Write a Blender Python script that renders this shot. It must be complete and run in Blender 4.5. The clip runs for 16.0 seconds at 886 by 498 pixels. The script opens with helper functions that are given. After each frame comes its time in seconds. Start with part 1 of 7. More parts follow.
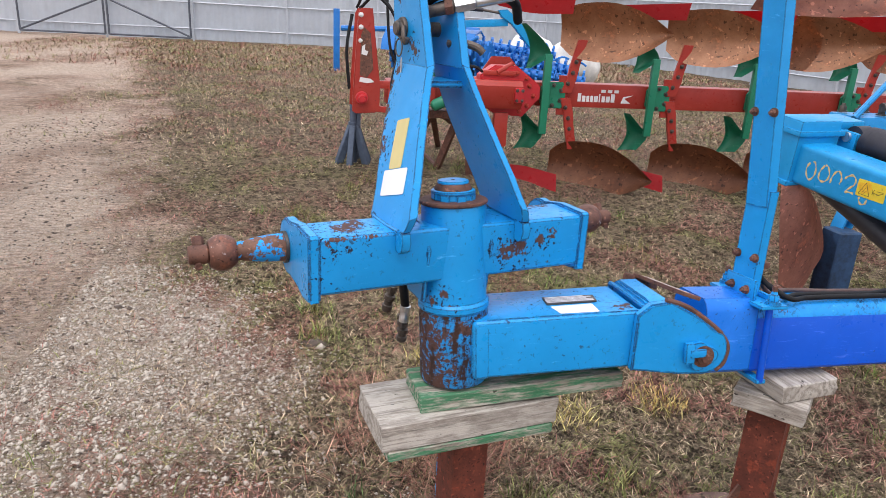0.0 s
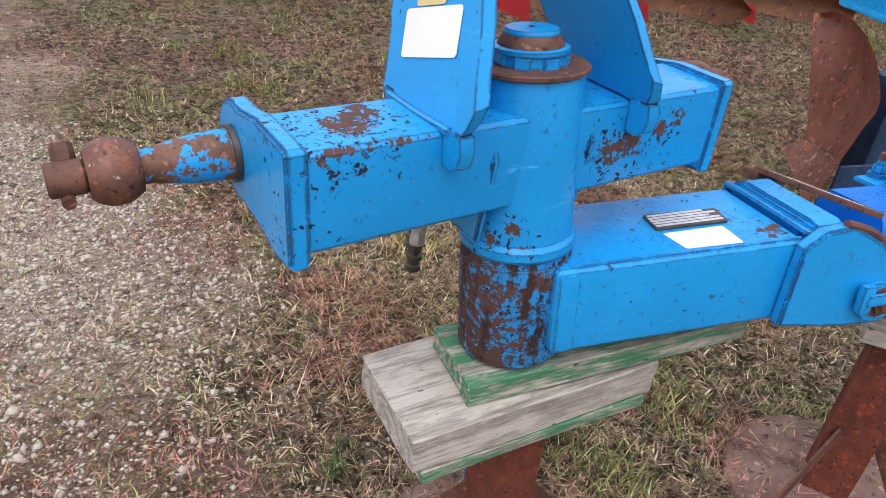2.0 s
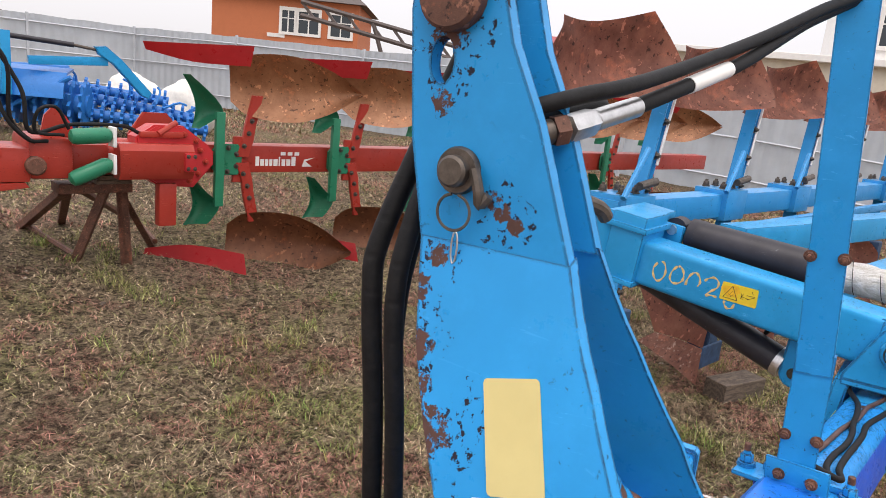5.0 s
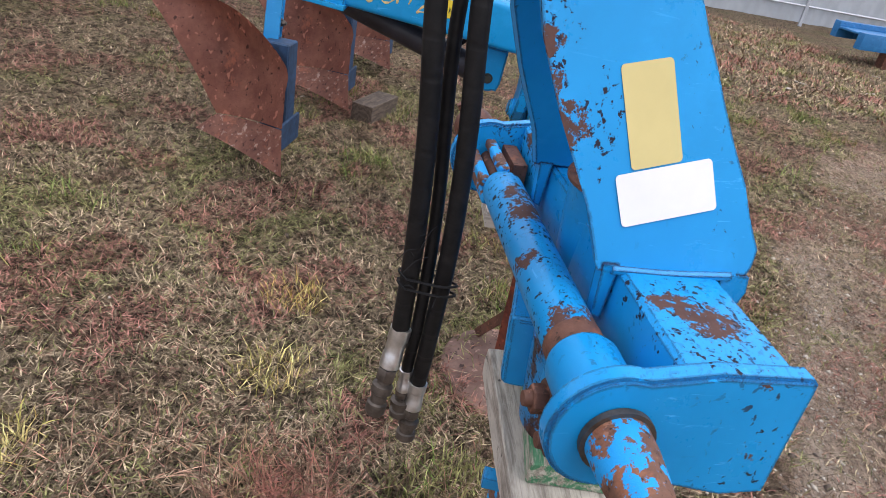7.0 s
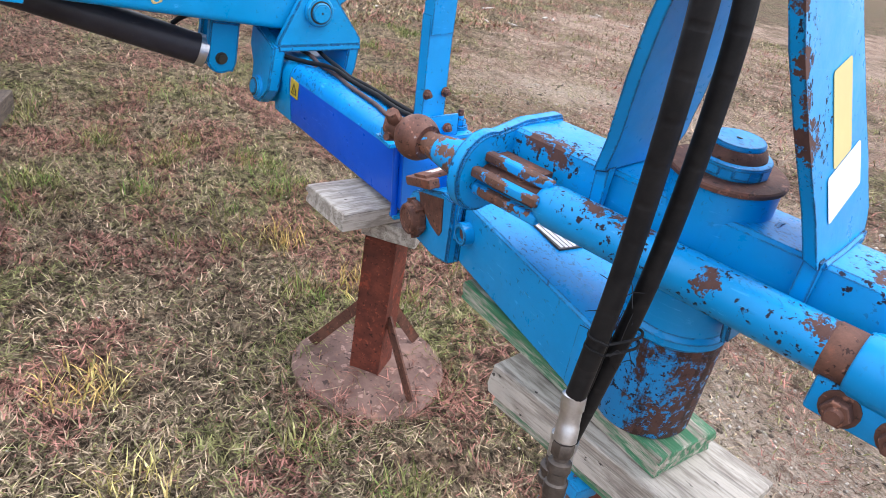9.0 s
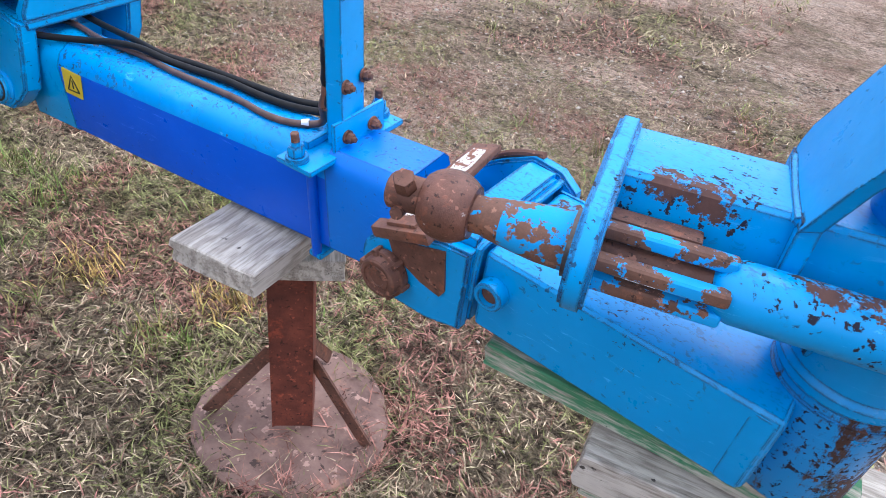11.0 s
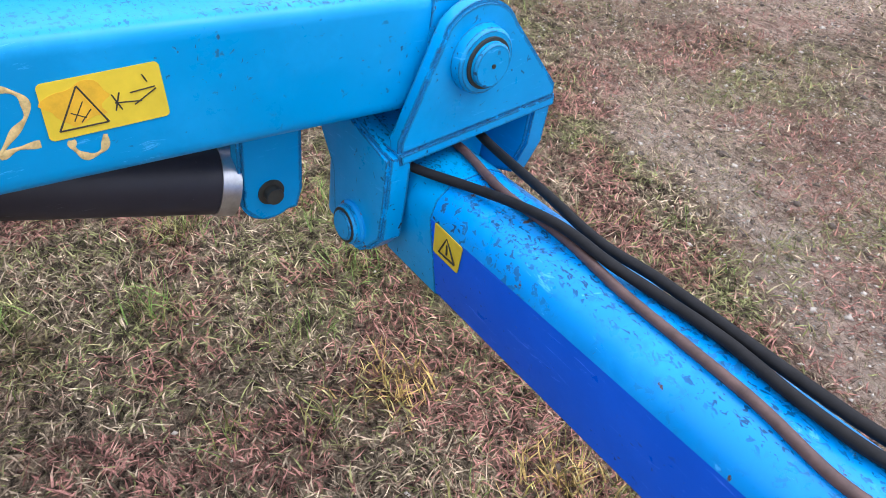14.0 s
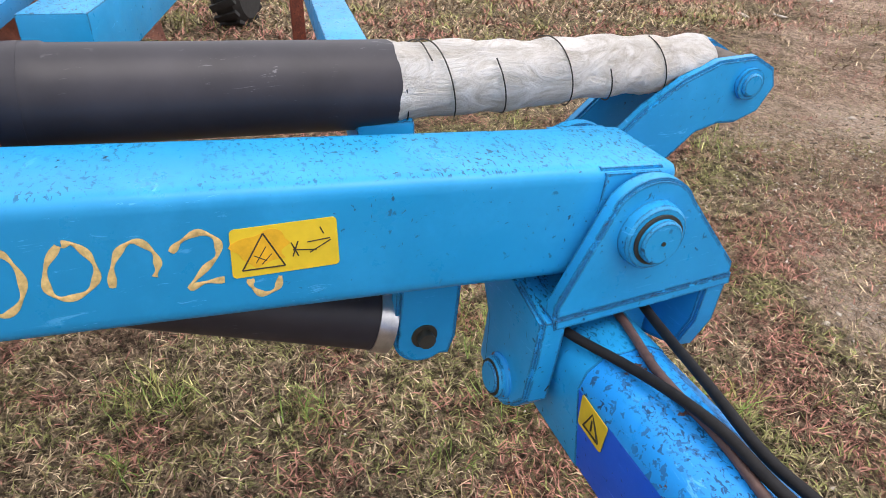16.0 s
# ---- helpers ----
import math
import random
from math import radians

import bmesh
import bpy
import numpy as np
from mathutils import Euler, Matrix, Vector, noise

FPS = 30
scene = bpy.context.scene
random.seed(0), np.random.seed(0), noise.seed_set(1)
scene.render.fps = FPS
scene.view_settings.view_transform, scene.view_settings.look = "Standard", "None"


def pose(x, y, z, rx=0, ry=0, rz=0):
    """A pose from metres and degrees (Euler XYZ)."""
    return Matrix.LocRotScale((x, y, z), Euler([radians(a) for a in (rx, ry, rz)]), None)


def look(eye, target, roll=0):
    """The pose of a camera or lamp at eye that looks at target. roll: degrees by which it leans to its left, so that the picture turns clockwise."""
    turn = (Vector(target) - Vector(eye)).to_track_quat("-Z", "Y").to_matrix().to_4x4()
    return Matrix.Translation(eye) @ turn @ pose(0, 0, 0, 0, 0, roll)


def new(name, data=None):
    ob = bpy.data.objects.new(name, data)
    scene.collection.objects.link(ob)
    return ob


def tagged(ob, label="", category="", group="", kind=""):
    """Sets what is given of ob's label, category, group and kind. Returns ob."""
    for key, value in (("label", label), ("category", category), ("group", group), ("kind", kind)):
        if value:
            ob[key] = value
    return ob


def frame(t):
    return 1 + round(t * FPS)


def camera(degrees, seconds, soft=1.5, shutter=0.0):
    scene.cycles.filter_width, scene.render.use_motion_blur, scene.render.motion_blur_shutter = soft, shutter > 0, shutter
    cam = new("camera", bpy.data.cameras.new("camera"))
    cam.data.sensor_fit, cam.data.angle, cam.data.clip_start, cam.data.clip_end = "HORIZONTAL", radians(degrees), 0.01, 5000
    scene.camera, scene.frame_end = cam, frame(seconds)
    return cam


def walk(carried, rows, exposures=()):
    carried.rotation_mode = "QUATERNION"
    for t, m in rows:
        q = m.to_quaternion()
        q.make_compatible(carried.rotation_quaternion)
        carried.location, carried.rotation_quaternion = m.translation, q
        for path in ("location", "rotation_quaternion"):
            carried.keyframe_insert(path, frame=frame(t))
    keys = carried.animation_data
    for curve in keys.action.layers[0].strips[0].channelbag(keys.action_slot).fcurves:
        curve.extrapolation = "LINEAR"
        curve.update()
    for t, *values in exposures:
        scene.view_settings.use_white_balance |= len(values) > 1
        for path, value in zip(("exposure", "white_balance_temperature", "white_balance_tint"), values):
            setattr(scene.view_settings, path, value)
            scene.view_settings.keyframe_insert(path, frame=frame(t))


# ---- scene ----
cam = camera(65.8, 16.0, soft=0.85)
PATH = [
    (0, (-0.296, -1.471, 1.442), (0.066, 0.391, 0.809), 3.1),
    (0.5, (-0.305, -1.295, 1.414), (0.084, 0.503, 0.629), 4.7),
    (1, (-0.362, -1.056, 1.376), (0.209, 0.612, 0.431), 6.3),
    (1.5, (-0.384, -0.913, 1.33), (0.244, 0.661, 0.268), 6.7),
    (2, (-0.349, -0.798, 1.314), (0.181, 0.812, 0.253), 5.3),
    (2.5, (-0.292, -0.699, 1.331), (0.177, 0.963, 0.323), 7.0),
    (3, (-0.265, -0.647, 1.358), (0.178, 1.069, 0.431), 7.2),
    (3.5, (-0.306, -0.56, 1.395), (0.261, 1.175, 0.579), 7.3),
    (4, (-0.395, -0.456, 1.447), (0.427, 1.248, 0.798), 6.3),
    (4.5, (-0.47, -0.382, 1.483), (0.629, 1.213, 0.986), 5.4),
    (5, (-0.605, -0.346, 1.496), (0.77, 1.038, 1.054), 5.8),
    (5.2, (-0.681, -0.327, 1.489), (0.755, 0.949, 0.934), 5.0),
    (7.3, (-0.859, 0.271, 1.336), (0.895, 0.095, 0.39), 12.1),
    (7.5, (-0.827, 0.345, 1.32), (0.892, -0.061, 0.381), 12.4),
    (7.8, (-0.812, 0.488, 1.316), (0.792, -0.225, 0.358), 12.2),
    (8, (-0.773, 0.574, 1.325), (0.756, -0.27, 0.351), 11.4),
    (8.5, (-0.694, 0.709, 1.332), (0.848, -0.148, 0.391), 12.0),
    (9, (-0.539, 0.787, 1.329), (0.941, -0.185, 0.399), 10.4),
    (9.5, (-0.402, 0.803, 1.334), (0.938, -0.351, 0.4), 9.0),
    (9.7, (-0.332, 0.819, 1.32), (0.968, -0.407, 0.422), 8.7),
    (11.8, (0.355, 0.706, 1.328), (1.074, -0.629, 0.024), 8.8),
    (12, (0.419, 0.691, 1.319), (1.139, -0.627, -0.002), 8.3),
    (12.5, (0.578, 0.65, 1.311), (1.127, -0.699, -0.06), 9.6),
    (13, (0.7, 0.643, 1.308), (1.342, -0.695, -0.033), 9.9),
    (13.5, (0.795, 0.591, 1.304), (1.797, -0.511, -0.032), 5.4),
    (14, (0.857, 0.505, 1.302), (2.146, -0.325, 0.017), 3.4),
    (14.5, (0.88, 0.462, 1.323), (2.355, -0.161, 0.125), 1.6),
    (15, (0.892, 0.442, 1.353), (2.485, -0.094, 0.269), 0.8),
    (15.5, (0.896, 0.439, 1.361), (2.539, -0.045, 0.328), 0.9),
    (16, (0.886, 0.468, 1.345), (2.544, 0.025, 0.318), 1.0),
]
EXPOSURE = [(0.0, 0.0, 6400, 16), (1.0, -0.05, 6200, 16), (2.0, -0.05, 6350, 16), (3.5, 0.02, 6900, 16), (5.0, -0.04, 6900, 16), (7.5, -0.08, 6250, 16), (8.0, 0.02, 6250, 16), (8.5, 0.28, 6150, 13), (9.5, 0.42, 6050, 16), (12.5, 0.38, 5550, 14), (14.4, 0.32, 6000, 16), (15.0, 0.2, 6250, 16), (16.0, 0.2, 6750, 16)]
walk(cam, [(t, look(eye, target, roll)) for t, eye, target, roll in PATH], EXPOSURE)

# ---- light ----
world = bpy.data.worlds.new("overcast_sky")
scene.world = world
world.use_nodes = True
wt = world.node_tree
wt.nodes.clear()
w_sky = wt.nodes.new("ShaderNodeTexSky")
w_sky.sky_type = "NISHITA"
w_sky.sun_disc = False
w_sky.sun_elevation, w_sky.sun_rotation = radians(42), radians(200)
w_sky.air_density, w_sky.dust_density = 1.0, 3.0
w_mix = wt.nodes.new("ShaderNodeMix")
w_mix.data_type = "RGBA"
w_mix.inputs[0].default_value = 0.9
w_bg = wt.nodes.new("ShaderNodeBackground")
w_bg.inputs[1].default_value = 0.168
w_dir = wt.nodes.new("ShaderNodeTexCoord")
w_up = wt.nodes.new("ShaderNodeSeparateXYZ")
w_dome = wt.nodes.new("ShaderNodeMapRange")
for k, value in enumerate((0.0, 0.9, 0.62, 1.28)):
    w_dome.inputs[k + 1].default_value = value
w_grey = wt.nodes.new("ShaderNodeVectorMath")
w_grey.operation = "SCALE"
w_grey.inputs[0].default_value = (8.6, 8.9, 9.4)
wt.links.new(w_dir.outputs["Generated"], w_up.inputs[0])
wt.links.new(w_up.outputs["Z"], w_dome.inputs[0])
wt.links.new(w_dome.outputs[0], w_grey.inputs["Scale"])
w_out = wt.nodes.new("ShaderNodeOutputWorld")
wt.links.new(w_sky.outputs[0], w_mix.inputs[6])
wt.links.new(w_grey.outputs[0], w_mix.inputs[7])
wt.links.new(w_mix.outputs[2], w_bg.inputs[0])
wt.links.new(w_bg.outputs[0], w_out.inputs[0])
sun = new("sun", bpy.data.lights.new("sun", "SUN"))
sun.data.energy, sun.data.angle, sun.data.color = 1.4, radians(40), (1.0, 0.96, 0.9)
sun.matrix_basis = look((0, 0, 0), (0.22, 0.42, -1.0))


# ---- materials ----
class Nodes:
    def __init__(self, name):
        self.mat = bpy.data.materials.new(name)
        self.mat.use_nodes = True
        self.tree = self.mat.node_tree
        self.bsdf = self.tree.nodes["Principled BSDF"]
        self.coord = self.add("ShaderNodeTexCoord").outputs["Object"]

    def add(self, kind, **values):
        node = self.tree.nodes.new(kind)
        for key, value in values.items():
            if key == "operation":
                node.operation = value
        return node

    def put(self, socket, value):
        if hasattr(value, "is_output"):
            self.tree.links.new(value, socket)
        elif isinstance(value, tuple) and len(value) == 3 and socket.type == "RGBA":
            socket.default_value = (*value, 1)
        else:
            socket.default_value = value

    def noise(self, scale, detail=4.0, rough=0.6, vector=None, distort=0.0, out="Fac"):
        node = self.add("ShaderNodeTexNoise")
        self.put(node.inputs["Vector"], vector or self.coord)
        node.inputs["Scale"].default_value = scale
        node.inputs["Detail"].default_value = detail
        node.inputs["Roughness"].default_value = rough
        node.inputs["Distortion"].default_value = distort
        return node.outputs[out]

    def step(self, value, low, high):
        node = self.add("ShaderNodeMapRange")
        node.clamp = True
        for i, v in enumerate((value, low, high, 0.0, 1.0)):
            self.put(node.inputs[i], v)
        return node.outputs[0]

    def math(self, op, a, b=0.0):
        node = self.add("ShaderNodeMath", operation=op)
        self.put(node.inputs[0], a)
        self.put(node.inputs[1], b)
        return node.outputs[0]

    def mix(self, fac, a, b):
        node = self.add("ShaderNodeMix")
        node.data_type = "RGBA"
        self.put(node.inputs[0], fac)
        self.put(node.inputs[6], a)
        self.put(node.inputs[7], b)
        return node.outputs[2]

    def scaled(self, xyz):
        node = self.add("ShaderNodeMapping")
        self.put(node.inputs[0], self.coord)
        node.inputs["Scale"].default_value = xyz
        return node.outputs[0]

    def spots(self, centres, ragged):
        """1 inside ragged patches round the given (x, y, z, radius)."""
        total = None
        for x, y, z, r in centres:
            d = self.add("ShaderNodeVectorMath")
            d.operation = "DISTANCE"
            self.put(d.inputs[0], self.coord)
            d.inputs[1].default_value = (x, y, z)
            m = self.math("DIVIDE", d.outputs["Value"], r)
            total = m if total is None else self.math("MINIMUM", total, m)
        return self.step(self.math("ADD", total, self.math("MULTIPLY", self.math("SUBTRACT", ragged, 0.5), 4.5)), 1.0, 0.93)

    def done(self, color, rough, metal=0.0, bump=None, strength=0.3, depth=0.002):
        self.put(self.bsdf.inputs["Base Color"], color)
        self.put(self.bsdf.inputs["Roughness"], rough)
        self.put(self.bsdf.inputs["Metallic"], metal)
        if bump is not None:
            node = self.add("ShaderNodeBump")
            node.inputs["Strength"].default_value = strength
            node.inputs["Distance"].default_value = depth
            self.put(node.inputs["Height"], bump)
            self.tree.links.new(node.outputs[0], self.bsdf.inputs["Normal"])
        return self.mat


def paint(name, base, chips=0.5, rust=(), faded=0.25, rough=0.33, edge=0.0, grime=0.0, rain=0.55):
    """Old implement paint: faded in cloudy patches, scraped, chipped in specks, and worn through to rust in the places given."""
    n = Nodes(name)
    cloud = n.noise(3.0, 5)
    fine = n.noise(95, 4, 0.6, distort=0.5)
    mid = n.noise(30, 6, 0.72)
    pale = tuple(min(1.0, c * 1.25 + a) for c, a in zip(base, (0.03, 0.05, 0.055)))
    deep = tuple(c * 0.78 for c in base)
    color = n.mix(n.step(cloud, 0.3, 0.75), deep, base)
    color = n.mix(n.math("MULTIPLY", n.step(n.noise(8, 6, 0.7), 0.5, 0.75), faded), color, pale)
    scrape = n.math("MULTIPLY", n.step(n.noise(38, 6, 0.75, n.scaled((0.35, 0.45, 2.4)), distort=0.9), 0.61, 0.64), n.step(n.noise(3.7, 3), 0.46, 0.6))
    color = n.mix(n.math("MULTIPLY", scrape, 0.35 + 0.4 * faded), color, tuple(min(1.0, c * 1.3 + a) for c, a in zip(base, (0.12, 0.13, 0.1))))
    where = n.step(n.noise(3.1, 4), 0.47, 0.66)
    specks = n.math("MULTIPLY", n.step(fine, 0.67 - 0.05 * chips, 0.685 - 0.05 * chips), where)
    worn = n.step(n.math("ADD", mid, n.math("MULTIPLY", cloud, 0.35)), 0.91 - 0.04 * chips, 0.916 - 0.04 * chips)
    rusty = n.mix(n.noise(45, 6, 0.75), (0.038, 0.02, 0.018), (0.15, 0.072, 0.056))
    dark = n.mix(n.noise(60, 3), (0.003, 0.009, 0.03), (0.03, 0.022, 0.028))
    gone = worn
    if edge:
        bevel = n.add("ShaderNodeBevel")
        bevel.samples = 3
        bevel.inputs[0].default_value = 0.005
        geo = n.add("ShaderNodeNewGeometry")
        dot = n.add("ShaderNodeVectorMath")
        dot.operation = "DOT_PRODUCT"
        n.tree.links.new(bevel.outputs[0], dot.inputs[0])
        n.tree.links.new(geo.outputs["Normal"], dot.inputs[1])
        rim = n.math("SUBTRACT", 1.0, dot.outputs["Value"])
        worn_edge = n.step(n.math("MULTIPLY", rim, n.step(n.noise(36, 5, 0.75), 0.4, 0.5)), 0.022, 0.04)
        specks = n.math("MAXIMUM", specks, n.math("MULTIPLY", worn_edge, edge))
    if rust:
        ragged = n.math("ADD", n.math("MULTIPLY", n.noise(24, 6, 0.75), 0.62), n.math("MULTIPLY", n.noise(130, 4, 0.7), 0.38))
        bare = n.math("MULTIPLY", n.spots(rust, ragged), n.step(n.noise(62, 5, 0.72), 0.41, 0.46))
        gone = n.math("MAXIMUM", gone, bare)
        round_it = n.math("MULTIPLY", n.spots([(x, y, z, r * 2.3) for x, y, z, r in rust], n.noise(14, 3)), n.step(n.noise(110, 4, 0.65), 0.57, 0.6))
        specks = n.math("MAXIMUM", specks, round_it)
    upward = n.add("ShaderNodeSeparateXYZ")
    n.tree.links.new(n.add("ShaderNodeNewGeometry").outputs["Normal"], upward.inputs[0])
    flecks = n.math("MULTIPLY", n.step(n.noise(125, 3, 0.55, n.scaled((1, 1.7, 1)), 0.6), 0.575, 0.6), n.step(n.noise(5, 4), 0.36, 0.54))
    flecks = n.math("MULTIPLY", flecks, n.step(upward.outputs["Z"], 0.75, 0.92))
    color = n.mix(n.math("MULTIPLY", flecks, rain), color, tuple(c * 0.22 for c in base))
    color = n.mix(specks, color, dark)
    color = n.mix(gone, color, rusty)
    if grime:
        runs = n.math("ADD", n.math("MULTIPLY", n.noise(24, 6, 0.75, n.scaled((1, 1, 0.16))), 0.65), n.math("MULTIPLY", n.noise(60, 5, 0.7), 0.35))
        color = n.mix(n.step(runs, 0.55 - 0.05 * grime, 0.6 - 0.05 * grime), color, n.mix(n.noise(40, 4), (0.012, 0.009, 0.009), (0.075, 0.035, 0.026)))
    loss = n.math("MAXIMUM", specks, gone)
    height = n.math("SUBTRACT", n.math("MULTIPLY", n.noise(70, 4), 0.3), loss)
    n.bsdf.inputs["Specular IOR Level"].default_value = 0.34
    sheen = n.mix(n.step(n.noise(18, 6, 0.7), 0.35, 0.7), (rough * 0.8,) * 3, (rough * 1.35,) * 3)
    return n.done(color, n.mix(loss, sheen, (0.8,) * 3), 0.0, height, 0.4, 0.0013)


def rusted(name, dark, light, blue=None, share=0.5, rough=0.7, metal=0.15, scale=22, fleck=24):
    n = Nodes(name)
    color = n.mix(n.step(n.noise(scale, 7, 0.72), 0.3, 0.7), dark, light)
    color = n.mix(n.math("MULTIPLY", n.step(n.noise(5, 4), 0.5, 0.7), 0.6), color, tuple(c * 0.55 for c in dark))
    scale_off = n.step(n.noise(scale * 3.4, 3, 0.6), 0.62, 0.66)
    color = n.mix(n.math("MULTIPLY", scale_off, 0.7), color, tuple(min(1.0, c * 1.7) for c in light))
    pits = n.step(n.noise(scale * 4.5, 4, 0.65), 0.4, 0.35)
    color = n.mix(n.math("MULTIPLY", pits, 0.8), color, tuple(c * 0.22 for c in dark))
    bloom = n.math("MULTIPLY", n.step(n.noise(scale * 0.8, 6, 0.75), 0.56, 0.66), 0.55)
    color = n.mix(bloom, color, tuple(min(1.0, a * b) for a, b in zip(light, (1.7, 1.25, 0.95))))
    if blue:
        color = n.mix(n.step(n.noise(fleck, 5, 0.7), 1 - share - 0.012, 1 - share + 0.012), color, blue)
    return n.done(color, rough, metal, n.noise(60, 6, 0.7), 0.7, 0.002)


def plain(name, color, rough=0.5, metal=0.0, vary=0.25, scale=25, bump=0.2):
    n = Nodes(name)
    dark = tuple(c * (1 - vary) for c in color)
    light = tuple(min(1.0, c * (1 + vary)) for c in color)
    col = n.mix(n.step(n.noise(scale, 6, 0.65), 0.3, 0.7), dark, light)
    col = n.mix(n.math("MULTIPLY", n.step(n.noise(scale / 8, 4), 0.45, 0.75), 0.4), col, dark)
    return n.done(col, rough, metal, n.noise(scale * 3, 5), bump, 0.001)


def board_wood(name, pale, dark, green=None):
    """Weathered planking with the grain along x; green: washed-off paint or preservative."""
    n = Nodes(name)
    rings = n.add("ShaderNodeTexWave")
    rings.wave_type = "RINGS"
    rings.rings_direction = "X"
    n.put(rings.inputs["Vector"], n.scaled((0.35, 1.0, 1.0)))
    for key, value in (("Scale", 11.0), ("Distortion", 9.0), ("Detail", 4.0), ("Detail Scale", 2.2), ("Detail Roughness", 0.6)):
        rings.inputs[key].default_value = value
    fibre = n.noise(14, 8, 0.7, n.scaled((0.7, 14, 14)), distort=0.8)
    grain = n.math("ADD", n.math("MULTIPLY", rings.outputs["Fac"], 0.2), n.math("MULTIPLY", fibre, 0.8))
    color = n.mix(n.step(grain, 0.3, 0.6), dark, pale)
    color = n.mix(n.math("MULTIPLY", n.step(n.noise(6, 4), 0.5, 0.75), 0.45), color, tuple(c * 0.7 for c in dark))
    color = n.mix(n.step(n.noise(75, 3, 0.6, n.scaled((0.5, 1, 1))), 0.68, 0.72), color, (0.05, 0.042, 0.035))
    color = n.mix(n.math("MULTIPLY", n.step(n.noise(60, 5, 0.65, n.scaled((0.09, 2.4, 2.4)), 0.3), 0.55, 0.64), 0.5), color, tuple(c * 0.5 for c in dark))
    if green:
        color = n.mix(n.math("MULTIPLY", n.step(n.noise(7, 5, 0.7, n.scaled((1.2, 9, 9))), 0.42, 0.55), 0.9), color, n.mix(fibre, (0.012, 0.1, 0.04), green))
    return n.done(color, 0.85, 0.0, grain, 0.6, 0.004)


BLUE = (0.006, 0.32, 0.74)
MH = Matrix.Rotation(radians(15.9), 4, "Z")


def rust_h(*spots):
    """Rust places given in the headstock's own axes."""
    return [(*(MH @ Vector((u, v, z))), r) for u, v, z, r in spots]


m_blue = paint("blue_paint", BLUE, 0.35, edge=0.8)
m_cross = paint("blue_paint_crossbar", BLUE, 1.0, rust_h((-0.25, -0.01, 1.015, 0.03), (-0.225, 0.02, 1.015, 0.026), (-0.295, -0.063, 1.011, 0.0058), (-0.283, -0.063, 1.011, 0.0058), (-0.271, -0.063, 1.011, 0.0058), (-0.259, -0.063, 1.011, 0.0058), (-0.247, -0.063, 1.011, 0.0058), (-0.235, -0.063, 1.011, 0.0058), (-0.223, -0.063, 1.011, 0.0058), (-0.211, -0.063, 1.011, 0.0058), (-0.199, -0.063, 1.011, 0.0040), (-0.187, -0.063, 1.011, 0.0040), (-0.175, -0.063, 1.011, 0.0040), (0.13, -0.066, 0.945, 0.026), (0.155, -0.066, 0.952, 0.02), (0.21, -0.066, 0.965, 0.014), (0.245, -0.066, 0.978, 0.012), (0.24, 0.06, 1.01, 0.026), (0.28, 0.058, 1.012, 0.022), (-0.06, -0.05, 0.84, 0.011), (-0.02, -0.075, 0.835, 0.01), (-0.04, -0.07, 0.86, 0.009)), edge=1.0)
m_plate_top = paint("blue_paint_headstock_top", BLUE, 0.75, rust_h((-0.053, 0.13, 1.393, 0.009), (-0.053, 0.118, 1.383, 0.009), (-0.053, 0.104, 1.372, 0.009), (-0.053, 0.2, 1.56, 0.02), (-0.053, 0.2, 1.488, 0.012)), edge=1.0)
m_plate = paint("blue_paint_headstock", BLUE, 0.15, rust_h((-0.115, 0.15, 1.16, 0.026), (-0.105, 0.168, 1.2, 0.014), (-0.09, 0.178, 1.24, 0.014), (-0.07, 0.2, 1.29, 0.015), (-0.06, 0.185, 1.33, 0.012), (-0.053, 0.128, 1.39, 0.012), (-0.053, 0.108, 1.375, 0.012), (-0.053, 0.2, 1.565, 0.026), (-0.053, 0.2, 1.485, 0.012), (-0.06, 0.225, 1.4, 0.01)), edge=1.0)
m_tube = paint("blue_paint_tube", BLUE, 1.15, rust_h((-0.2, 0.08, 0.975, 0.028), (-0.2, 0.12, 0.965, 0.024), (0.06, 0.11, 0.98, 0.03), (0.12, 0.11, 0.98, 0.022), (-0.06, 0.13, 0.96, 0.018), (0.2, 0.05, 1.015, 0.03)), edge=0.6)
m_arm = paint("blue_paint_arm", BLUE, 0.75, [(0.426, -0.064, 0.816, 0.012), (0.438, -0.052, 0.815, 0.009), (0.416, -0.078, 0.817, 0.008), (0.436, -0.074, 0.816, 0.007), (0.41, -0.058, 0.815, 0.007)], edge=1.0)
# Deep flanks, pale top: repaint and wear, plus light and shade put into colour.
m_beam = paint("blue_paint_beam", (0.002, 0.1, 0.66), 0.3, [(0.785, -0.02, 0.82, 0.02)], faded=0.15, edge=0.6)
m_beam_lit_top = paint("blue_paint_beam_lit_top", (0.006, 0.3, 0.8), 2.2, faded=0.6, rain=0.95)
m_boom = paint("blue_paint_boom", (0.006, 0.325, 0.69), 0.25, faded=0.3, edge=0.9, rain=0.95)
m_stub = paint("blue_paint_stub", (0.006, 0.18, 0.7), 0.6, faded=0.35, edge=0.8)
m_drum = paint("blue_paint_drum", (0.014, 0.27, 0.65), 1.2, [(-0.075, -0.04, 0.64, 0.085), (-0.06, -0.06, 0.72, 0.075), (-0.065, -0.02, 0.78, 0.06), (-0.075, 0.03, 0.64, 0.065), (-0.02, -0.08, 0.64, 0.05), (0.0, 0.085, 0.65, 0.028), (-0.03, 0.08, 0.79, 0.022), (0.03, -0.08, 0.78, 0.025)], edge=0.8, grime=0.9)
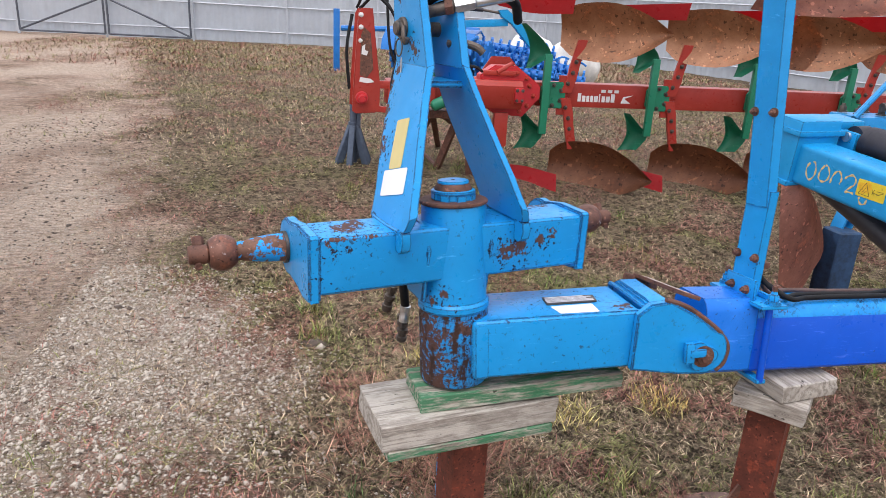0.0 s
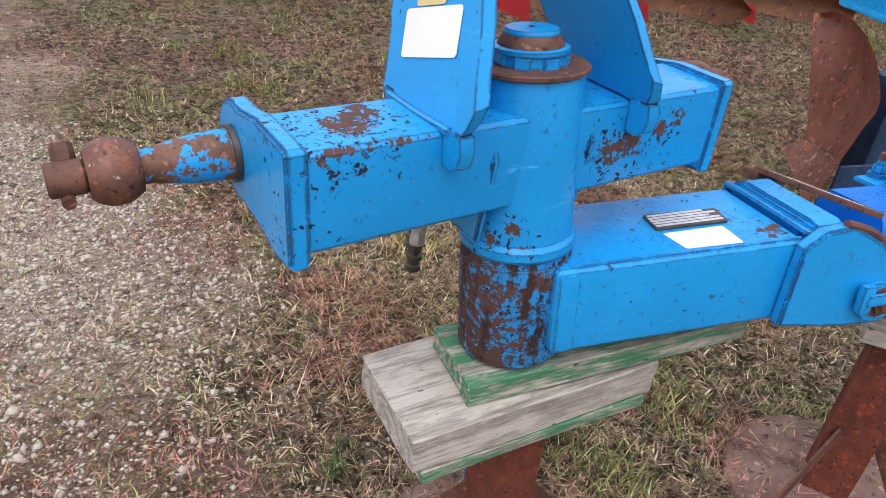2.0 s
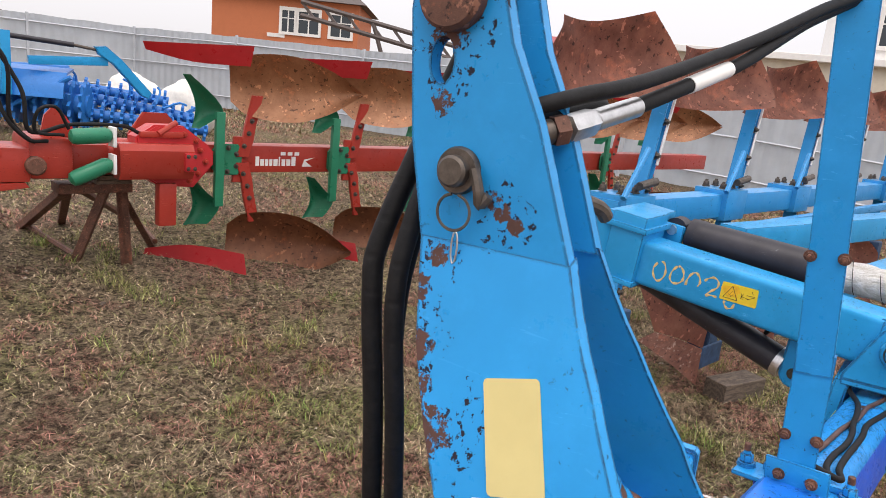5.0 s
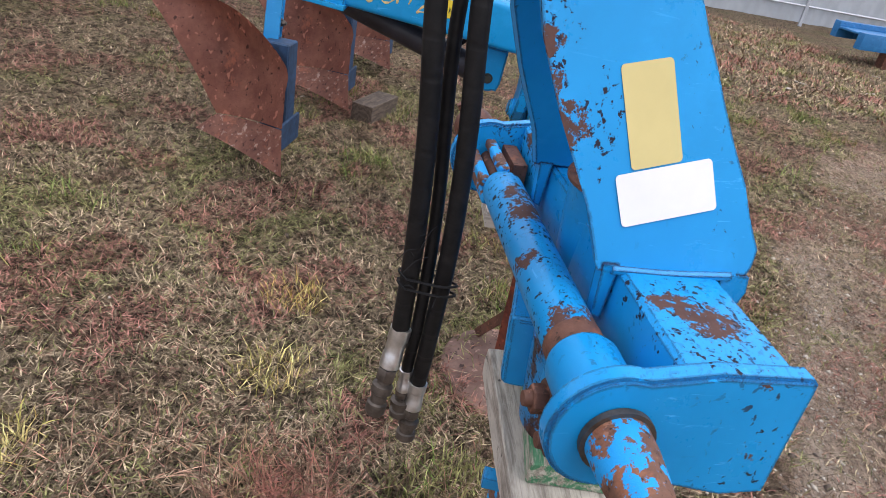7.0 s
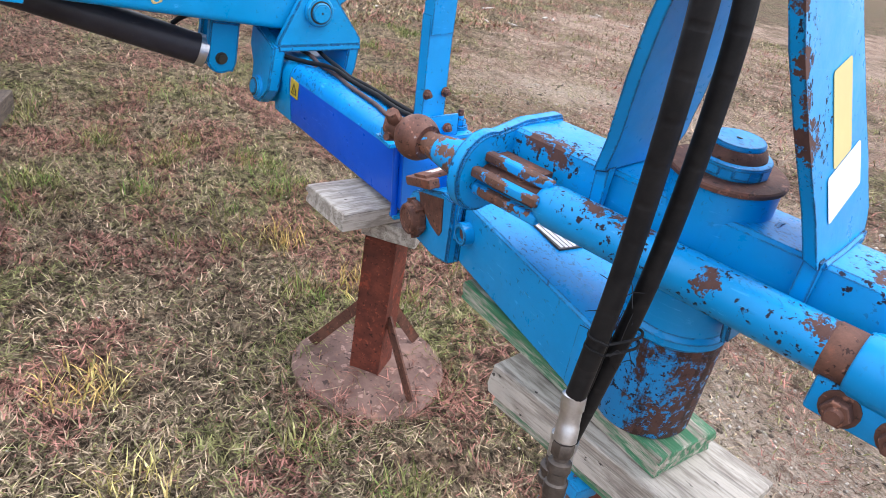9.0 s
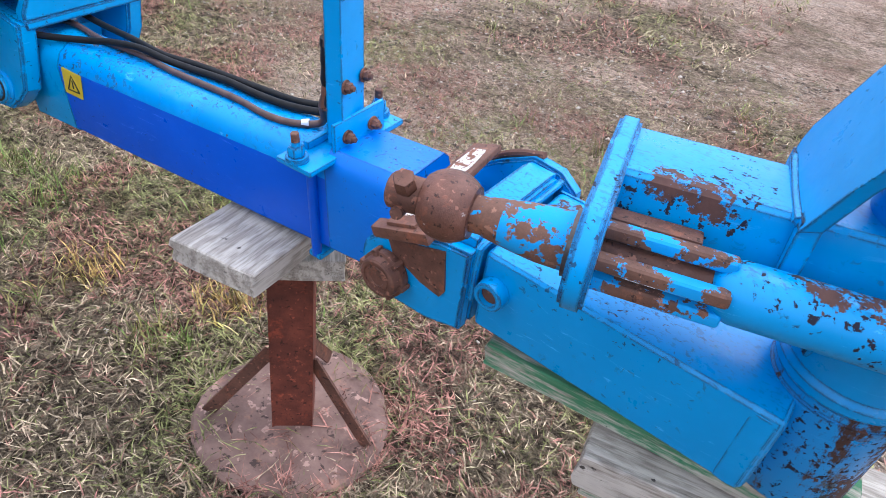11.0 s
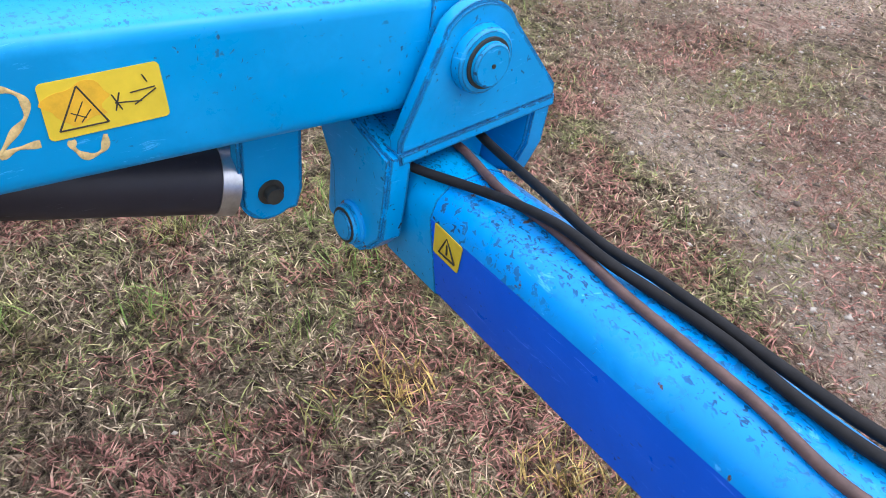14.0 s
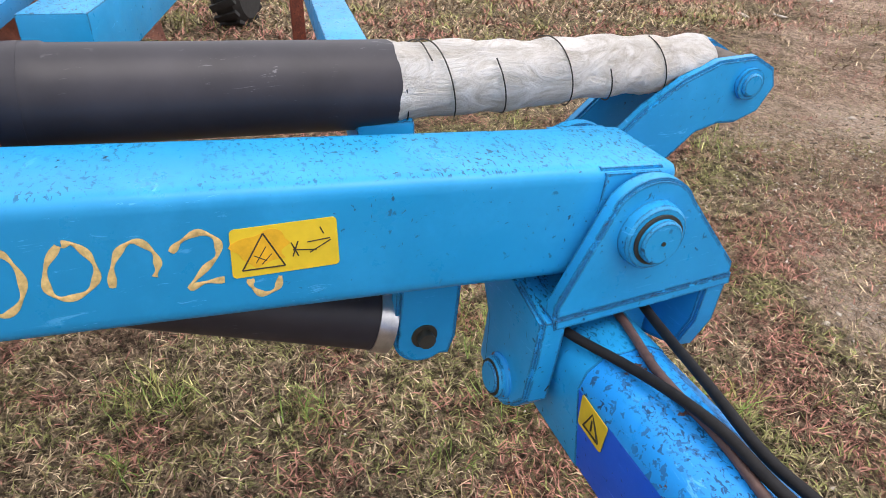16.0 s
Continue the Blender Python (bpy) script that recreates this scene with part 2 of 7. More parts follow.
m_frame_blue = paint("blue_paint_frame", (0.016, 0.29, 0.66), 0.5, edge=0.6)
m_far_blue = paint("blue_paint_far", (0.02, 0.2, 0.6), 0.4)
m_far_frame = paint("blue_paint_faded", (0.03, 0.19, 0.45), 0.9, faded=0.7)
m_rust = rusted("rusty_steel", (0.07, 0.03, 0.021), (0.2, 0.09, 0.058))
m_rust_ball = rusted("rusty_ball_steel", (0.075, 0.032, 0.023), (0.22, 0.1, 0.068), (0.5, 0.43, 0.4), 0.345, rough=0.5, metal=0.35, fleck=40)
m_rust_blue = rusted("rust_with_blue_paint", (0.1, 0.045, 0.03), (0.22, 0.11, 0.07), BLUE, 0.51)
m_pin = rusted("rust_with_flaking_blue", (0.1, 0.045, 0.03), (0.22, 0.11, 0.07), BLUE, 0.49, fleck=30)
m_neck = rusted("rust_with_last_blue_flakes", (0.1, 0.045, 0.03), (0.22, 0.11, 0.07), BLUE, 0.42, fleck=30)
m_rust_red = rusted("red_rust_stand", (0.085, 0.022, 0.013), (0.22, 0.055, 0.03), rough=0.75)
m_mould = rusted("rusty_mouldboard", (0.2, 0.07, 0.048), (0.4, 0.17, 0.115), rough=0.48, metal=0.15, scale=7)
m_share = rusted("rusty_share", (0.2, 0.075, 0.055), (0.42, 0.2, 0.14), (0.62, 0.45, 0.36), 0.4, 0.5, 0.15, scale=11)
m_mould_red = rusted("brown_mouldboard", (0.15, 0.058, 0.03), (0.27, 0.115, 0.055), rough=0.42, metal=0.3, scale=6)
m_mould_up = rusted("orange_mouldboard", (0.24, 0.1, 0.045), (0.42, 0.2, 0.1), rough=0.42, metal=0.25, scale=6)
m_plate_base = rusted("rusty_base_disc", (0.12, 0.066, 0.052), (0.28, 0.175, 0.14), rough=0.85, metal=0.0, scale=9)
m_strap = rusted("rusty_strap", (0.16, 0.07, 0.045), (0.27, 0.12, 0.075), (0.66, 0.62, 0.57), 0.53, rough=0.8, fleck=85)
m_red = paint("red_paint", (0.42, 0.045, 0.03), 0.25, faded=0.2)
m_red_bright = paint("bright_red_paint", (0.56, 0.035, 0.04), 0.1, faded=0.15)
m_green = paint("green_paint", (0.02, 0.22, 0.12), 0.1, faded=0.2)
def wrapped_rubber():
    """Hose in spiral guard tape."""
    n = Nodes("spiral_wrapped_hose")
    turns = n.add("ShaderNodeTexWave")
    turns.bands_direction = "Z"
    n.put(turns.inputs["Vector"], n.scaled((0.35, 0.35, 1.0)))
    turns.inputs["Scale"].default_value = 7.0
    turns.inputs["Distortion"].default_value = 0.6
    color = n.mix(n.step(n.noise(40, 6, 0.7), 0.4, 0.75), (0.005, 0.005, 0.006), (0.015, 0.0145, 0.0145))
    return n.done(color, 0.55, 0.0, n.step(turns.outputs["Fac"], 0.0, 0.12), 0.3, 0.0015)


m_hose = wrapped_rubber()
m_hose.node_tree.nodes["Principled BSDF"].inputs["Specular IOR Level"].default_value = 0.25
m_landside = plain("grimy_navy_paint", (0.02, 0.055, 0.12), 0.6, 0.0, 0.6, 20)
m_rubber = plain("black_rubber", (0.011, 0.011, 0.012), 0.62, 0.0, 0.4, 60)
m_rubber.node_tree.nodes["Principled BSDF"].inputs["Specular IOR Level"].default_value = 0.22
m_steel = plain("bright_steel", (0.6, 0.6, 0.6), 0.3, 0.9, 0.2, 60)
m_dark_steel = plain("grimy_steel", (0.12, 0.1, 0.085), 0.5, 0.7, 0.4, 60)
m_white = plain("white_sticker", (0.82, 0.82, 0.8), 0.5, 0.0, 0.05, 8, 0.05)
m_silver = plain("engraved_silver", (0.66, 0.66, 0.67), 0.4, 0.3, 0.3, 90, 0.05)
m_cream = plain("cream_sticker", (0.62, 0.52, 0.22), 0.55, 0.0, 0.06, 10, 0.05)
m_yellow = plain("yellow_sticker", (0.74, 0.55, 0.03), 0.5, 0.0, 0.12, 20, 0.05)
m_print = plain("black_print", (0.03, 0.028, 0.02), 0.6, 0.0, 0.3, 60, 0.05)
m_orange_mark = plain("orange_paint_dab", (0.78, 0.45, 0.02), 0.6, 0.0, 0.15, 60, 0.05)
m_chalk = plain("yellow_paint_marker", (0.64, 0.47, 0.19), 0.7, 0.0, 0.4, 110, 0.1)


def film_wrap():
    """Milky stretch film in creased turns over a greasy rod."""
    n = Nodes("plastic_wrap")
    crease = n.noise(16, 8, 0.75, n.scaled((1.6, 0.7, 1.6)), distort=2.5)
    color = n.mix(n.step(crease, 0.36, 0.6), (0.6, 0.56, 0.49), (0.9, 0.88, 0.85))
    color = n.mix(n.math("MULTIPLY", n.step(n.noise(6, 4), 0.52, 0.7), 0.6), color, (0.7, 0.6, 0.42))
    return n.done(color, 0.28, 0.0, crease, 1.0, 0.02)


def scuffed_black():
    """Satin black cylinder paint with fine pale scratches along it."""
    n = Nodes("black_cylinder_paint")
    hatch = n.noise(22, 6, 0.7, n.scaled((3.0, 0.5, 6.0)), distort=1.8)
    worn = n.math("MULTIPLY", n.step(hatch, 0.63, 0.66), n.step(n.noise(7, 3), 0.5, 0.6))
    color = n.mix(n.step(n.noise(9, 5), 0.35, 0.7), (0.02, 0.019, 0.025), (0.036, 0.034, 0.043))
    color = n.mix(n.math("MULTIPLY", worn, 0.6), color, (0.2, 0.2, 0.22))
    n.bsdf.inputs["Specular IOR Level"].default_value = 0.35
    return n.done(color, 0.42, 0.0, n.noise(60, 4), 0.15, 0.001)


m_wrap = film_wrap()
m_black = scuffed_black()
m_wood = board_wood("grey_board", (0.52, 0.475, 0.41), (0.23, 0.195, 0.16))
m_wood_green = board_wood("green_stained_board", (0.5, 0.46, 0.38), (0.2, 0.165, 0.13), (0.03, 0.26, 0.11))
m_wood_block = board_wood("dark_block", (0.16, 0.12, 0.09), (0.06, 0.045, 0.035))
m_fence = plain("grey_fence_sheet", (0.62, 0.655, 0.69), 0.5, 0.2, 0.07, 3)
m_fence_rail = plain("fence_rail", (0.5, 0.53, 0.57), 0.5, 0.2, 0.1, 5)
m_dark_frame = plain("dark_gate_frame", (0.09, 0.1, 0.12), 0.6, 0.2, 0.2, 9)
m_stand_blue = plain("blue_grey_jack", (0.09, 0.12, 0.17), 0.6, 0.3, 0.3, 20)
m_bag = plain("white_sack", (0.72, 0.7, 0.65), 0.8, 0.0, 0.15, 9, 0.6)
m_house = plain("orange_brick", (0.5, 0.16, 0.07), 0.85, 0.0, 0.15, 30)
m_trim = plain("white_trim", (0.75, 0.74, 0.72), 0.7, 0.0, 0.06, 9)
m_roof_red = plain("red_roof_sheet", (0.35, 0.08, 0.08), 0.6, 0.0, 0.15, 4)
m_roof_dark = plain("dark_roof", (0.1, 0.08, 0.075), 0.7, 0.0, 0.2, 4)
m_beige = plain("beige_wall", (0.62, 0.56, 0.46), 0.85, 0.0, 0.1, 4)
m_tyre = plain("tyre_rubber", (0.02, 0.02, 0.02), 0.8, 0.0, 0.3, 30)
m_stone = plain("pale_stone", (0.46, 0.4, 0.33), 0.9, 0.0, 0.25, 60)
m_brown_hose = plain("brown_hose", (0.09, 0.05, 0.042), 0.55, 0.0, 0.4, 40)
m_glass = Nodes("window_glass").done((0.03, 0.04, 0.05), 0.06, 0.0)


# ---- mesh helpers ----
WORLD = {}


def bm_new():
    return bmesh.new()


def thing(name, place, label, category, group="", kind=""):
    ob = new(name)
    ob.empty_display_size = 0.05
    ob.matrix_basis = Matrix.Translation(place)
    WORLD[ob.name] = ob.matrix_basis.copy()
    return tagged(ob, label, category, group, kind)


def shape_edges(bm, angle=35):
    for f in bm.faces:
        f.smooth = True
    for e in bm.edges:
        e.smooth = len(e.link_faces) == 2 and e.calc_face_angle(4.0) < radians(angle)


def part(name, bm, material, parent=None, label="", m=None, smooth=35):
    bmesh.ops.recalc_face_normals(bm, faces=bm.faces)
    shape_edges(bm, smooth)
    mesh = bpy.data.meshes.new(name)
    bm.to_mesh(mesh)
    bm.free()
    mesh.materials.append(material)
    ob = new(name, mesh)
    m = m or Matrix()
    ob.matrix_basis = m
    if parent is not None:
        ob.parent = parent
        ob.matrix_parent_inverse = WORLD[parent.name].inverted()
    WORLD[ob.name] = m.copy()
    return tagged(ob, label) if label else ob


def again(ob, parent, m):
    """Another part on the same mesh, at the pose m."""
    o = new(ob.name.split(".")[0], ob.data)
    o.matrix_basis = m
    o.parent = parent
    o.matrix_parent_inverse = WORLD[parent.name].inverted()
    WORLD[o.name] = m.copy()
    return o


def box(bm, low, high, m=None, bevel=0.0, seg=2):
    low, high = Vector(low), Vector(high)
    m = m or Matrix()
    made = bmesh.ops.create_cube(bm, size=1.0, matrix=m @ Matrix.Translation((low + high) / 2) @ Matrix.Diagonal((*(high - low), 1)))
    if bevel:
        edges = list({e for v in made["verts"] for e in v.link_edges})
        bmesh.ops.bevel(bm, geom=edges, offset=bevel, segments=seg, affect="EDGES", profile=0.6)
    return bm


def boxed(low, high, m=None, bevel=0.004, seg=2):
    return box(bm_new(), low, high, m, bevel, seg)


def axis_frame(p, q):
    p, q = Vector(p), Vector(q)
    return Matrix.Translation(p) @ (q - p).to_track_quat("Z", "Y").to_matrix().to_4x4()


def turned(bm, p, q, profile, seg=24):
    """A solid of revolution along p to q: profile rows of (share of the way, radius)."""
    m = axis_frame(p, q)
    length = (Vector(q) - Vector(p)).length
    rings = []
    for s, r in profile:
        rings.append([bm.verts.new(m @ Vector((r * math.cos(2 * math.pi * i / seg), r * math.sin(2 * math.pi * i / seg), s * length))) for i in range(seg)])
    for a, b in zip(rings, rings[1:]):
        for i in range(seg):
            bm.faces.new((a[i], a[(i + 1) % seg], b[(i + 1) % seg], b[i]))
    bm.faces.new(rings[0][::-1])
    bm.faces.new(rings[-1])
    return bm


def rod(p, q, r, seg=16, r2=None, chamfer=0.0, bm=None):
    length = max((Vector(q) - Vector(p)).length, 1e-6)
    r2 = r if r2 is None else r2
    c = chamfer / length
    prof = [(0, r - chamfer), (c, r), (1 - c, r2), (1, r2 - chamfer)] if chamfer else [(0, r), (1, r2)]
    return turned(bm or bm_new(), p, q, prof, seg)


def smooth_path(points, n=8):
    """Catmull-Rom through the points."""
    pts = [Vector(p) for p in points]
    pts = [2 * pts[0] - pts[1]] + pts + [2 * pts[-1] - pts[-2]]
    out = []
    for i in range(1, len(pts) - 2):
        a, b, c, d = pts[i - 1:i + 3]
        for k in range(n):
            t = k / n
            out.append(0.5 * ((2 * b) + (c - a) * t + (2 * a - 5 * b + 4 * c - d) * t * t + (3 * b - a - 3 * c + d) * t ** 3))
    out.append(pts[-2])
    return out


def hose(points, r, seg=10, n=8, bm=None):
    bm = bm or bm_new()
    path = smooth_path(points, n)
    up = Vector((0.3, 0.2, 0.9))
    rings = []
    for i, p in enumerate(path):
        d = (path[min(i + 1, len(path) - 1)] - path[max(i - 1, 0)]).normalized()
        side = d.cross(up)
        if side.length < 0.05:
            side = d.cross(Vector((1, 0, 0)))
        side.normalize()
        over = side.cross(d)
        up = over
        rings.append([bm.verts.new(p + r * (math.cos(2 * math.pi * k / seg) * side + math.sin(2 * math.pi * k / seg) * over)) for k in range(seg)])
    for a, b in zip(rings, rings[1:]):
        for k in range(seg):
            bm.faces.new((a[k], a[(k + 1) % seg], b[(k + 1) % seg], b[k]))
    bm.faces.new(rings[0][::-1])
    bm.faces.new(rings[-1])
    return bm


def plate(outline, thick, m, holes=(), bm=None, bevel=0.0):
    """A flat plate: outline and holes in x, y of the pose m, thickness along its z from 0."""
    bm = bm or bm_new()
    edges = []
    for ring in (outline, *holes):
        vs = [bm.verts.new((x, y, 0)) for x, y in ring]
        edges += [bm.edges.new((vs[i], vs[(i + 1) % len(vs)])) for i in range(len(vs))]
    verts = {v for e in edges for v in e.verts}
    if holes:
        made = bmesh.ops.triangle_fill(bm, use_beauty=True, edges=edges, normal=(0, 0, 1))
        faces = [g for g in made["geom"] if isinstance(g, bmesh.types.BMFace)]
    else:
        faces = [bm.faces.new([v for v in list(dict.fromkeys(v for e in edges for v in e.verts))])]
    ext = bmesh.ops.extrude_face_region(bm, geom=faces)
    top = [g for g in ext["geom"] if isinstance(g, bmesh.types.BMVert)]
    for v in top:
        v.co.z += thick
    every = list(verts) + top
    if bevel:
        rim = list({e for v in every for e in v.link_edges if len(e.link_faces) == 2 and e.calc_face_angle(0) > 0.8})
        made = bmesh.ops.bevel(bm, geom=rim, offset=bevel, segments=2, affect="EDGES")
        every = list({v for v in every if v.is_valid} | set(made["verts"]))
    bmesh.ops.transform(bm, matrix=m, verts=every)
    return bm


def arc(cx, cy, r, a0, a1, n=10):
    return [(cx + r * math.cos(radians(a0 + (a1 - a0) * i / n)), cy + r * math.sin(radians(a0 + (a1 - a0) * i / n))) for i in range(n + 1)]


def hexnut(p, q, r, bm=None):
    bm = bm or bm_new()
    turned(bm, p, q, [(0, r * 0.95), (0.12, r), (0.88, r), (1, r * 0.9)], 6)
    return bm


def bolt(p, q, r, bm=None):
    """A hex head on a washer with a stub of thread."""
    p, q = Vector(p), Vector(q)
    bm = bm or bm_new()
    d = q - p
    turned(bm, p, p + d * 0.15, [(0, r * 1.35), (1, r * 1.35)], 16)
    hexnut(p + d * 0.15, p + d * 0.7, r, bm)
    turned(bm, p + d * 0.7, q, [(0, r * 0.6), (1, r * 0.5)], 12)
    return bm


# ---- ground ----
def smooth01(t):
    t = np.clip(t, 0, 1)
    return t * t * (3 - 2 * t)


def wave(x, y, k, a):
    return np.sin(k * x + a) * np.sin(k * 0.83 * y + 1.7 * a) + 0.6 * np.sin(k * 1.9 * x - 1.3 * k * y + a * 2.1)


def ground_z(x, y):
    far = np.interp(y, [1.4, 2.2, 3.6, 4.5, 8.0, 18.0], [0.0, 0.02, 0.1, 0.18, 0.3, 0.5])
    return far + 0.009 * wave(x, y, 2.1, 0.4) + 0.005 * wave(x, y, 6.3, 1.9)


def bare_soil(x, y):
    """1 on the trodden track west and south of the implement, 0 in the grass."""
    edge = np.interp(y, [-6, -2.7, -1.5, -0.6, 0.4, 1.5, 3.4, 6.4, 12, 24, 60], [8.5, 5.6, 3.5, 0.15, -0.12, -0.4, -1.3, -1.75, -3.2, -6.0, -14.0])
    d = edge - x + 0.16 * wave(x, y, 3.1, 0.9) + 0.1 * wave(x, y, 7.7, 2.2)
    west = smooth01((d + 0.47) / 1.15)
    south = 1.0 - 0.34 * smooth01((-0.9 - y) / 0.8) * smooth01((x + 0.4) / 0.8)
    return np.clip(west * south * (0.85 + 0.25 * wave(x, y, 1.3, 3.0)), 0, 1)


def spaced(low, fine_low, fine_high, high, step):
    mid = np.arange(fine_low, fine_high, step)
    a = fine_low - np.geomspace(step, fine_low - low, 26)[::-1]
    b = fine_high + np.geomspace(step, high - fine_high, 26)
    return np.concatenate([a, mid, b])


def soil_material():
    n = Nodes("yard_soil")
    att = n.add("ShaderNodeAttribute")
    att.attribute_name = "soil"
    soil = att.outputs["Fac"]
    grit = n.add("ShaderNodeTexVoronoi")
    n.put(grit.inputs["Vector"], n.coord)
    grit.inputs["Scale"].default_value = 85
    tuft = n.noise(55, 9, 0.8, n.scaled((1, 1.6, 1)), distort=2.2)
    hair = n.noise(170, 5, 0.75, n.scaled((1.7, 1, 1)), distort=2.5)
    mat = n.math("ADD", n.math("MULTIPLY", tuft, 0.55), n.math("MULTIPLY", hair, 0.45))
    # Low gaps in the mat go near-black: shade between tufts put into the colour.
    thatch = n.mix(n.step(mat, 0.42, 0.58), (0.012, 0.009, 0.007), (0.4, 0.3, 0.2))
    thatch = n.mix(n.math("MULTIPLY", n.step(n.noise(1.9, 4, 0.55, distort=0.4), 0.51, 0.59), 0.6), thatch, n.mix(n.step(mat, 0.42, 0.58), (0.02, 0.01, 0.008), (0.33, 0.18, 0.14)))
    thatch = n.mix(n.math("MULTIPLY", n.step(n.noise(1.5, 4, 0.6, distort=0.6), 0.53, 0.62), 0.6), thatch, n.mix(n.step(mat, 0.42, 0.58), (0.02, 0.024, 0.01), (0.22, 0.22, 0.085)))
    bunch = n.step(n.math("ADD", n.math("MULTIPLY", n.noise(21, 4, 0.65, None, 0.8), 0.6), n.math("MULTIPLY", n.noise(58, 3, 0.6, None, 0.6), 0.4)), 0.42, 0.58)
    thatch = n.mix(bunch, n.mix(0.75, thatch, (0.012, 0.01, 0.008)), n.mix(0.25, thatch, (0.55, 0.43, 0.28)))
    clod = n.math("ADD", n.math("MULTIPLY", n.noise(26, 9, 0.82, n.scaled((1, 1.5, 1)), distort=0.8), 0.6), n.math("MULTIPLY", hair, 0.4))
    earth = n.mix(n.step(clod, 0.44, 0.56), (0.09, 0.054, 0.04), (0.78, 0.575, 0.435))
    earth = n.mix(n.math("MULTIPLY", n.step(n.noise(1.7, 5), 0.48, 0.62), 0.75), earth, n.mix(n.step(hair, 0.42, 0.58), (0.07, 0.04, 0.03), (0.46, 0.3, 0.215)))
    earth = n.mix(n.math("MULTIPLY", n.step(n.noise(5, 5, 0.6, n.scaled((1, 3, 1))), 0.56, 0.64), 0.5), earth, (0.12, 0.082, 0.062))
    sand = n.mix(n.step(n.math("ADD", n.math("MULTIPLY", n.noise(20, 8, 0.8, n.scaled((0.6, 2.2, 1))), 0.6), n.math("MULTIPLY", n.noise(75, 4, 0.7), 0.4)), 0.43, 0.56), (0.3, 0.22, 0.16), (0.86, 0.73, 0.59))
    earth = n.mix(n.math("MULTIPLY", n.step(n.math("ADD", soil, n.math("MULTIPLY", n.noise(0.7, 4), 0.7)), 1.05, 1.4), 0.68), earth, sand)
    stones = n.step(grit.outputs["Distance"], 0.36, 0.28)
    earth = n.mix(n.math("MULTIPLY", stones, n.step(n.noise(6, 4), 0.45, 0.58)), earth, n.mix(n.step(n.noise(60, 2), 0.4, 0.6), (0.2, 0.17, 0.14), (0.66, 0.6, 0.53)))
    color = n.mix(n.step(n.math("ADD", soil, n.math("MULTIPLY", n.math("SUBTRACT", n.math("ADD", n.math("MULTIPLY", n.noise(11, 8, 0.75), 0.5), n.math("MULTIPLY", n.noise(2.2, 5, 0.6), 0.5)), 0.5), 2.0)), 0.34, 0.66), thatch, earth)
    height = n.math("ADD", mat, n.math("MULTIPLY", stones, 0.25))
    n.bsdf.inputs["Specular IOR Level"].default_value = 0.08
    return n.done(color, 0.95, 0.0, height, 1.0, 0.03)


m_soil = soil_material()
gx = spaced(-600, -4.5, 6.5, 600, 0.09)
gy = spaced(-600, -4.5, 8.5, 600, 0.09)
GX, GY = np.meshgrid(gx, gy, indexing="ij")
GZ = ground_z(GX, GY)
co = np.stack([GX, GY, GZ], -1).reshape(-1, 3)
nx, ny = len(gx), len(gy)
idx = np.arange(nx * ny).reshape(nx, ny)
quads = np.stack([idx[:-1, :-1], idx[1:, :-1], idx[1:, 1:], idx[:-1, 1:]], -1).reshape(-1, 4)


def array_mesh(name, verts, faces):
    """A mesh from arrays of corners and of equal-sided faces."""
    k = faces.shape[1]
    mesh = bpy.data.meshes.new(name)
    mesh.vertices.add(len(verts))
    mesh.vertices.foreach_set("co", np.ascontiguousarray(verts, dtype=np.float32).ravel())
    mesh.loops.add(faces.size)
    mesh.loops.foreach_set("vertex_index", np.ascontiguousarray(faces, dtype=np.int32).ravel())
    mesh.polygons.add(len(faces))
    mesh.polygons.foreach_set("loop_start", np.arange(0, faces.size, k, dtype=np.int32))
    mesh.update(calc_edges=True)
    return mesh


ground_mesh = array_mesh("ground", co, quads)
layer = ground_mesh.attributes.new("soil", "FLOAT", "POINT")
layer.data.foreach_set("value", bare_soil(co[:, 0], co[:, 1]).astype(np.float32))
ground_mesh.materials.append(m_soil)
ground_mesh.polygons.foreach_set("use_smooth", np.ones(len(quads), dtype=bool))
ground = tagged(new("ground", ground_mesh), "yard ground of dead grass thatch and stony trodden soil", "ground", kind="structure")


